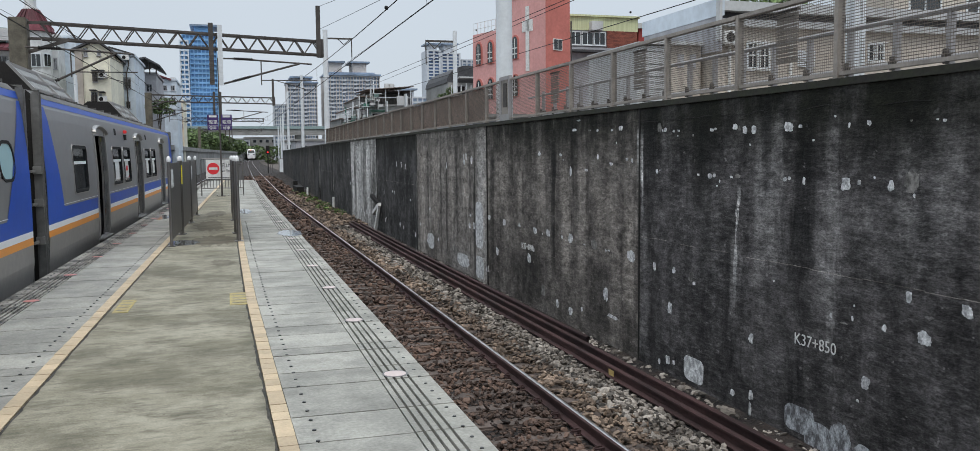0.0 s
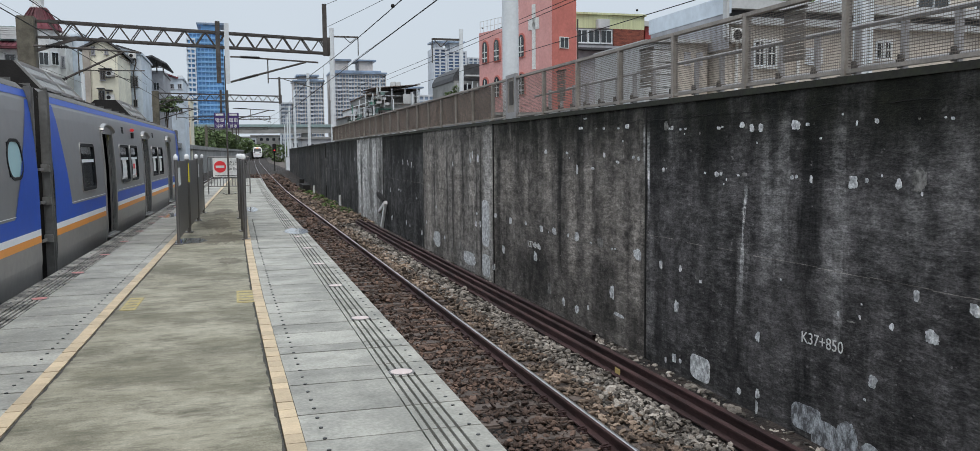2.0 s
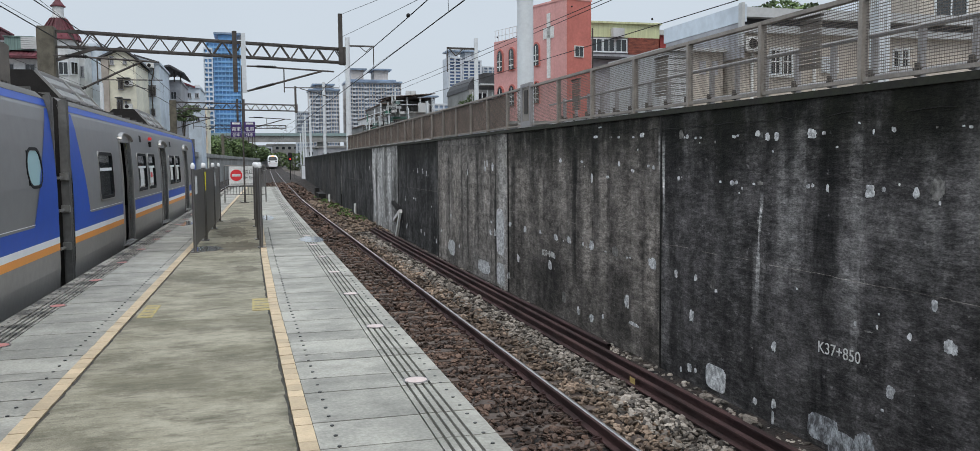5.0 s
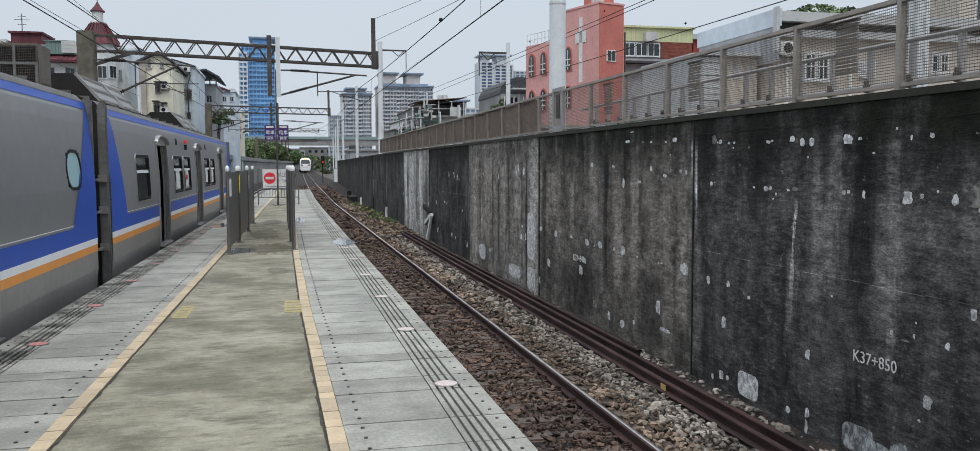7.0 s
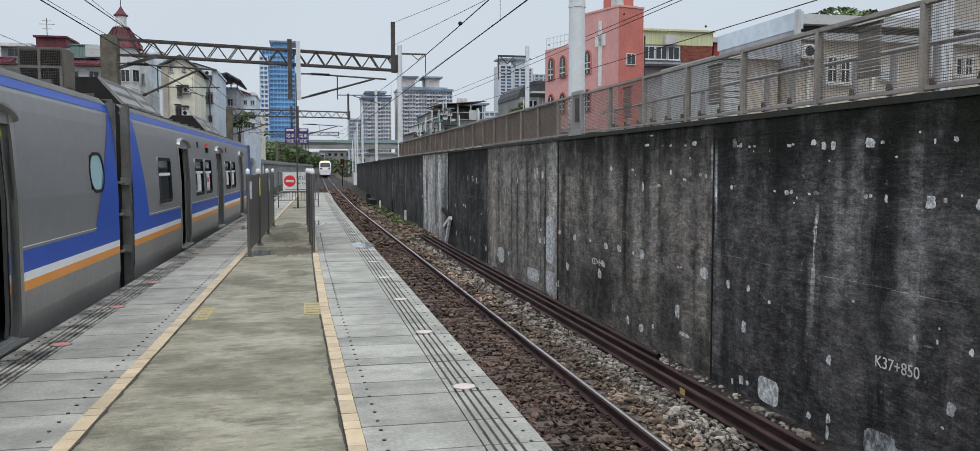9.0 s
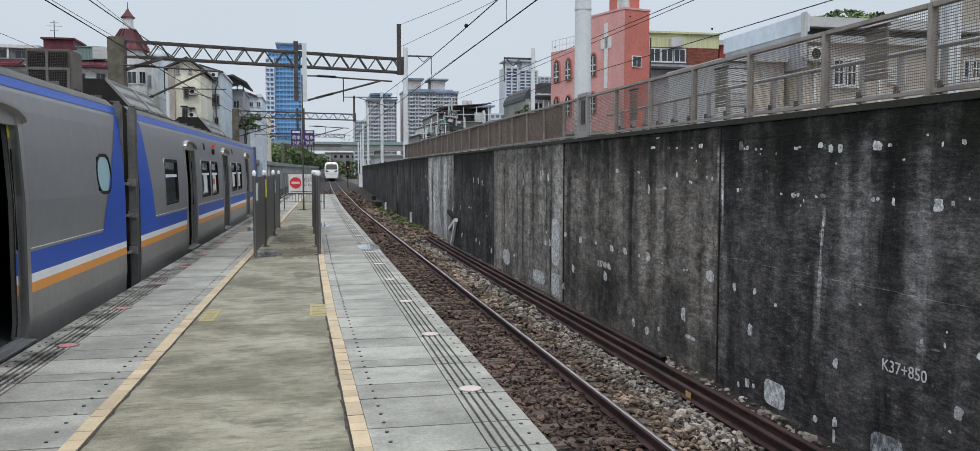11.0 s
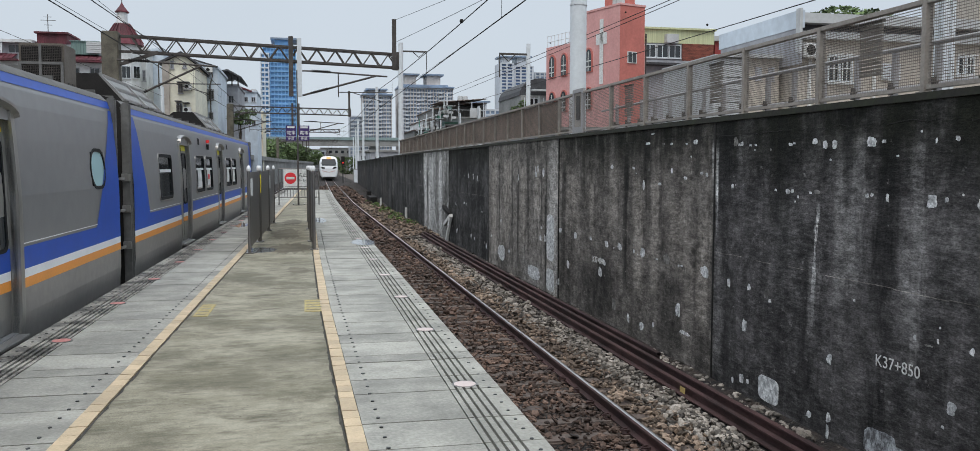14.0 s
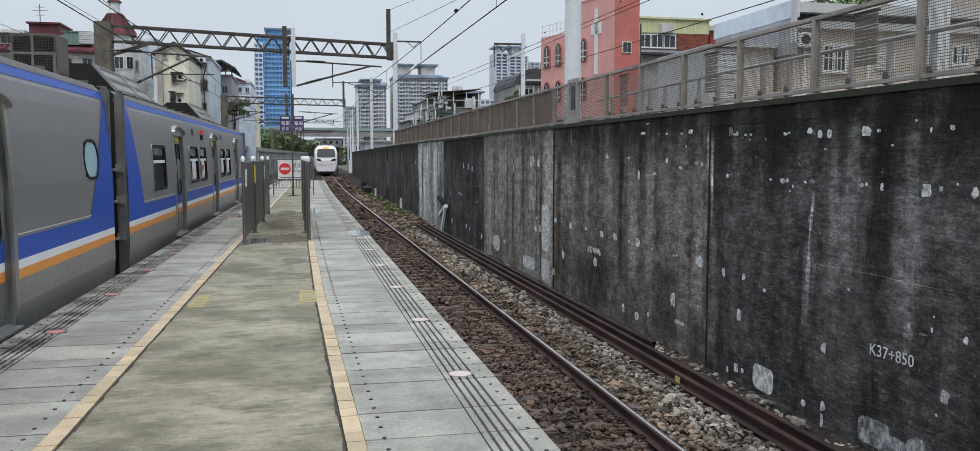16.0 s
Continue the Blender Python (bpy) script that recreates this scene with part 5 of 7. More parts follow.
M_pinkd = mat("salmon_dark_render", (0.52, 0.165, 0.135), 0.8, vary=0.08, fine=6, coarse=0.4, spread=1, bump=0)
M_redroof = mat("dark_red_tile_roof", (0.15, 0.032, 0.045), 0.7, vary=0.25, fine=14, coarse=1, spread=1, stretch=(1, 1, 0.3))
M_darkroof = mat("dark_sheet_roof", (0.06, 0.06, 0.065), 0.7, vary=0.2, spread=1)
M_ygreen = mat("pale_yellow_sheet", (0.57, 0.60, 0.36), 0.65, vary=0.08, fine=6, stretch=(6, 1, 0.1), spread=1)
M_brick = mat("red_brick_wall", (0.25, 0.075, 0.05), 0.85, vary=0.25, fine=9, coarse=1.5, stretch=(1, 1, 3), spread=1)
M_redsheet = mat("red_sheet", (0.36, 0.05, 0.045), 0.6, vary=0.1, spread=1)
M_greensh = mat("green_sheet", (0.07, 0.22, 0.16), 0.7, vary=0.2, spread=1)
M_tealsheet = mat("faded_green_sheet", (0.17, 0.26, 0.24), 0.7, vary=0.15, fine=6, stretch=(8, 1, 0.2), spread=1)
M_creamshade = mat("shaded_cream_render", (0.42, 0.375, 0.33), 0.85, vary=0.1, fine=3, coarse=0.4, spread=1, bump=0)
M_rustsheet = mat("rusty_roof_sheet", (0.20, 0.155, 0.13), 0.8, vary=0.2, fine=8, coarse=1.0, tint=(0.10, 0.075, 0.065), spread=1)
# tower colours carry painted distance haze: paler and bluer than bare glass and stone
M_towerblue = mat("blue_curtain_glass", (0.13, 0.32, 0.60), 0.35, vary=0.15, fine=0.6, coarse=0.1, spread=1, bump=0)
M_towerglass = mat("tower_hazy_glass", (0.25, 0.33, 0.45), 0.35, vary=0.2, fine=0.6, coarse=0.1, spread=1, bump=0)
M_towerstone = mat("tower_hazy_stone", (0.56, 0.585, 0.62), 0.8, vary=0.08, fine=0.8, coarse=0.1, spread=1, bump=0)
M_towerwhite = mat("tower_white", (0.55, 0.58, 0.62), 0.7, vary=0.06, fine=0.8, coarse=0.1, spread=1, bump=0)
M_terra = mat("tower_hazy_terracotta", (0.56, 0.53, 0.515), 0.8, vary=0.08, fine=0.8, coarse=0.1, spread=1, bump=0)
M_conc = mat("grey_concrete", (0.27, 0.27, 0.26), 0.85, vary=0.15, fine=5, coarse=0.3, spread=1)
M_sheet = mat("pale_corrugated_sheet", (0.52, 0.53, 0.53), 0.6, vary=0.07, fine=10, coarse=0.5, spread=1, bump=0.1)


def window_on(parent, x0, x1, y, z0, z1, bars=0, frame_mat=None, sill=True):
    """A framed window set in a wall that faces the tracks' near end."""
    fm = frame_mat or M_mast
    t = 0.06
    w = part("window", boxes((x0, x1, y - 0.05, y + 0.03, z1 - t, z1), (x0, x1, y - 0.05, y + 0.03, z0, z0 + t), (x0, x0 + t, y - 0.05, y + 0.03, z0 + t, z1 - t), (x1 - t, x1, y - 0.05, y + 0.03, z0 + t, z1 - t), ((x0 + x1) / 2 - 0.025, (x0 + x1) / 2 + 0.025, y - 0.04, y + 0.02, z0 + t, z1 - t)), fm, parent, "framed window")
    part("pane", boxes((x0 + t, x1 - t, y - 0.012, y + 0.01, z0 + t, z1 - t)), M_glass, w)
    if bars:
        bm = bmesh.new()
        for k in range(1, bars):
            u = x0 + (x1 - x0) * k / bars
            box(bm, u - 0.012, u + 0.012, y - 0.16, y - 0.14, z0 - 0.05, z1 + 0.05)
        for z in (z0, (z0 + z1) / 2, z1):
            box(bm, x0 - 0.05, x1 + 0.05, y - 0.165, y - 0.135, z - 0.012, z + 0.012)
        part("grille", bm, M_paint, w, "white window grille")
    if sill:
        part("sill", boxes((x0 - 0.05, x1 + 0.05, y - 0.1, y + 0.02, z0 - 0.05, z0)), fm, w)
    return w


def ac_unit(parent, x, y, z, w=0.55):
    a = part("air_conditioner", boxes((x, x + w, y - 0.36, y - 0.04, z, z + 0.4)), M_paint, parent, "boxy air conditioner on the wall", bevel=0.02)
    bm = bmesh.new()
    tube(bm, [(x + w * 0.36, y - 0.365, z + 0.2), (x + w * 0.36, y - 0.375, z + 0.2)], 0.14, 16)
    part("fan_guard", bm, M_black, a)
    for u in (x, x + w - 0.04):
        part("bracket", boxes((u, u + 0.04, y - 0.36, y + 0.01, z - 0.05, z)), M_steel, a)


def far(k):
    """The row is set out at y = 70; scales a house about the camera's eye, to fit its view."""
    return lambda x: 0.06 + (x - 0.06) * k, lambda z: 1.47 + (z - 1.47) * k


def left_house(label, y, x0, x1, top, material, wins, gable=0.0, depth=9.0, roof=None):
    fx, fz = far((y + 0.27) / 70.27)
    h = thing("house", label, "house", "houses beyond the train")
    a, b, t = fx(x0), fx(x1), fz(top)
    bm = bmesh.new()
    box(bm, a, b, y, y + depth, -1.6, t)
    part("wall", bm, material, h)
    if gable:
        bm = bmesh.new()
        m = (a + b) / 2 + 0.1 * (b - a)
        prism(bm, [(a, t), (b, t - 0.0), (m, t + gable)], -(y + depth), -y, m=Matrix(((1, 0, 0, 0), (0, 0, -1, 0), (0, 1, 0, 0), (0, 0, 0, 1))))
        part("gable", bm, material, h)
        bm = bmesh.new()
        for p, q in (((a - 0.25, t - 0.1), (m, t + gable + 0.05)), ((m, t + gable + 0.05), (b + 0.25, t - 0.1))):
            vs = [bm.verts.new((x, yy, z + dz)) for yy in (y - 0.35, y + depth) for x, z in (p, q) for dz in (0, 0.14)]
            for f in ((0, 1, 3, 2), (4, 6, 7, 5), (0, 2, 6, 4), (1, 5, 7, 3), (0, 4, 5, 1), (2, 3, 7, 6)):
                bm.faces.new([vs[i] for i in f])
        part("roof", bm, roof or M_darkroof, h, "dark sheet roof")
    else:
        part("roof", boxes((a - 0.1, b + 0.1, y - 0.12, y + depth, t, t + 0.18)), roof or material, h)
    for wx0, wx1, wz0, wz1 in wins:
        window_on(h, fx(wx0), fx(wx1), y, fz(wz0), fz(wz1), frame_mat=M_greyren)
    return h, fx, fz


grid4 = lambda xs, zs, w, t: [(x, x + w, z, z + t) for x in xs for z in zs]
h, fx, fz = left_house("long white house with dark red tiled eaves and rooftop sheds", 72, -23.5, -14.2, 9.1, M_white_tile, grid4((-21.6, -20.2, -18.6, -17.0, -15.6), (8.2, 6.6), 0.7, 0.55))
for x0, x1 in ((-23.5, -20.4), (-17.2, -14.5)):
    eave = part("tiled_eave", boxes((fx(x0), fx(x1), 71.2, 72.6, fz(9.1), fz(9.22))), M_redroof, h, "dark red tiled eave")
    for k in range(int((fx(x1) - fx(x0)) / 0.32)):
        bm = bmesh.new()
        bar(bm, (fx(x0) + 0.16 + 0.32 * k, 71.2, fz(9.2)), (fx(x0) + 0.16 + 0.32 * k, 72.6, fz(9.7)), 0.28, 0.1)
        part("roof_tile", bm, M_redroof, eave)
part("upper_wall", boxes((fx(-23.5), fx(-14.6), 72.6, 78, fz(9.1), fz(10.5))), M_greyren, h, "grey recessed upper storey")
part("upper_roof", boxes((fx(-23.6), fx(-19.5), 72.0, 78, fz(10.5), fz(10.72))), M_white_tile, h)
for x in (-22.8, -21.3, -19.0, -17.9):
    window_on(h, fx(x), fx(x + 0.95), 72.6, fz(9.75), fz(10.4), frame_mat=M_greyren)
for x in (-23.2, -21.7, -20.3):
    part("balcony_post", boxes((fx(x), fx(x) + 0.12, 72.1, 72.2, fz(9.7), fz(10.5))), M_white_tile, h)
part("roof_room", boxes((fx(-19.3), fx(-17.25), 72.5, 76, fz(10.5), fz(11.25))), M_redroof, h, "dark red box on the roof")
part("roof_slab", boxes((fx(-19.45), fx(-17.1), 72.3, 76.1, fz(11.25), fz(11.38))), M_redroof, h)
part("green_lean_to", boxes((fx(-16.9), fx(-15.0), 72.2, 72.59, fz(9.75), fz(10.7)), (fx(-17.0), fx(-14.9), 72.1, 74, fz(10.7), fz(10.76))), M_tealsheet, h, "faded green sheet lean-to")
for k in range(6):
    part("white_sheet", boxes((fx(-15.8), fx(-14.75), 72.0 + 0.02 * (k % 2), 72.19, fz(9.85 + 0.145 * k), fz(9.98 + 0.145 * k))), M_sheet, h)
bm = bmesh.new()
bar(bm, (fx(-18.9), 74, fz(11.3)), (fx(-18.9), 74, fz(12.9)), 0.05)
for z, w in ((12.7, 0.3), (12.45, 0.55), (12.1, 0.3)):
    bar(bm, (fx(-18.9 - w), 74, fz(z)), (fx(-18.9 + w), 74, fz(z)), 0.03)
part("aerial", bm, M_steel, h)
# turret
t_h = thing("turret_house", "white tiled turret with a dark red conical roof", "house", "houses beyond the train")
cx, cy = -12.85, 68.0


def round_part(name, rings, n, material, lab=""):
    bm = bmesh.new()
    loops = [[bm.verts.new((cx + r * math.cos(2 * math.pi * k / n + 0.3), cy + r * math.sin(2 * math.pi * k / n + 0.3), z)) for k in range(n)] for r, z in rings]
    for p, q in zip(loops, loops[1:]):
        for k in range(n):
            bm.faces.new((p[k], p[(k + 1) % n], q[(k + 1) % n], q[k]))
    bm.faces.new(loops[0])
    bm.faces.new(loops[-1])
    return part(name, bm, material, t_h, lab)


round_part("drum", [(1.2, -1.6), (1.2, 10.35)], 10, M_white_tile)
round_part("roof", [(1.5, 10.2), (1.44, 10.35), (0.95, 11.05), (0.52, 11.75)], 10, M_redroof, "dark red tiled cone")
round_part("lantern", [(0.37, 11.7), (0.37, 12.62)], 10, M_white_tile)
round_part("lantern_cornice", [(0.5, 11.72), (0.5, 11.86)], 10, M_white_tile)
round_part("lantern_eave", [(0.5, 12.58), (0.5, 12.66)], 10, M_redroof)
round_part("spire", [(0.46, 12.66), (0.2, 13.0), (0.03, 13.3)], 10, M_redroof)
round_part("finial", [(0.03, 13.3), (0.02, 13.75)], 6, M_steel)
rib_bm = bmesh.new()
for k in range(20):
    a = 2 * math.pi * k / 20 + 0.3
    bar(rib_bm, (cx + 1.42 * math.cos(a), cy + 1.42 * math.sin(a), 10.4), (cx + 0.54 * math.cos(a), cy + 0.54 * math.sin(a), 11.76), 0.06)
part("tile_ridge", rib_bm, M_redroof, t_h)
for a, z in ((-1.9, 9.1), (-1.25, 7.7), (-1.9, 6.6), (-1.25, 6.0), (-0.6, 7.75)):
    m = Matrix.Translation((cx + 1.19 * math.cos(a), cy + 1.19 * math.sin(a), z)) @ pose(0, 0, 0, 0, 0, math.degrees(a) + 90)
    w = part("window", boxes((-0.33, 0.33, -0.06, 0.06, 0, 0.95), m=m), M_mast, t_h)
    part("pane", boxes((-0.27, -0.02, -0.075, -0.065, 0.07, 0.88), (0.02, 0.27, -0.075, -0.065, 0.07, 0.88), m=m), M_glass, w)
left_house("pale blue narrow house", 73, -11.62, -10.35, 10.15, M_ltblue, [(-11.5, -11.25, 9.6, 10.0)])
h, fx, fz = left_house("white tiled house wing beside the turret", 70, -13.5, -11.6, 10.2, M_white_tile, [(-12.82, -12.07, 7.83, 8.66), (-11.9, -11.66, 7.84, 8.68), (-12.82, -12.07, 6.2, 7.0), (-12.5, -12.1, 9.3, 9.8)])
part("balcony_guard", boxes((fx(-12.9), fx(-12.0), 69.5, 69.56, fz(7.75), fz(8.1)), (fx(-12.9), fx(-12.0), 69.5, 70, fz(7.68), fz(7.75))), M_white_tile, h)
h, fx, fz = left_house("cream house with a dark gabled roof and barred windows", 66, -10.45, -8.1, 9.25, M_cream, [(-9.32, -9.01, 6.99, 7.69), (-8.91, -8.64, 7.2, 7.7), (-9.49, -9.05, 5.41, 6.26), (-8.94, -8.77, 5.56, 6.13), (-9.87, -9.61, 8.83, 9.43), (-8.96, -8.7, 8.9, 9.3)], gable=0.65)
# taupe strip stands in for the cream house's shaded side
part("side_shade", boxes((fx(-10.45), fx(-9.96), 65.8, 66, -1.6, fz(9.4))), M_creamshade, h, "taupe strip painted as the cream wall's shaded side")
for x, z in ((-9.36, 7.75), (-9.53, 6.32), (-8.95, 7.76), (-8.98, 6.2)):
    part("window_hood", boxes((fx(x), fx(x + 0.48), 65.3, 66, fz(z), fz(z + 0.06))), M_darkroof, h)
for x, z in ((-9.3, 7.1), (-9.45, 5.5)):
    bm = bmesh.new()
    for k in range(7):
        bar(bm, (fx(x + 0.05 * k), 65.7, fz(z - 0.1)), (fx(x + 0.05 * k), 65.7, fz(z + 0.55)), 0.03)
    part("window_grille", bm, M_steel, h)
ac_unit(h, fx(-8.9), 66, fz(7.25))
ac_unit(h, fx(-8.98), 66, fz(5.5))
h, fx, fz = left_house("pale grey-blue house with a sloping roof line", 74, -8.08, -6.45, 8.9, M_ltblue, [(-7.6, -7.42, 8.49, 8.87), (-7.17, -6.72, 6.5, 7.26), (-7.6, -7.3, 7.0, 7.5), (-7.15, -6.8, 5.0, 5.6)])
bm = bmesh.new()
prism(bm, [(fx(-8.08), fz(8.9) + 0.18), (fx(-6.45), fz(8.9) + 0.18), (fx(-8.08), fz(9.48))], -82, -74, m=Matrix(((1, 0, 0, 0), (0, 0, -1, 0), (0, 1, 0, 0), (0, 0, 0, 1))))
part("roof_slope", bm, M_ltblue, h)
bm = bmesh.new()
bar(bm, (fx(-8.15), 73.8, fz(9.54)), (fx(-6.4), 73.8, fz(9.02)), 0.16, 0.12)
part("roof_edge", bm, M_darkroof, h)
ac_unit(h, fx(-7.3), 74, fz(8.6))
bm = bmesh.new()
for k in range(8):
    bar(bm, (fx(-7.2 + 0.07 * k), 73.6, fz(6.45)), (fx(-7.2 + 0.07 * k), 73.6, fz(7.3)), 0.03)
for z in (6.45, 6.9, 7.3):
    bar(bm, (fx(-7.22), 73.6, fz(z)), (fx(-6.7), 73.6, fz(z)), 0.03)
part("window_grille", bm, M_steel, h, "projecting window grille")
tube_bm = bmesh.new()
tube(tube_bm, [(fx(-6.9), 73.8, fz(8.9)), (fx(-6.8), 73.8, fz(8.3)), (fx(-7.0), 73.8, fz(7.6)), (fx(-6.95), 73.8, fz(5.0))], 0.05, 6)
part("drainpipe", tube_bm, M_steel, h)
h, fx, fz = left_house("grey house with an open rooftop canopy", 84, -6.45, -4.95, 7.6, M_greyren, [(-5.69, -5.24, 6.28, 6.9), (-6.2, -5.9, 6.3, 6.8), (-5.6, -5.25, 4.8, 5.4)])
bm = bmesh.new()
bar(bm, (fx(-6.55), 87, fz(8.5)), (fx(-5.6), 87, fz(8.72)), 9.0, 0.14)
bar(bm, (fx(-5.6), 87, fz(8.72)), (fx(-4.6), 87, fz(8.15)), 9.0, 0.14)
part("canopy", bm, M_darkroof, h, "dark rooftop canopy")
for x in (-6.4, -5.9, -5.4, -4.95):
    part("canopy_post", boxes((fx(x), fx(x) + 0.1, 83.6, 83.7, fz(7.6), fz(8.4))), M_steel, h)
part("canopy_rail", boxes((fx(-6.4), fx(-4.95), 83.6, 83.66, fz(7.95), fz(8.0))), M_steel, h)
h, fx, fz = left_house("pale blue house with a red roof edge", 96, -4.95, -3.55, 7.15, M_ltblue, grid4((-4.5, -3.95), (6.4, 5.5, 4.6), 0.3, 0.4))
bm = bmesh.new()
bar(bm, (fx(-5.0), 97, fz(7.6)), (fx(-3.9), 97, fz(7.2)), 3.0, 0.16)
part("roof_edge", bm, M_redroof, h)
part("roof_tank", boxes((fx(-4.0), fx(-3.6), 96.5, 98, fz(7.18), fz(7.45))), M_sheet, h, bevel=0.05)
left_house("cream house at the end of the row", 112, -3.6, -3.12, 5.6, M_cream, grid4((-3.3,), (4.9, 4.2, 3.6), 0.12, 0.3))
left_house("orange and cream house at the end of the row", 111, -3.52, -3.38, 5.4, M_torange, [])


def highrise(label, x0, x1, y, depth, z1, floor_h, bays, glass_mat, band_mat, extras=(), pier_mat=None):
    t = thing("tower_block", label, "high-rise", "distant high-rises")
    part("core", boxes((x0 + 0.5, x1 - 0.5, y + 0.5, y + depth - 0.5, -1.5, z1 - 0.2)), glass_mat, t)
    n = int(z1 / floor_h)
    me = mesh_of(boxes((x0, x1, y, y + depth, 0, floor_h * 0.36)), "floor_band", band_mat)
    for k in range(n + 1):
        share("floor_band", me, t, Matrix.Translation((0, 0, z1 - floor_h * 0.36 - k * floor_h)))
    w = (x1 - x0) / bays
    me = mesh_of(boxes((0, w * 0.26, y - 0.15, y + depth + 0.15, -1.5, z1)), "pier", pier_mat or band_mat)
    for k in range(bays + 1):
        share("pier", me, t, Matrix.Translation((x0 + k * w - w * 0.13, 0, 0)))
    if pier_mat:
        me = mesh_of(boxes((0, w * 1.15, y - 1.3, y, 0, floor_h * 0.42)), "balcony", M_towerwhite)
        for j in range(2, bays - 1, 4):
            for k in range(1, n):
                share("balcony", me, t, Matrix.Translation((x0 + j * w, 0, z1 - floor_h * 0.5 - k * floor_h)))
        part("cornice", boxes((x0 - 0.6, x1 + 0.6, y - 1.2, y + depth + 0.6, z1, z1 + 0.7), (x0 + 2, x1 - 2, y + 1, y + depth - 1, z1 + 0.7, z1 + 1.6)), M_towerglass, t)
    for a, b, c, d in extras:
        part("roof_crown", boxes((a, b, y + 2, y + depth - 2, c, d), (a + 0.8, a + 1.6, y + 1.7, y + 2, c, d - 0.8), (b - 1.6, b - 0.8, y + 1.7, y + 2, c, d - 0.8)), pier_mat or band_mat, t)
        part("crown_roof", boxes((a - 1.5, b + 1.5, y + 0.6, y + depth - 0.6, d, d + 0.7)), M_towerglass, t)
    return t


highrise("blue glazed high-rise tower", -15.3, -3.0, 350, 16, 47.5, 1.8, 9, M_towerblue, mat("tower_blue_band", (0.20, 0.42, 0.70), 0.5, vary=0.1, fine=0.5, coarse=0.1, spread=1, bump=0), [(-11, -4, 47.5, 50.5)])
highrise("blue stair shaft of the glazed tower", -16.2, -13.2, 348.5, 5, 45, 1.8, 2, M_towerblue, M_ltblue)
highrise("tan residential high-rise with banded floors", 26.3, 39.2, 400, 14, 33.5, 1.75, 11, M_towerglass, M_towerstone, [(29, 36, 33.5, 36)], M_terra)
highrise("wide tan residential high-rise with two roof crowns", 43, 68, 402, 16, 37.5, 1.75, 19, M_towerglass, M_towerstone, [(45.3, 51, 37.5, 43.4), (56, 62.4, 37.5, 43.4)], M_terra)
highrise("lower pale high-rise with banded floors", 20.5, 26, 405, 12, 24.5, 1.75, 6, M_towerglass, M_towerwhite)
M_nightblue = mat("dark_blue_glass", (0.10, 0.165, 0.32), 0.3, vary=0.2, fine=0.6, coarse=0.1, spread=1, bump=0)
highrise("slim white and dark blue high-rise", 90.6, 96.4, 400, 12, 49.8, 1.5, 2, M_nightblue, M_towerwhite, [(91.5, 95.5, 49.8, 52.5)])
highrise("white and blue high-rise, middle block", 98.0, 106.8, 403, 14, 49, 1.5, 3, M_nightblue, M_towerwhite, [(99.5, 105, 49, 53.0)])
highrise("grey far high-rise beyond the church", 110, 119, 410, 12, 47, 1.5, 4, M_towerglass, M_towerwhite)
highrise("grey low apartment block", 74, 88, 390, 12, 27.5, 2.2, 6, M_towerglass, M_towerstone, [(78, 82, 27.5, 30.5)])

# cluttered houses past the fence
h = thing("cluttered_house", "shabby white house with a covered rooftop balcony and sheds", "house")
part("wall", boxes((13.4, 17.45, 85, 95, -1.5, 6.2)), M_white_tile, h)
part("back_wall", boxes((13.4, 17.45, 87.5, 95, 6.2, 7.6)), M_conc, h, "dark wall behind the balcony")
part("balcony_slab", boxes((13.3, 17.6, 84.2, 87.5, 6.2, 6.32)), M_conc, h)
roof = part("sheet_roof", boxes((13.2, 17.8, 84.6, 92, 7.66, 7.7)), M_rustsheet, h, "rusty corrugated sheet roof")
for k in range(19):
    bm = bmesh.new()
    bar(bm, (13.2 + 0.245 * k, 84.0, 7.72 + 0.02 * k), (13.2 + 0.245 * k, 92, 7.95 + 0.02 * k), 0.23, 0.05 + 0.03 * (k % 2))
    part("roof_sheet", bm, M_rustsheet, roof)
for x in (13.5, 14.9, 16.2, 17.4):
    part("post", boxes((x, x + 0.09, 84.3, 84.4, 6.3, 7.75)), M_mast, h)
for k in range(15):
    part("railing_bar", boxes((13.4 + 0.28 * k, 13.43 + 0.28 * k, 84.25, 84.29, 6.3, 6.95)), M_steel, h)
part("hand_rail", boxes((13.3, 17.6, 84.22, 84.3, 6.95, 7.0)), M_mast, h)
part("white_panel", boxes((16.0, 17.1, 84.0, 84.1, 6.22, 7.15)), M_sheet, h)
part("side_shed", boxes((17.1, 17.6, 84.6, 87, 6.3, 7.5)), M_darkroof, h)
for x in (15.55, 16.05):
    bm = bmesh.new()
    tube(bm, [(x, 87, 7.9), (x, 87, 8.45), (x, 87, 8.55)], 0.3, 12, 0.24)
    part("water_tank", bm, M_sheet, h, "steel water tank")
for x, z in ((13.7, 4.6), (15.0, 4.4), (16.2, 4.7)):
    window_on(h, x, x + 0.8, 85, z, z + 0.9, bars=5, frame_mat=M_greyren)
part("awning", boxes((13.4, 15.2, 84.3, 85, 5.65, 5.75)), M_greensh, h)
h = thing("shuttered_house", "shabby stepped house with green shutters and pipes", "house")
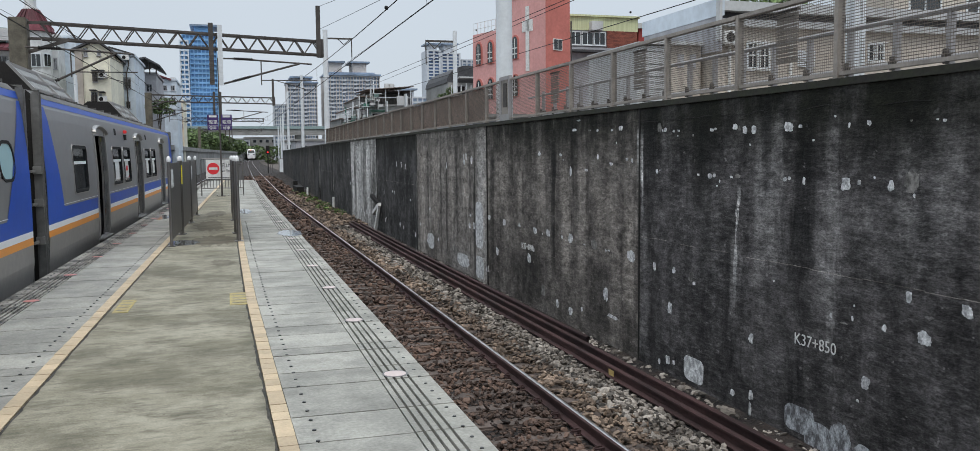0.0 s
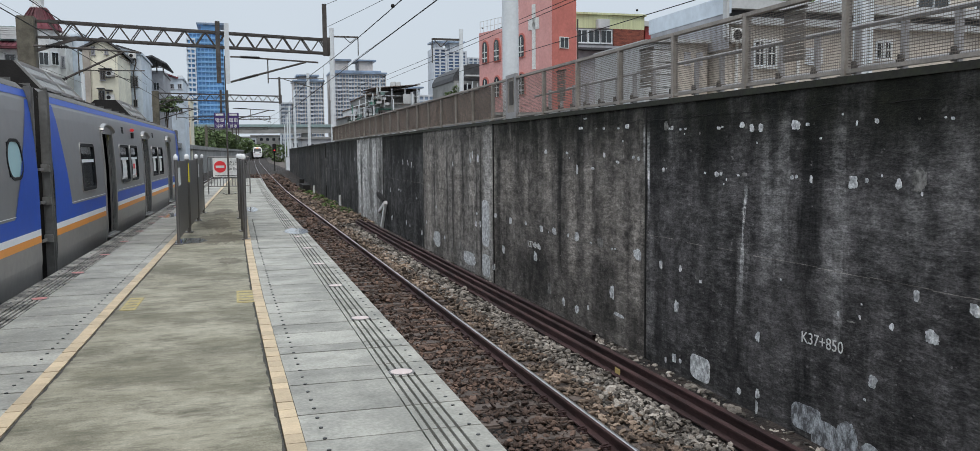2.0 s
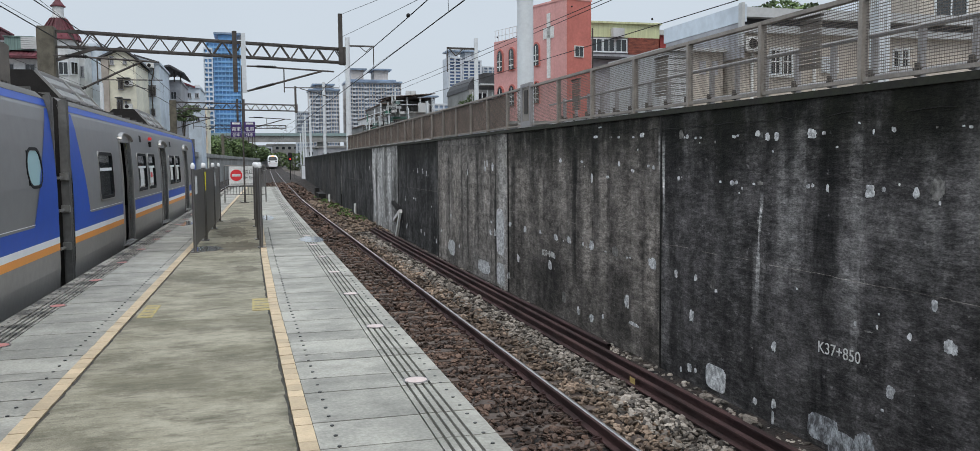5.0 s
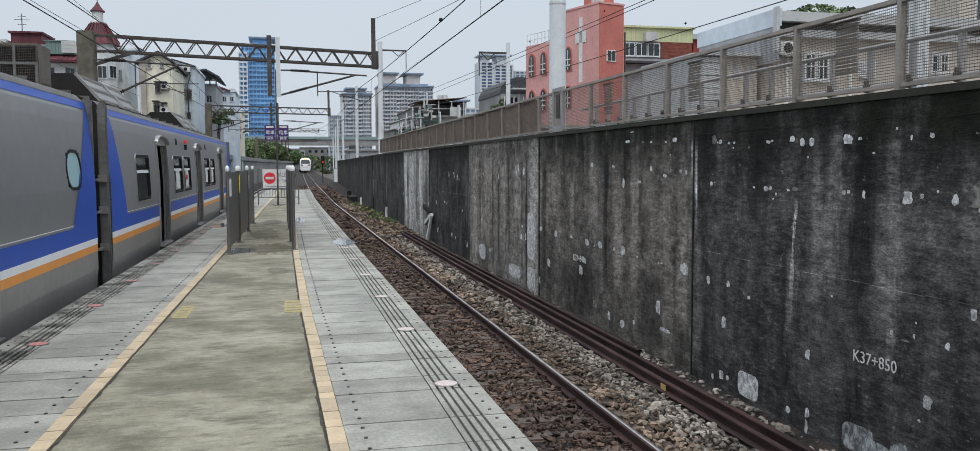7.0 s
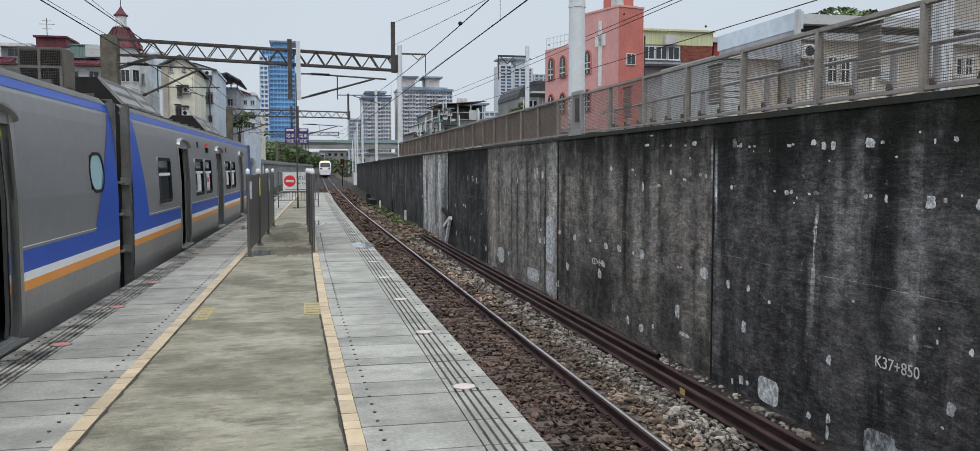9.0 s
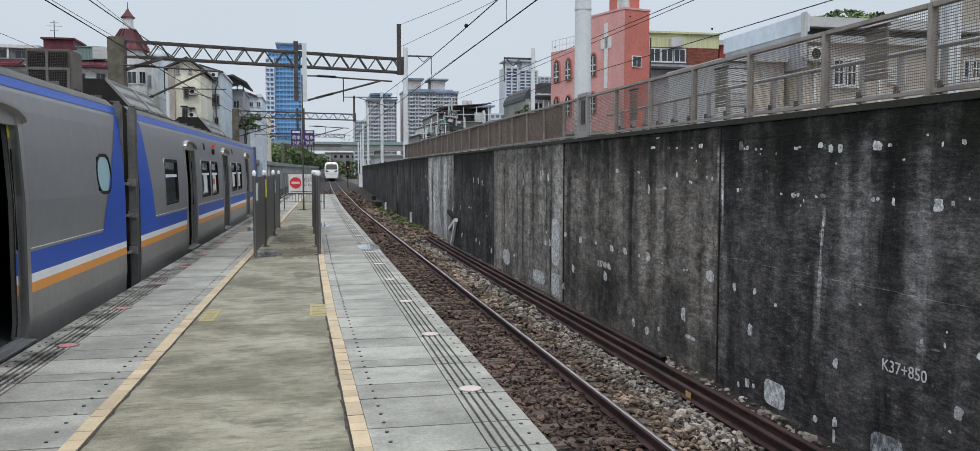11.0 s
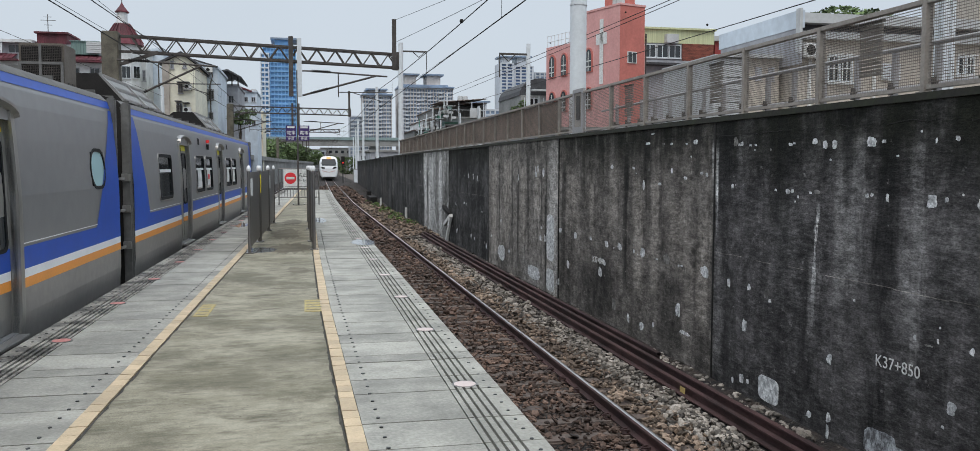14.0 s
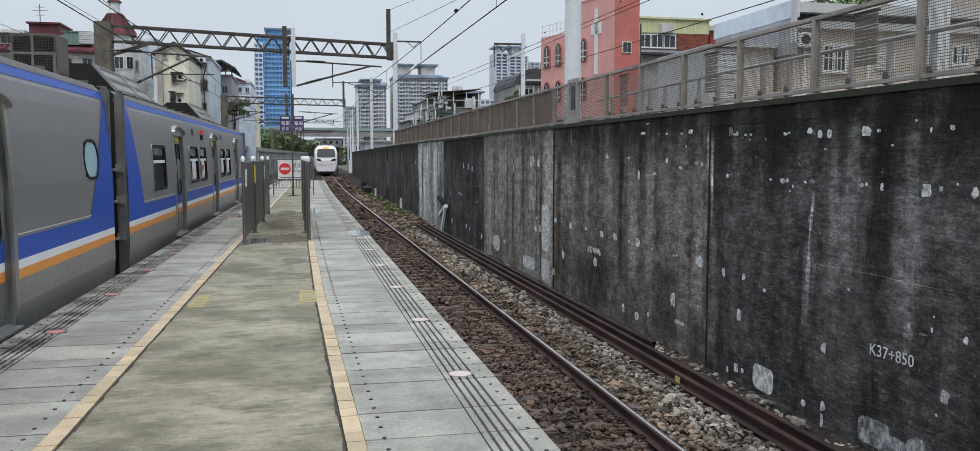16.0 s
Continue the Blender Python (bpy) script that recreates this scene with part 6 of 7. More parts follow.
for x0, x1, z in ((10.5, 11.5, 4.9), (11.5, 12.4, 5.9), (12.4, 13.35, 7.0)):
    part("wall", boxes((x0, x1 - 0.02, 84 + 0.3 * (x0 - 10.5), 96, -1.5, z)), M_conc if x0 != 11.5 else M_white_tile, h)
    part("roof_sheet", boxes((x0 - 0.1, x1 + 0.1, 83.6, 96, z, z + 0.08)), M_rustsheet, h)
for k, (x, z) in enumerate(((10.7, 4.1), (11.55, 4.9), (12.0, 5.3), (12.5, 5.9), (12.9, 6.3), (12.6, 4.9), (11.7, 3.9), (13.0, 5.3))):
    part("shutter", boxes((x, x + 0.42, 83.7, 83.9, z, z + 0.5)), (M_greensh, M_sheet, M_white_tile, M_tealsheet)[k % 4], h)
    part("shutter_frame", boxes((x - 0.04, x + 0.46, 83.66, 83.7, z + 0.5, z + 0.56), (x - 0.04, x + 0.46, 83.66, 83.7, z - 0.06, z)), M_mast, h)
for k in range(9):
    part("pipe", boxes((10.7 + 0.3 * k, 10.75 + 0.3 * k, 83.5, 83.56, 1.5, 4.8 + 0.26 * k + 0.2 * (k % 3))), M_mast if k % 2 else M_steel, h)
for k in range(5):
    bm = bmesh.new()
    bar(bm, (10.6, 83.45, 4.0 + 0.42 * k), (11.6 + 0.5 * k, 83.45, 4.5 + 0.55 * k), 0.05)
    part("stair_rail", bm, M_mast, h)
h = thing("arched_house", "dark grey house with an arched sheet roof and creepers", "house")
part("wall", boxes((21.4, 25.5, 85, 95, -1.5, 8.6)), M_conc, h)
bm = bmesh.new()
arc = [(23.6 - 2.3 * math.cos(math.pi * k / 12), 8.6 + 1.75 * math.sin(math.pi * k / 12)) for k in range(13)]
prism(bm, arc, -95, -85.2, m=Matrix(((1, 0, 0, 0), (0, 0, -1, 0), (0, 1, 0, 0), (0, 0, 0, 1))))
part("arched_roof", bm, M_darkroof, h, "dark arched sheet roof")
part("white_eave", boxes((22.4, 24.6, 84.2, 85, 9.0, 9.15)), M_sheet, h)
for k in range(5):
    part("lean_rail", boxes((21.5 + 0.5 * k, 21.55 + 0.5 * k, 84.0, 84.06, 7.0, 8.3 + 0.2 * (k % 2))), M_mast, h)
window_on(h, 22.2, 23.2, 85, 7.4, 8.3, frame_mat=M_greyren)
rc = random.Random(77)
cl_h = thing("rooftop_clutter", "clutter of pipes, tanks and frames on low roofs", "rooftop clutter")
for k in range(34):
    x = rc.uniform(10.6, 14.2)
    z = 4.6 + 2.4 * min(1.0, (x - 10.6) / 3.0) + rc.uniform(-1.3, 0.5)
    y = 83.4 - rc.uniform(0, 0.5)
    w, t_ = rc.choice(((0.05, 1.1), (0.8, 0.05), (0.28, 0.36), (0.05, 0.8), (0.4, 0.25), (1.1, 0.04)))
    part(("pipe", "rail", "box", "pipe", "panel", "rail")[k % 6], boxes((x, x + w, y, y + 0.5, z, z + t_)), rc.choice((M_mast, M_sheet, M_white_tile, M_greensh, M_greyren, M_tealsheet, M_sheet)), cl_h)
for k in range(4):
    x = 11.0 + 1.9 * k
    part("frame_post", boxes((x, x + 0.1, 83.0, 83.9, -1.5, 5.2 + 0.7 * k)), M_mast, cl_h)

# ---- the salmon church ----
CH = Matrix.Translation((18.8, 50, 0)) @ pose(0, 0, 0, 0, 0, 17.6)      # local -x face looks over the tracks
ch = thing("church", "salmon church tower with a white cross and arched windows", "church", at=CH)
part("tower_wall", boxes((0, 1.9, 0, 3.6, 0, 11.2)), M_pink, ch, "salmon rendered tower")
part("front_wall", boxes((0.004, 1.896, -0.02, 0.0, 0, 11.19)), M_pinkd, ch, "darker salmon end wall")
part("nave_wall", boxes((0.02, 5, 3.6, 8.1, 0, 9.55)), M_pink, ch, "salmon rendered side wing")
part("parapet", boxes((-0.04, 1.94, -0.06, 3.64, 11.2, 11.32)), M_pink, ch)
part("rooftop_room", boxes((0.5, 1.6, 0.6, 2.2, 11.3, 12.9)), M_pinkd, ch)
for x, y in ((0.35, 0.4), (0.5, 1.0)):
    bm = bmesh.new()
    tube(bm, [(x, y, 11.3), (x, y, 11.95), (x, y, 12.05)], 0.27, 14, 0.2)
    part("water_tank", bm, M_sheet, ch, "steel water tank")
part("cross", boxes((-0.045, -0.012, 1.62, 1.98, 6.6, 10.6), (-0.045, -0.012, 1.25, 2.35, 9.05, 9.75)), M_paint, ch, "large white cross")
bm = bmesh.new()
for k in range(11):
    bar(bm, (0.05, 3.7 + 0.43 * k, 9.55), (0.05, 3.7 + 0.43 * k, 10.3), 0.03)
for z in (9.9, 10.3):
    bar(bm, (0.05, 3.7, z), (0.05, 8.05, z), 0.03)
part("roof_railing", bm, M_mast, ch)


def arch(y, z0, z1, w):
    pts = [(y - w / 2, z0), (y + w / 2, z0)] + [(y + w / 2 * math.cos(math.pi * k / 8), z1 - w / 2 + w * 0.75 * math.sin(math.pi * k / 8)) for k in range(9)]
    pm = Matrix(((0, 0, 1, 0), (1, 0, 0, 0), (0, 1, 0, 0), (0, 0, 0, 1)))
    bm = bmesh.new()
    prism(bm, [((p - y) * 1.35 + y, (q - z0) * 1.12 + z0 - 0.06) for p, q in pts], -0.06, 0.02, m=pm)
    w_ = part("arched_window", bm, M_pinkd, ch, "arched window with a dark salmon surround")
    bm = bmesh.new()
    prism(bm, pts, -0.08, -0.055, m=pm)
    part("pane", bm, M_glass, w_)
    bm = boxes((-0.095, -0.082, y - 0.03, y + 0.03, z0, z1), (-0.095, -0.082, y - w / 2, y + w / 2, z0 + 0.25, z0 + 0.32), (-0.095, -0.082, y - w / 2, y + w / 2, (z0 + z1) / 2, (z0 + z1) / 2 + 0.06))
    part("glazing_bar", bm, M_paint, w_)


for y in (3.1, 5.9, 7.3):
    arch(y, 7.5, 8.75, 0.55)
    arch(y, 5.1, 6.3, 0.55)
w = part("window", boxes((0.55, 1.25, -0.09, -0.02, 7.75, 8.45)), M_paint, ch, "small white framed window")
part("pane", boxes((0.6, 0.88, -0.1, -0.092, 7.8, 8.4), (0.92, 1.2, -0.1, -0.092, 7.8, 8.4)), M_glass, w)
part("downpipe", boxes((1.93, 2.0, -0.1, -0.03, 2, 9.6)), M_steel, ch)

h = thing("yellow_topped_house", "house with a pale yellow sheet top storey and brick", "house")
part("top_storey", boxes((23.4, 28.95, 58, 66, 10.2, 11.15), (23.3, 29.05, 57.8, 66.2, 11.15, 11.28)), M_ygreen, h, "pale yellow sheet storey")
part("brick_wall", boxes((26.5, 28.9, 58, 66, 9.0, 10.2)), M_brick, h, "red brick wall")
part("wall", boxes((23.4, 28.9, 58.02, 66, 0, 9.0)), M_greyren, h)
part("inner_wall", boxes((23.4, 26.5, 58.1, 66, 9.0, 10.2)), M_greyren, h)
for k in range(3):
    window_on(h, 23.6 + 0.95 * k, 24.5 + 0.95 * k, 58.05, 9.15, 10.1)
part("air_conditioner", boxes((25.1, 26.0, 57.5, 57.99, 10.15, 10.8)), M_sheet, h, bevel=0.03)
part("canopy", boxes((23.4, 28.9, 57.3, 58, 8.6, 8.75)), M_darkroof, h)
h = thing("red_sheet_house", "small red sheet-clad house with roof vents", "house")
part("wall", boxes((29.5, 34, 59, 66, 0, 10.6)), M_redsheet, h)
part("roof", boxes((29.2, 34.3, 58.7, 66.2, 10.6, 10.95)), M_sheet, h)
for x in (29.4, 33.4):
    bm = bmesh.new()
    tube(bm, [(x, 59.5, 10.9), (x, 59.5, 11.4)], 0.16, 10)
    tube(bm, [(x, 59.5, 11.4), (x, 59.5, 11.6)], 0.3, 10, 0.2)
    part("roof_vent", bm, M_mast, h)
window_on(h, 30.6, 31.3, 59, 9.2, 9.9)

# ---- beige houses behind the fence ----
h = thing("beige_house", "beige rendered house with a pale eave and dark band", "house")
part("wall", boxes((13.6, 27, 22, 26.2, 1.9, 5.26)), M_beige, h, "beige rendered wall")
part("dark_band", boxes((13.62, 27, 21.9, 26.2, 5.264, 5.44)), M_darkroof, h)
part("eave", boxes((13.6, 27, 21.6, 26.2, 5.44, 5.71)), M_sheet, h, "pale eave board")
part("side_parapet", boxes((13.45, 13.6, 21.6, 26.4, 5.3, 5.78)), M_ltblue, h, "pale blue side parapet")
part("side_panel", boxes((13.47, 13.6, 21.7, 26.3, 4.3, 5.3)), M_greyren, h)
part("corner_post", boxes((13.42, 13.5, 21.55, 21.75, 4.6, 5.82)), M_sheet, h)
part("string_course", boxes((13.6, 27, 21.75, 21.998, 5.04, 5.24)), M_sheet, h)
part("upper_storey", boxes((22.4, 30, 25, 28, 1.9, 9.0)), M_beige, h)
window_on(h, 14.57, 15.37, 22, 3.85, 4.63, bars=6)
window_on(h, 18.8, 19.4, 22, 4.15, 4.72, bars=5)
window_on(h, 25.5, 26.6, 25, 6.2, 7.3)
window_on(h, 23.0, 24.4, 25, 6.2, 7.3)
ac_unit(h, 13.62, 22, 4.5, 0.6)
bm = bmesh.new()
for k in range(9):
    box(bm, 16.3, 16.9, 21.93, 21.97, 3.95 + 0.055 * k, 3.985 + 0.055 * k)
part("louvre_vent", bm, M_mast, h)
for x in (13.95, 16.0):
    part("downpipe", boxes((x, x + 0.065, 21.88, 21.96, 1.95, 4.8)), M_paint, h)
part("plinth", boxes((13.6, 27, 21.5, 22, 1.9, 2.9)), M_beige, h)
h = thing("annexe", "beige annexe with two small windows", "house")
part("wall", boxes((11.9, 13.44, 22.6, 26, 1.9, 4.55)), M_beige, h)
part("roof", boxes((11.8, 13.44, 22.4, 26, 4.55, 4.65)), M_sheet, h)
window_on(h, 12.68, 12.86, 22.6, 3.9, 4.3, frame_mat=M_greyren, sill=False)
window_on(h, 13.08, 13.26, 22.6, 3.9, 4.3, frame_mat=M_greyren, sill=False)
h = thing("siding_shed", "shed clad with white horizontal siding", "shed")
for k in range(14):
    part("board", boxes((9.62, 10.42, 19 - 0.012 * (k % 2), 19.1, 1.96 + 0.15 * k, 2.09 + 0.15 * k)), M_sheet, h)
part("body", boxes((9.63, 10.41, 19.1, 22, 1.9, 4.06)), M_sheet, h)
part("roof", boxes((9.58, 10.46, 18.9, 22, 4.07, 4.12)), M_sheet, h)
h = thing("dark_shed", "low dark shed with a lean-to roof", "shed")
part("wall", boxes((9.4, 12.2, 33, 40, 1.9, 2.9)), M_greyren, h)
part("roof", boxes((9.2, 12.4, 32.6, 40, 2.9, 3.02)), M_conc, h)
window_on(h, 9.8, 10.4, 33, 2.1, 2.7)
window_on(h, 11.0, 11.6, 33, 2.1, 2.7)


# ---- greenery and the far end of the line ----
def leaf_cloud(name, clumps, count, size, material, label, category, trunk=None, seed=3, kind=""):
    r = random.Random(seed)
    verts, faces = [], []
    for c in range(count):
        cx_, cy_, cz_, rx, ry, rz = r.choice(clumps)
        a, b, q = r.uniform(0, 6.28), r.uniform(-1, 1), r.uniform(0.55, 1.0) ** 0.5
        k = math.sqrt(1 - b * b)
        p = Vector((cx_ + rx * q * k * math.cos(a), cy_ + ry * q * k * math.sin(a), cz_ + rz * q * b))
        u = Vector((r.uniform(-1, 1), r.uniform(-1, 1), r.uniform(-0.5, 0.5))).normalized()
        v = u.cross(Vector((r.uniform(-1, 1), r.uniform(-1, 1), r.uniform(-1, 1)))).normalized()
        s = size * r.uniform(0.6, 1.4)
        i = len(verts)
        verts += [p - u * s, p + v * s * 0.45, p + u * s, p - v * s * 0.45]
        faces.append((i, i + 1, i + 2, i + 3))
    me = rows_mesh(name, verts, faces, material)
    t = thing(name, label, category, kind=kind)
    share("crown", me, t)
    if trunk:
        bm = bmesh.new()
        x, y, z0, z1, rad = trunk
        tube(bm, [(x, y, z0), (x + 0.1, y, (z0 + z1) / 2), (x, y, z1)], rad, 8, rad * 0.5)
        for k in range(5):
            cl = clumps[k % len(clumps)]
            tube(bm, [(x, y, z0 + (z1 - z0) * 0.6), ((x + cl[0]) / 2, (y + cl[1]) / 2, (z1 + cl[2]) / 2), cl[:3]], rad * 0.4, 6, rad * 0.1)
        part("trunk", bm, M_bark, t)
    return t


for n, (x, y) in enumerate(((-9.5, 150), (-12, 150), (-8.5, 172), (-7.5, 190), (-5.0, 212), (-11, 180), (-2.6, 240), (-15, 150), (0.5, 268), (-7, 240), (-13, 200))):
    r = random.Random(n)
    cl = [(x + r.uniform(-3, 3), y + r.uniform(-3, 3), 4.2 + r.uniform(-1.8, 2.0), r.uniform(1.4, 2.4), r.uniform(1.4, 2.4), r.uniform(1.0, 1.7)) for _ in range(8)]
    leaf_cloud("tree", cl, 2600, 0.34, M_leaf, "dense green tree behind the trackside parapet", "tree", (x, y, -1.5, 4.0, 0.3), seed=n)
leaf_cloud("tree", [(-4.9 * 1.0, 78, 6.0, 0.9, 0.9, 0.35), (-5.7, 78, 5.6, 0.8, 0.8, 0.3), (-5.2, 78, 5.3, 1.0, 0.7, 0.3)], 500, 0.16, M_leaf, "sparse small tree by the gantry column", "tree", (-5.4, 78, -1.5, 5.6, 0.1), seed=40)
leaf_cloud("roof_creeper", [(20.8, 84.5, 7.1, 0.6, 0.4, 0.4), (21.4, 84.4, 7.6, 0.4, 0.4, 0.5), (20.3, 84.6, 6.7, 0.5, 0.4, 0.25)], 500, 0.13, M_leaf, "dark creeper hanging on a house corner", "plant", (20.9, 84.6, 3.0, 6.9, 0.08), seed=43)
leaf_cloud("roof_plant", [(16.0, 23.5, 6.0, 0.8, 0.5, 0.32), (17.0, 23.5, 5.95, 0.8, 0.5, 0.3), (15.2, 23.6, 5.85, 0.45, 0.4, 0.25), (17.8, 23.6, 5.85, 0.5, 0.4, 0.22)], 1800, 0.085, M_leaf, "green climbing plant on the house roof", "plant", (15.5, 23.5, 5.5, 5.8, 0.03), seed=41)

pts = [(-6.4, 62), (-5.4, 100), (-4.6, 130), (-3.0, 170), (0.2, 230), (4.5, 300), (8, 360)]
bm = bmesh.new()
for (xa, ya), (xb, yb) in zip(pts, pts[1:]):
    vs = [bm.verts.new((x + d, y, z)) for x, y in ((xa, ya), (xb, yb)) for d, z in ((0, -1.5), (0, 2.5), (-0.5, 2.5), (-0.5, -1.5))]
    for f in ((0, 1, 5, 4), (1, 2, 6, 5), (2, 3, 7, 6)):
        bm.faces.new([vs[i] for i in f])
par = solid("parapet_wall", bm, M_conc, "long grey concrete parapet wall along the far track", "wall", kind="structure")
bm = bmesh.new()
for (xa, ya), (xb, yb) in zip(pts, pts[1:]):
    vs = [bm.verts.new((x + d, y, z)) for x, y in ((xa, ya), (xb, yb)) for d, z in ((0.25, 2.1), (0.25, 2.6), (-0.3, 2.6), (-0.3, 2.1))]
    for f in ((0, 1, 5, 4), (1, 2, 6, 5), (2, 3, 7, 6), (3, 0, 4, 7)):
        bm.faces.new([vs[i] for i in f])
part("ledge", bm, M_conc, par, "projecting top ledge")
ov = thing("overpass", "grey road bridge across the tracks", "bridge")
part("deck", boxes((-120, 160, 335, 345, 9.6, 11.2)), M_conc, ov)
part("guard_rail", boxes((-120, 160, 334.6, 335, 11.2, 12.3)), mat("teal_guard", (0.25, 0.33, 0.33), 0.7, vary=0.1, spread=1), ov)
for x in (-60, -22, 26, 60, 100):
    part("pier", boxes((x - 1.2, x + 1.2, 337, 343, -1.5, 9.6)), M_conc, ov)
ov = thing("overpass", "farther grey footbridge across the tracks", "bridge")
part("deck", boxes((-80, 120, 290, 293, 8.0, 8.9)), M_conc, ov)
for x in (-18, 24, 60):
    part("pier", boxes((x - 0.5, x + 0.5, 290.5, 292.5, -1.5, 8.0)), M_conc, ov)
for k, (x0, x1, y, z) in enumerate(((-70, -30, 430, 7), (-32, -6, 440, 5.5), (-8, 10, 430, 9.2), (8, 24, 445, 10.2), (22, 60, 430, 8), (58, 130, 440, 12), (-140, -68, 420, 12), (30, 42, 240, 7), (18, 30, 300, 6), (44, 70, 260, 9), (14, 22, 190, 4.5))):
    h = thing("far_building", "low grey building in the haze down the line", "building", "far low buildings")
    part("wall", boxes((x0, x1, y, y + 15, -1.5, z)), (M_conc, M_greyren, M_towerstone)[k % 3], h)
    part("roof", boxes((x0 - 0.4, x1 + 0.4, y - 0.4, y + 15, z, z + 0.4)), M_conc, h)
    n = int((x1 - x0) / 3)
    for i in range(min(n, 10)):
        part("window", boxes((x0 + 1 + 3 * i, x0 + 2.4 + 3 * i, y - 0.06, y + 0.05, z - 2.4, z - 1.1)), M_glass, h)

cl = [(-16 + 5.2 * k, 318 + 6 * (k % 3), 2.5 + 1.2 * math.sin(k * 1.9), 3.6, 3.0, 2.6 + 0.8 * math.cos(k)) for k in range(14)]
leaf_cloud("far_woods", cl, 6000, 0.6, M_leaf, "dark green trees beyond the end of the line", "trees", seed=60, kind="stuff")

# wood green greyed by distance haze that is mixed into the colour
M_hill = mat("far_hill_haze", (0.19, 0.22, 0.19), 0.95, vary=0.2, fine=0.2, coarse=0.03, spread=1, bump=0)
bm = bmesh.new()
row = None
for k in range(81):
    x = -400 + 10 * k
    z = 9 + 5 * noise.noise((k * 0.17, 0, 0)) + 1.5 * noise.noise((k * 0.9, 3, 0))
    now = [bm.verts.new((x, 560, -1.5)), bm.verts.new((x, 575, z * 0.7)), bm.verts.new((x, 600, z)), bm.verts.new((x, 640, -1.5))]
    if row:
        for i in range(3):
            bm.faces.new((row[i], row[i + 1], now[i + 1], now[i]))
    row = now
solid("far_hills", bm, M_hill, "low wooded hills with haze painted into their colour", "hills", kind="structure")

# trackside cabinet, signal and small posts
cb = thing("trackside_cabinet", "grey steel trackside equipment cabinet", "cabinet", at=pose(7.0, 128, -1.3))
part("body", boxes((0, 1.7, 0, 1.0, 0.15, 2.3)), M_conc, cb, bevel=0.02)
part("plinth", boxes((-0.1, 1.8, -0.1, 1.1, 0, 0.15)), M_conc, cb)
part("door", boxes((0.08, 0.82, -0.03, 0, 0.25, 2.2)), M_mast, cb)
part("door", boxes((0.88, 1.62, -0.03, 0, 0.25, 2.2)), M_mast, cb)
sgn = thing("railway_signal", "black railway signal post showing red", "signal", at=pose(5.3, 124, -1.3))
bm = bmesh.new()
tube(bm, [(0, 0, 0), (0, 0, 3.9)], 0.07, 10)
part("post", bm, M_black, sgn)
part("head", boxes((-0.25, 0.25, -0.12, 0.12, 2.9, 4.1)), M_black, sgn, bevel=0.04)
part("red_lamp", disc(0, -0.121, 3.2, 0.11, 0.03), M_lamp_red, sgn, "lit red lamp")
part("ladder", boxes((0.3, 0.34, 0, 0.05, 0.2, 3.6), (0.55, 0.59, 0, 0.05, 0.2, 3.6)), M_steel, sgn)

# ---- marks on the wall ----
FACE = Matrix(((0, 0, -1, 0), (-1, 0, 0, 0), (0, 1, 0, 0), (0, 0, 0, 1)))      # local x runs back along the wall, y up, z out of it


def blotch(y, z, w, h, ragged, seed, thick):
    """A flat patch of mortar with a torn outline."""
    r = random.Random(seed)
    n = 18 if max(w, h) < 0.12 else 30 if max(w, h) < 0.5 else 64
    waves = [(k, r.uniform(0, 6.28), r.uniform(0.3, 1.0) / k) for k in (2, 3, 4, 5, 7)]
    pts = []
    for i in range(n):
        a = 2 * math.pi * i / n
        e = 0.45 if ragged < 0.2 else 0.75
        q = 1 - ragged * (0.35 + 0.35 * sum(g * math.sin(k * a + p) for k, p, g in waves) + 0.3 * r.random())
        pts.append((w / 2 * q * math.copysign(abs(math.cos(a)) ** e, math.cos(a)), h / 2 * q * math.copysign(abs(math.sin(a)) ** e, math.sin(a))))
    bm = bmesh.new()
    prism(bm, pts, -0.02, thick, m=Matrix.Translation((5.2 + 0.012 * (int((y + 11) // 7) % 2), y, z)) @ FACE)
    return bm


M_lime = mat("lime_weep", (0.24, 0.23, 0.215), 0.9, vary=0.4, fine=30, coarse=7, tint=(0.06, 0.058, 0.053), spread=1)
BIG = [(8.58, -1.07, 0.46, 0.31), (17.60, -0.07, 0.62, 1.03), (17.60, -0.98, 0.62, 0.5), (22.32, -0.84, 1.0, 0.47), (18.99, -0.98, 1.3, 0.36)]
for i, (y, z, w, h) in enumerate(BIG):
    part("mortar_patch", blotch(y, z, w, h, 0.1 if i < 3 else 0.35, i, 0.004), M_patch, wall, "pale mortar patch")
for i, (y, z, w, h) in enumerate(((6.62, -1.08, 0.5, 0.28), (6.35, -1.2, 0.4, 0.36), (6.05, -1.16, 0.34, 0.5), (5.72, -1.24, 0.42, 0.42), (5.3, -1.26, 0.5, 0.34), (4.8, -1.28, 0.6, 0.36))):
    part("lime_wash", blotch(y, z, w, h, 0.19 if i < 2 else 0.3, 40 + i, 0.0025 + 0.0005 * i), M_wash, wall, "flaking pale lime wash at the foot")
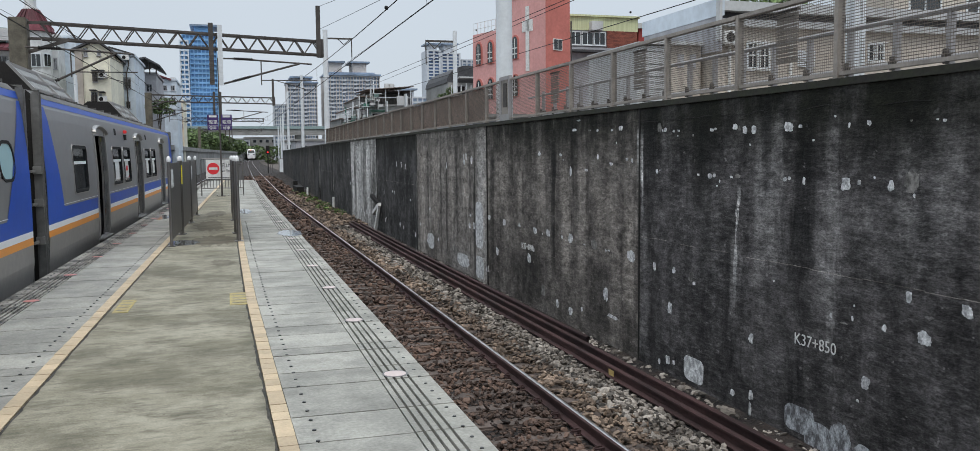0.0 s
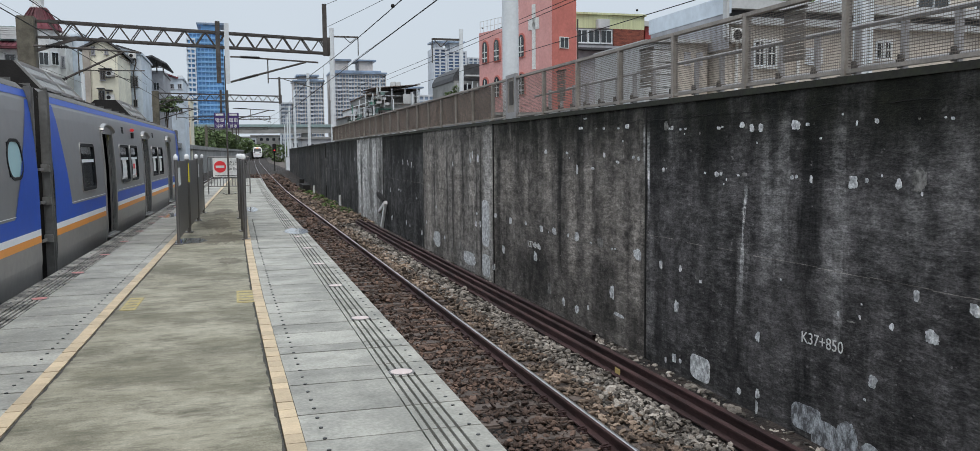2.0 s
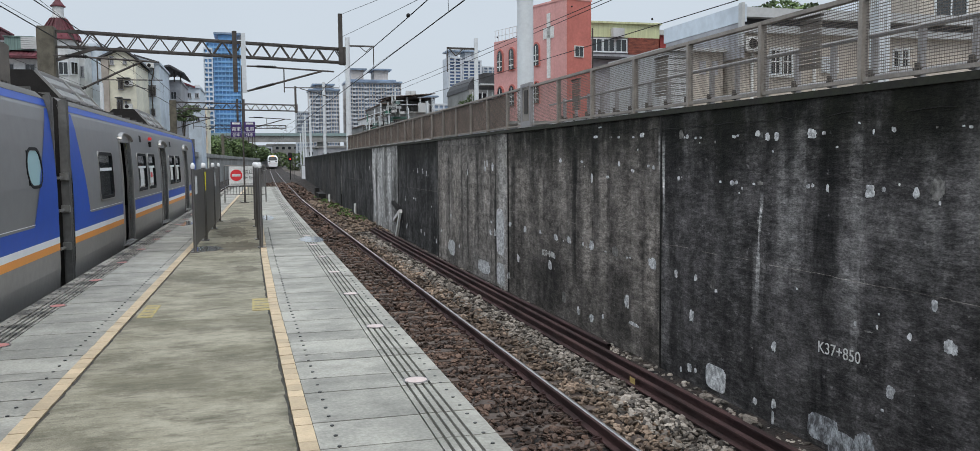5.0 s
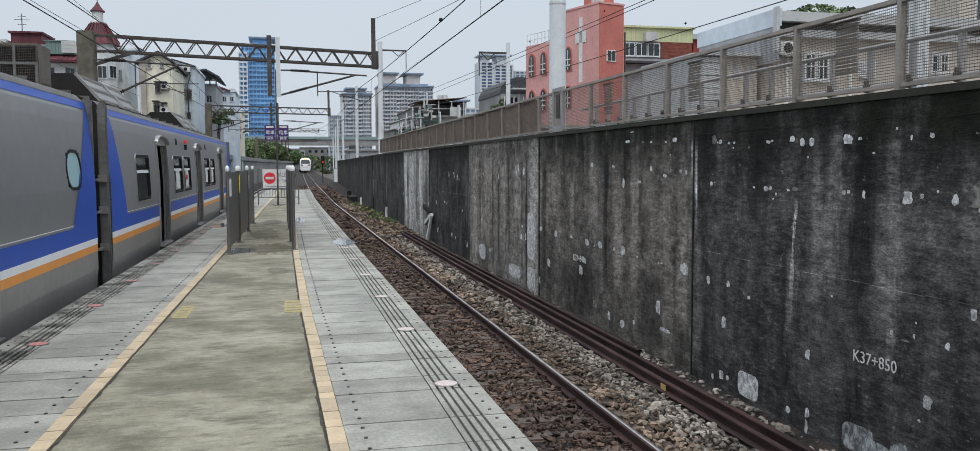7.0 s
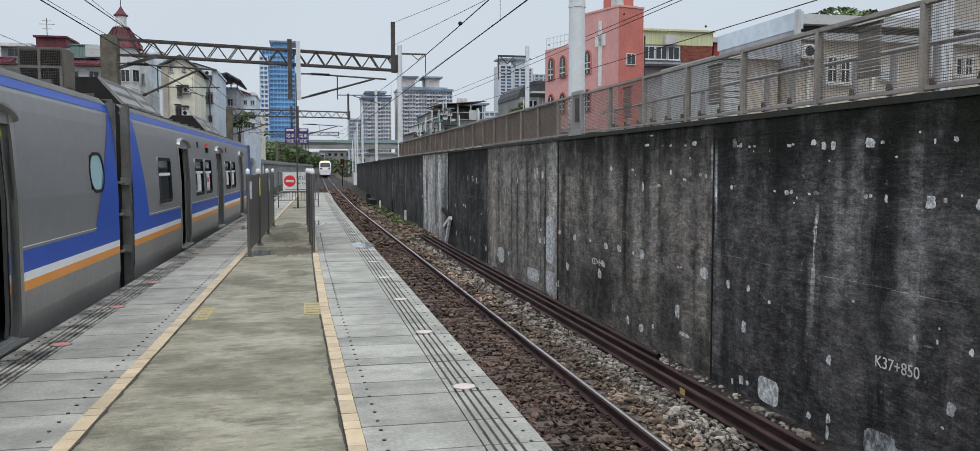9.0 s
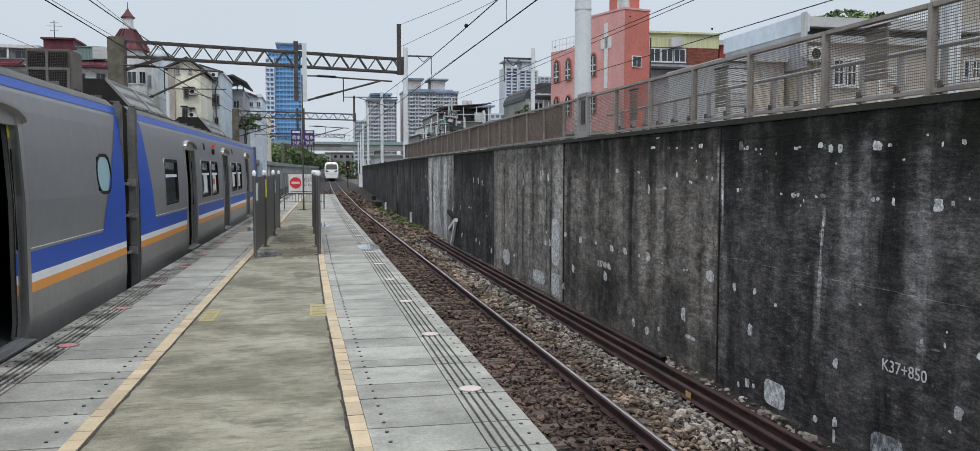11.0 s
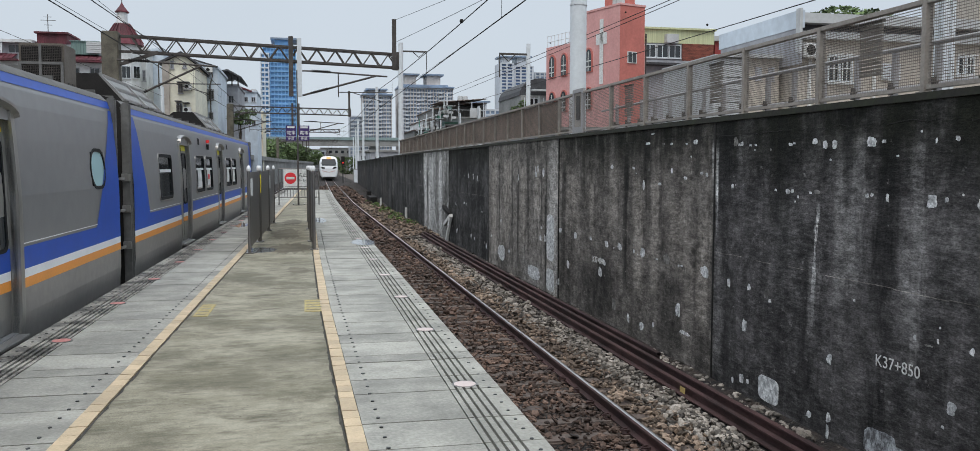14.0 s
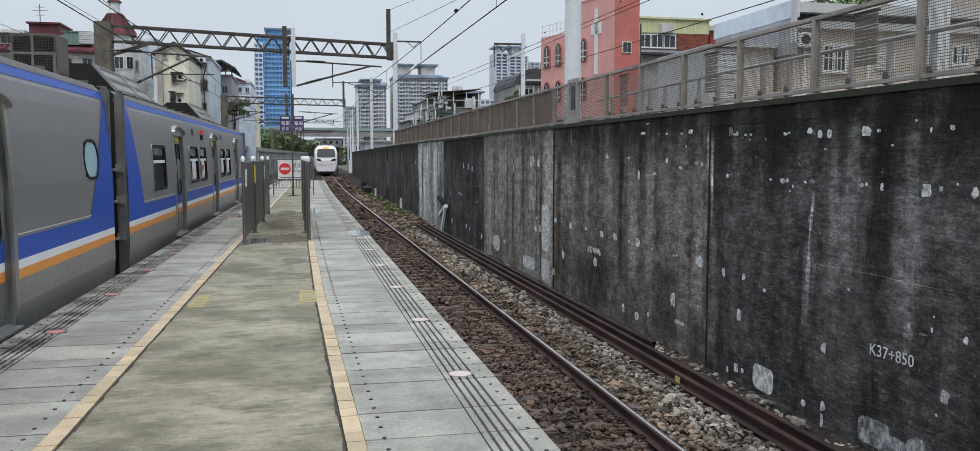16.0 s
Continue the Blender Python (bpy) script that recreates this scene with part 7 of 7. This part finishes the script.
TOP_CHIPS = [(9.46, 1.77, 0.13, 0.12), (9.31, 1.74, 0.08, 0.06), (9.1, 1.72, 0.07, 0.03), (8.98, 1.72, 0.06, 0.03), (8.24, 1.71, 0.09, 0.04), (8.17, 1.72, 0.06, 0.03), (7.78, 1.73, 0.09, 0.08), (7.7, 1.71, 0.05, 0.06), (7.6, 1.69, 0.1, 0.09), (7.44, 1.69, 0.1, 0.1), (6.87, 1.7, 0.16, 0.11), (6.69, 1.7, 0.06, 0.04), (6.02, 1.69, 0.03, 0.05), (5.78, 1.7, 0.06, 0.05), (5.31, 1.7, 0.03, 0.02), (5.05, 1.7, 0.03, 0.02), (4.98, 1.69, 0.04, 0.03), (10.6, 1.8, 0.16, 0.07), (11.38, 1.79, 0.09, 0.04), (10.88, 1.78, 0.08, 0.03), (12.26, 1.82, 0.2, 0.05), (11.67, 1.8, 0.12, 0.03), (12.08, 1.96, 0.15, 0.03)]
MID_CHIPS = [(9.52, 1.23, 0.07, 0.06), (8.52, 1.21, 0.05, 0.03), (8.27, 1.2, 0.1, 0.07), (8.18, 1.21, 0.06, 0.05), (7.84, 1.2, 0.06, 0.03), (7.72, 1.21, 0.11, 0.05), (6.91, 1.2, 0.06, 0.05), (6.84, 1.21, 0.05, 0.04), (6.62, 1.19, 0.05, 0.08), (6.05, 1.18, 0.14, 0.14), (5.88, 1.2, 0.05, 0.05), (5.51, 1.18, 0.08, 0.1), (5.29, 1.22, 0.16, 0.22), (10.4, 1.38, 0.08, 0.05), (10.25, 1.36, 0.08, 0.06), (11.36, 1.41, 0.09, 0.08), (10.9, 1.31, 0.12, 0.05), (11.79, 1.21, 0.14, 0.05), (12.41, 1.18, 0.1, 0.17), (12.21, 1.42, 0.1, 0.05), (12.84, 1.44, 0.11, 0.05), (13.84, 1.46, 0.16, 0.08)]
LOW_CHIPS = [(14.08, 0.11, 0.19, 0.14), (13.43, 0.12, 0.24, 0.13), (12.79, 0.11, 0.08, 0.07), (12.42, 0.12, 0.23, 0.16), (11.5, 0.12, 0.25, 0.16), (11.86, 0.08, 0.08, 0.03), (11.08, 0.07, 0.06, 0.04), (10.98, 0.08, 0.09, 0.03), (10.26, 0.08, 0.27, 0.18), (9.57, 0.03, 0.1, 0.11), (9.07, 0.04, 0.08, 0.09), (8.66, 0.02, 0.13, 0.13), (8.59, -0.05, 0.07, 0.05), (9.16, -0.44, 0.11, 0.19), (7.43, -0.46, 0.1, 0.11), (6.2, 0.0, 0.04, 0.05), (5.54, 0.01, 0.06, 0.07), (5.92, 0.02, 0.03, 0.05), (6.03, -0.04, 0.12, 0.02), (5.11, 0.01, 0.17, 0.12), (4.71, 0.29, 0.12, 0.11), (5.28, 0.31, 0.08, 0.1)]
FOOT_CHIPS = [(9.42, -1.16, 0.06, 0.08), (9.2, -1.09, 0.11, 0.14), (9.05, -1.09, 0.08, 0.06), (8.04, -0.66, 0.05, 0.05), (7.76, -1.12, 0.08, 0.1), (7.42, -1.06, 0.09, 0.11), (7.43, -1.21, 0.06, 0.16), (7.42, -1.33, 0.09, 0.09), (5.74, -0.5, 0.12, 0.13), (5.83, -0.68, 0.04, 0.03), (7.17, -0.7, 0.08, 0.03), (14.19, -0.23, 0.16, 0.11), (14.4, -0.42, 0.21, 0.2), (16.34, -0.5, 0.22, 0.17), (16.89, 0.15, 0.22, 0.12), (15.87, 0.12, 0.2, 0.15), (14.94, 0.14, 0.15, 0.07), (13.68, -0.9, 0.22, 0.22), (13.0, -1.01, 0.11, 0.17), (12.42, -1.04, 0.21, 0.14), (11.96, -0.93, 0.1, 0.08), (11.08, -0.56, 0.16, 0.25), (17.02, -0.94, 0.19, 0.15), (10.85, -0.85, 0.4, 0.06)]
r = random.Random(12)
CHIPS = TOP_CHIPS + MID_CHIPS + LOW_CHIPS + FOOT_CHIPS
for row_z in (1.25, 0.12, -0.75):
    for k in range(16):
        CHIPS.append((17.5 + r.random() * 22, row_z + r.gauss(0, 0.12), r.uniform(0.08, 0.2), r.uniform(0.06, 0.22)))
for row_z in (1.7, 1.2, 0.1):
    for k in range(7):
        CHIPS.append((4.0 + r.random() * 10, row_z + r.gauss(0, 0.07), r.uniform(0.02, 0.04), r.uniform(0.02, 0.04)))
for i, (y, z, w, h) in enumerate(CHIPS):
    part("chip_repair", blotch(y, z, w * 1.15, h * 1.15, 0.55, 100 + i, 0.003), M_patch if i % 7 else M_lime, wall)
for i, (a, b) in enumerate(zip(joints[2:9], joints[3:10])):
    face = 5.2 + 0.012 * (i % 2)
    bm = bmesh.new()
    for k in range(20):
        p, q = a + 0.05 + (b - a - 0.1) * k / 20, a + 0.05 + (b - a - 0.1) * (k + 1) / 20
        z = (0.375 if a < 10 else 0.42 if a < 17 else 0.58) + 0.006 * math.sin(k * 1.7 + a)
        if r.random() < 0.75:
            box(bm, face - 0.002, face + 0.02, p, q, z, z + 0.007)
    part("pour_line", bm, W_brown, wall, "pale thin joint line in the concrete")
    bm = bmesh.new()
    z = 1.86
    for k in range(40):
        p, q = a + 0.05 + (b - a - 0.1) * k / 40, a + 0.05 + (b - a - 0.1) * (k + 1) / 40
        z2 = 1.86 + r.uniform(-0.025, 0.025)
        if r.random() < 0.75:
            bar(bm, (face - 0.001, p, z), (face - 0.001, q, z2), 0.006)
        z = z2
    part("crack", bm, M_black, wall, "dark crack under the coping")
# black strips laid over the joints imitate the shade inside them
for y in joints[3:10]:
    part("joint_strip", boxes((5.193, 5.25, y - 0.016, y + 0.016, -1.5, 2.03)), M_black, wall, "black strip imitating the shade of an open joint")
# lime weeping down beside the farther joints
for i, (y, z, w, h) in enumerate(((24.1, 0.2, 0.15, 2.6), (23.9, -0.6, 0.2, 1.0), (30.9, 0.6, 0.15, 2.2), (19.8, -0.7, 0.08, 0.7), (20.6, -0.8, 0.1, 0.6), (21.4, -0.5, 0.1, 0.8), (44.9, 0.4, 0.3, 2.4), (51.8, 0.4, 0.4, 2.2))):
    part("lime_streak", blotch(y, z, w, h, 0.65, 500 + i, 0.002), M_lime, wall, "pale lime streak")
for y, z, s, txt in ((6.70, -0.355, 0.155, "K37+850"), (14.75, -0.27, 0.16, "K37+840")):
    lettering("painted_mark", txt, s, Matrix.Translation((5.184, y, z)) @ FACE @ pose(0, 0, 0, 0, 0, 1) @ Matrix.Diagonal((1.04, 1, 1, 1)), M_paint, wall, "white hand-painted distance mark")
# broken white bracket by the wall
bk = thing("broken_bracket", "broken white board bracket leaning on the wall", "debris", at=pose(4.98, 30.2, BED))
bm = bmesh.new()
bar(bm, (0, 0.1, 0.0), (0.1, -0.3, 1.0), 0.09)
bar(bm, (0.08, 0.9, 0.6), (0.1, -0.35, 1.0), 0.12)
part("board", bm, M_paint, bk)
bm = bmesh.new()
bar(bm, (0.05, 1.0, 1.25), (0.1, -0.1, 1.02), 0.12)
part("arm", bm, M_black, bk)
for x, y in ((5.0, 58), (5.1, 44)):
    bm = bmesh.new()
    tube(bm, [(x, y, BED), (x, y, BED + 0.62)], 0.07, 8, 0.06)
    solid("marker_post", bm, M_paint, "short white trackside marker post", "post", "marker posts")
cl = [(4.95 - 0.2 * (k % 3), 40 + 2.2 * k, BED + 0.08, 0.3, 1.2, 0.16) for k in range(12)]
leaf_cloud("weeds", cl, 1000, 0.08, M_weed, "green weeds along the foot of the wall", "weeds", seed=50, kind="stuff")
bm = boxes((4.6, 5.1, 62, 66, BED, BED + 0.5), (4.7, 5.0, 66.5, 67.5, BED, BED + 0.8))
solid("cable_trough", bm, M_black, "dark cable boxes beside the wall", "cable box")

# ---- ballast stones ----
def stones(name, material, bands, label, seed):
    """Broken stones, each an uneven eight-to-ten-sided lump, strewn thickly over strips of the bed."""
    rs = np.random.RandomState(seed)
    g = (1 + 5 ** 0.5) / 2
    base = np.array([(-1, g, 0), (1, g, 0), (-1, -g, 0), (1, -g, 0), (0, -1, g), (0, 1, g), (0, -1, -g), (0, 1, -g), (g, 0, -1), (g, 0, 1), (-g, 0, -1), (-g, 0, 1)]) / 1.9
    tris = np.array(((0, 11, 5), (0, 5, 1), (0, 1, 7), (0, 7, 10), (0, 10, 11), (1, 5, 9), (5, 11, 4), (11, 10, 2), (10, 7, 6), (7, 1, 8), (3, 9, 4), (3, 4, 2), (3, 2, 6), (3, 6, 8), (3, 8, 9), (4, 9, 5), (2, 4, 11), (6, 2, 10), (8, 6, 7), (9, 8, 1)))
    vs, fs, n0 = [], [], 0
    for x0, x1, y0, y1, gap, size, z in bands:
        n = int((x1 - x0) * (y1 - y0) / gap ** 2)
        c = np.stack([rs.uniform(x0, x1, n), rs.uniform(y0, y1, n), np.zeros(n)], 1)
        to_rail = np.minimum(abs(c[:, 0] - 2.1725), abs(c[:, 0] - 3.3075))
        on_tie = (np.abs(((c[:, 1] - TIE0) / TIE) % 1.0 - 0.5) > 0.31) & (c[:, 0] < 3.72)
        keep = (to_rail > 0.085) & ~((abs(c[:, 0] - 4.62) < 0.28) & (c[:, 1] < 33)) & ~(on_tie & (rs.rand(n) < 0.62))
        c = c[keep]
        n = len(c)
        s = size * rs.uniform(0.62, 1.3, n) ** 2
        heap = np.sin(c[:, 0] * 7 + 1.3 * np.sin(c[:, 1] * 2.1)) * 0.012
        c[:, 0] += np.interp(c[:, 1], [p[0] for p in TRACK], [p[1] - 2.74 for p in TRACK])
        z = z + np.maximum(0, c[:, 1] - 50) * 0.0042
        c[:, 2] = z + heap + s * rs.uniform(-0.35, 0.45, n) + np.where(on_tie[keep], 0.03, 0)
        p = base[None] * (1 + rs.uniform(-0.42, 0.3, (n, 12, 1))) * s[:, None, None] * rs.uniform(0.55, 1.3, (n, 1, 3)) * np.array((1, 1, 0.55)) * 0.5
        a, b = rs.uniform(0, 6.28, n), rs.uniform(-0.9, 0.9, n)
        ca, sa, cb_, sb = np.cos(a)[:, None], np.sin(a)[:, None], np.cos(b)[:, None], np.sin(b)[:, None]
        y, zz = p[..., 1] * cb_ - p[..., 2] * sb, p[..., 1] * sb + p[..., 2] * cb_
        x, y = p[..., 0] * ca - y * sa, p[..., 0] * sa + y * ca
        vs.append((np.stack([x, y, zz], -1) + c[:, None, :]).reshape(-1, 3))
        fs.append((tris[None] + (np.arange(n) * 12 + n0)[:, None, None]).reshape(-1, 3))
        n0 += n * 12
    me = bpy.data.meshes.new(name)
    me.from_pydata(np.concatenate(vs).tolist(), [], np.concatenate(fs).tolist())
    me.materials.append(material)
    tagged(new(name, me), label, "ballast", kind="stuff")


stones("ballast_stones", M_stone_rust, [(1.5, 3.42, -6, 2.5, 0.09, 0.085, BED + 0.012), (1.5, 3.42, 2.5, 14, 0.04, 0.058, BED + 0.012), (1.5, 3.42, 14, 30, 0.065, 0.08, BED + 0.01), (1.5, 3.42, 30, 60, 0.12, 0.13, BED + 0.01), (1.2, 4.6, 60, 105, 0.24, 0.22, BED + 0.01)], "rust-brown crushed stones between the rails", 5)
stones("ballast_stones", M_stone_tan, [(3.38, 3.95, 3.0, 14, 0.04, 0.058, BED + 0.035), (3.38, 3.95, 14, 33, 0.062, 0.08, BED + 0.025), (3.38, 5.2, 33, 60, 0.12, 0.14, BED + 0.01)], "tan-brown crushed stones along the rail", 7)
stones("ballast_stones", M_stone, [(3.4, 4.42, -6, 3.0, 0.085, 0.08, BED + 0.03), (3.8, 4.42, 3.0, 14, 0.036, 0.058, BED + 0.03), (3.75, 4.42, 14, 33, 0.062, 0.08, BED + 0.02), (4.5, 5.15, 3.5, 33, 0.07, 0.07, BED - 0.01)], "grey crushed stones beside the spare rails", 6)

# ---- fittings in the platform ----
ring_bm = bmesh.new()
tube(ring_bm, [(0, 0, -0.03), (0, 0, 0.003)], 0.09, 28)
ring_me = mesh_of(ring_bm, "ring", M_inox)
for name, material in (("right", M_lens), ("left", M_led)):
    bm = bmesh.new()
    tube(bm, [(0, 0, -0.01), (0, 0, 0.005)], 0.076, 24, 0.074)
    lens_me = mesh_of(bm, "lens", material)
    for k in range(18):
        if name == "right":
            m = pose(1.1 + 0.0006 * k, 3.4 + 2.0 * k, 0)
            lab = "round flush platform light with a pale lens"
        else:
            m = TRAIN @ pose(0.45, -8.12 + 2.02 * k, 0)
            lab = "round flush platform light with a reddish lens"
        d = thing("platform_light", lab, "light", "lights set in the platform", at=m)
        share("ring", ring_me, d)
        share("lens", lens_me, d)
M_ypaint = mat("worn_yellow_paint", (0.42, 0.33, 0.11), 0.75, vary=0.25, fine=40, coarse=9, tint=(0.30, 0.25, 0.13))
for x, y, w, d, lean in ((0.04, 8.6, 0.2, 0.78, 0), (-1.03, 8.52, 0.14, 0.74, -1.2)):
    q = thing("floor_mark", "worn yellow painted queue mark on the walkway", "floor mark", "floor marks", at=pose(x, y, 0, 0, 0, lean))
    part("paint", boxes((0, w, 0, d, -0.004, 0.0005)), M_ypaint, q)
    for k in range(4):
        part("bar", boxes((0.02, w - 0.02, 0.1 + 0.17 * k, 0.14 + 0.17 * k, 0.0005, 0.002)), M_walk, q)


M_damp = worn_floor("damp_concrete", (0.20, 0.178, 0.128), (0.12, 0.105, 0.072), (0.07, 0.061, 0.042))
rd = random.Random(31)
for x, y, rx, ry in ((-0.25, 15.6, 0.5, 1.3), (-0.35, 19.0, 0.38, 1.8), (-0.05, 12.2, 0.2, 0.5), (-0.3, 23.0, 0.3, 1.5)):
    bm = bmesh.new()
    bm.faces.new([bm.verts.new((x + rx * (1 - 0.5 * rd.random()) * math.cos(2 * math.pi * k / 46), y + ry * (1 - 0.5 * rd.random()) * math.sin(2 * math.pi * k / 46), -0.002)) for k in range(46)])
    part("damp_patch", bm, M_damp, platform, "dark damp patch on the walkway")


def puddle(x, y, rx, ry, seed, z):
    rr = random.Random(seed)
    bm = bmesh.new()
    pts = [(x + rx * (1 - 0.25 * rr.random()) * math.cos(2 * math.pi * k / 40), y + ry * (1 - 0.25 * rr.random()) * math.sin(2 * math.pi * k / 40)) for k in range(40)]
    bm.faces.new([bm.verts.new((a, b, z)) for a, b in pts])
    return solid("puddle", bm, M_water, "shallow puddle of rainwater on the platform", "puddle", "puddles")


for i, (x, y, rx, ry) in enumerate(((1.14, 16.5, 0.26, 0.75), (-0.72, 15.3, 0.3, 0.55), (0.45, 23.5, 0.18, 1.2), (-1.5, 22, 0.2, 1.0))):
    puddle(x, y, rx, ry, i, 0.0035 if i != 1 else 0.0)

# ---- platform slabs, ribs and edging tiles ----


def slab(parent, name, pts, z0, z1, material):
    bm = bmesh.new()
    prism(bm, pts, z0, z1)
    return part(name, bm, material, parent)


r = random.Random(21)
cuts = [-7.6 + 0.7 * k for k in range(14)] + [2.2, 2.95, 3.5, 4.16, 4.63, 5.28, 5.66, 6.19, 6.42, 6.93, 7.29, 7.9, 8.48]
while cuts[-1] < 53.4:
    cuts.append(cuts[-1] + r.uniform(0.4, 0.85))
cuts[-1] = 53.9
for near, far_, material in ((lambda y: poly_at(EDGE_L, y) + 0.03, lambda y: poly_at(BORD_L, y), M_groove), (lambda y: poly_at(BORD_R, y), lambda y: poly_at(EDGE_R, y) - 0.03, M_groove_pale)):
    grout = bmesh.new()
    row = None
    for y in ys_p:
        now = [grout.verts.new((near(y), y, -0.022)), grout.verts.new((far_(y), y, -0.022))]
        if row:
            grout.faces.new((row[0], row[1], now[1], now[0]))
        row = now
    part("grout_bed", grout, material, platform)
for side in ("right", "left"):
    if side == "right":
        inner, outer = (lambda y: poly_at(BORD_R, y) + 0.105), (lambda y: poly_at(EDGE_R, y))
        sg_ = 1
    else:
        inner, outer = (lambda y: poly_at(BORD_L, y) - 0.105), (lambda y: poly_at(EDGE_L, y))
        sg_ = -1
    strip = thing("slab_strip", "pale concrete slabs with dark joints along the platform edge", "paving", "slab strips", kind="structure")
    for a, b in zip(cuts, cuts[1:]):
        a, b = a + 0.004, b - r.uniform(0.006, 0.018)
        rib0 = lambda y: outer(y) - sg_ * 0.335
        dz = r.uniform(-0.003, 0.0)
        pts = [(inner(a), a), (rib0(a) - sg_ * 0.009, a), (rib0(b) - sg_ * 0.009, b), (inner(b), b)]
        slab(strip, "slab", pts if sg_ > 0 else pts[::-1], -0.05, dz, M_slab)
        bm = bmesh.new()
        for k in range(5):
            p = rib0 if k == 0 else (lambda y, k=k: outer(y) - sg_ * (0.335 - 0.05 * k))
            w = (0.032 if sg_ > 0 else 0.026) if k < 4 else 0.13
            pts = [(p(a), a), (p(a) + sg_ * w, a), (p(b) + sg_ * w, b), (p(b), b)]
            prism(bm, pts if sg_ > 0 else pts[::-1], -0.05, dz + 0.002)
        part("ribbed_slab", bm, M_slab if sg_ > 0 else M_slab_dirty, strip, "" if sg_ > 0 else "grimy ribbed slab edge")
    bm = bmesh.new()
    y = -7.48
    while y < 20:
        for x in (inner(y) + sg_ * 0.1, outer(y) - sg_ * 0.075):
            tube(bm, [(x, y, -0.01), (x, y, 0.0035)], 0.0115, 8)
        y += 0.185
    tagged(part("bolt_head", bm, M_ink, strip, "dark bolt heads"), kind="stuff")
    edging = thing("edging_tiles", "row of tan edging tiles along the walkway", "edging", "edging rows", kind="structure")
    bm_far = bmesh.new()
    y = -7.6
    n = 0
    while y < 53.8:
        e = y + 0.145 + 0.02 * r.random()
        jog = r.uniform(-0.0015, 0.0015)
        i0, i1 = inner(y) + jog, inner(e) + jog
        pts = [(i0 - sg_ * 0.1, y), (i0 - sg_ * 0.004, y), (i1 - sg_ * 0.004, e - 0.006), (i1 - sg_ * 0.1, e - 0.006)]
        if sg_ < 0:
            pts = pts[::-1]
        if n < 250:
            slab(edging, "tile", pts, -0.04, r.uniform(0.001, 0.005), M_tile)
        else:
            prism(bm_far, pts, -0.04, 0.003)
        n += 1
        y = e
    tagged(part("far_tiles", bm_far, M_tile, edging), kind="stuff")

# grime caught along both edging rows
for line, sg_ in ((BORD_L, 1), (BORD_R, -1)):
    rg = random.Random(77)
    bm = bmesh.new()
    row = None
    y = 2.2
    while y < 46:
        reach = 0.003 + 0.016 * rg.random() ** 2
        x = poly_at(line, y)
        now = [bm.verts.new((x + sg_ * 0.002, y, -0.0015)), bm.verts.new((x + sg_ * (0.006 + reach), y, -0.0015))]
        if row:
            bm.faces.new((row[0], row[1], now[1], now[0]) if sg_ < 0 else (row[0], now[0], now[1], row[1]))
        row = now
        y += rg.uniform(0.03, 0.16)
    part("edge_grime", bm, M_dirt, platform, "black grime along the edging tiles")

def motions():
    walk(express, [(t, Matrix.Translation((poly_at(TRACK, y), y, rise(y) + 0.12)) @ pose(0, 0, 0, 0, 0, -math.degrees(math.atan2(poly_at(TRACK, y + 12) - poly_at(TRACK, y - 12), 24)))) for t, y in EXPRESS_RUN])
    for leaf, shut, slide in door_leaves:
        walk(leaf, [(0, pose(0, shut + slide, 0)), (10.9, pose(0, shut + slide, 0)), (11.3, pose(0, shut + slide * 0.68, 0)), (12.1, pose(0, shut + slide * 0.28, 0)), (12.55, pose(0, shut, 0)), (16, pose(0, shut, 0))])


motions()
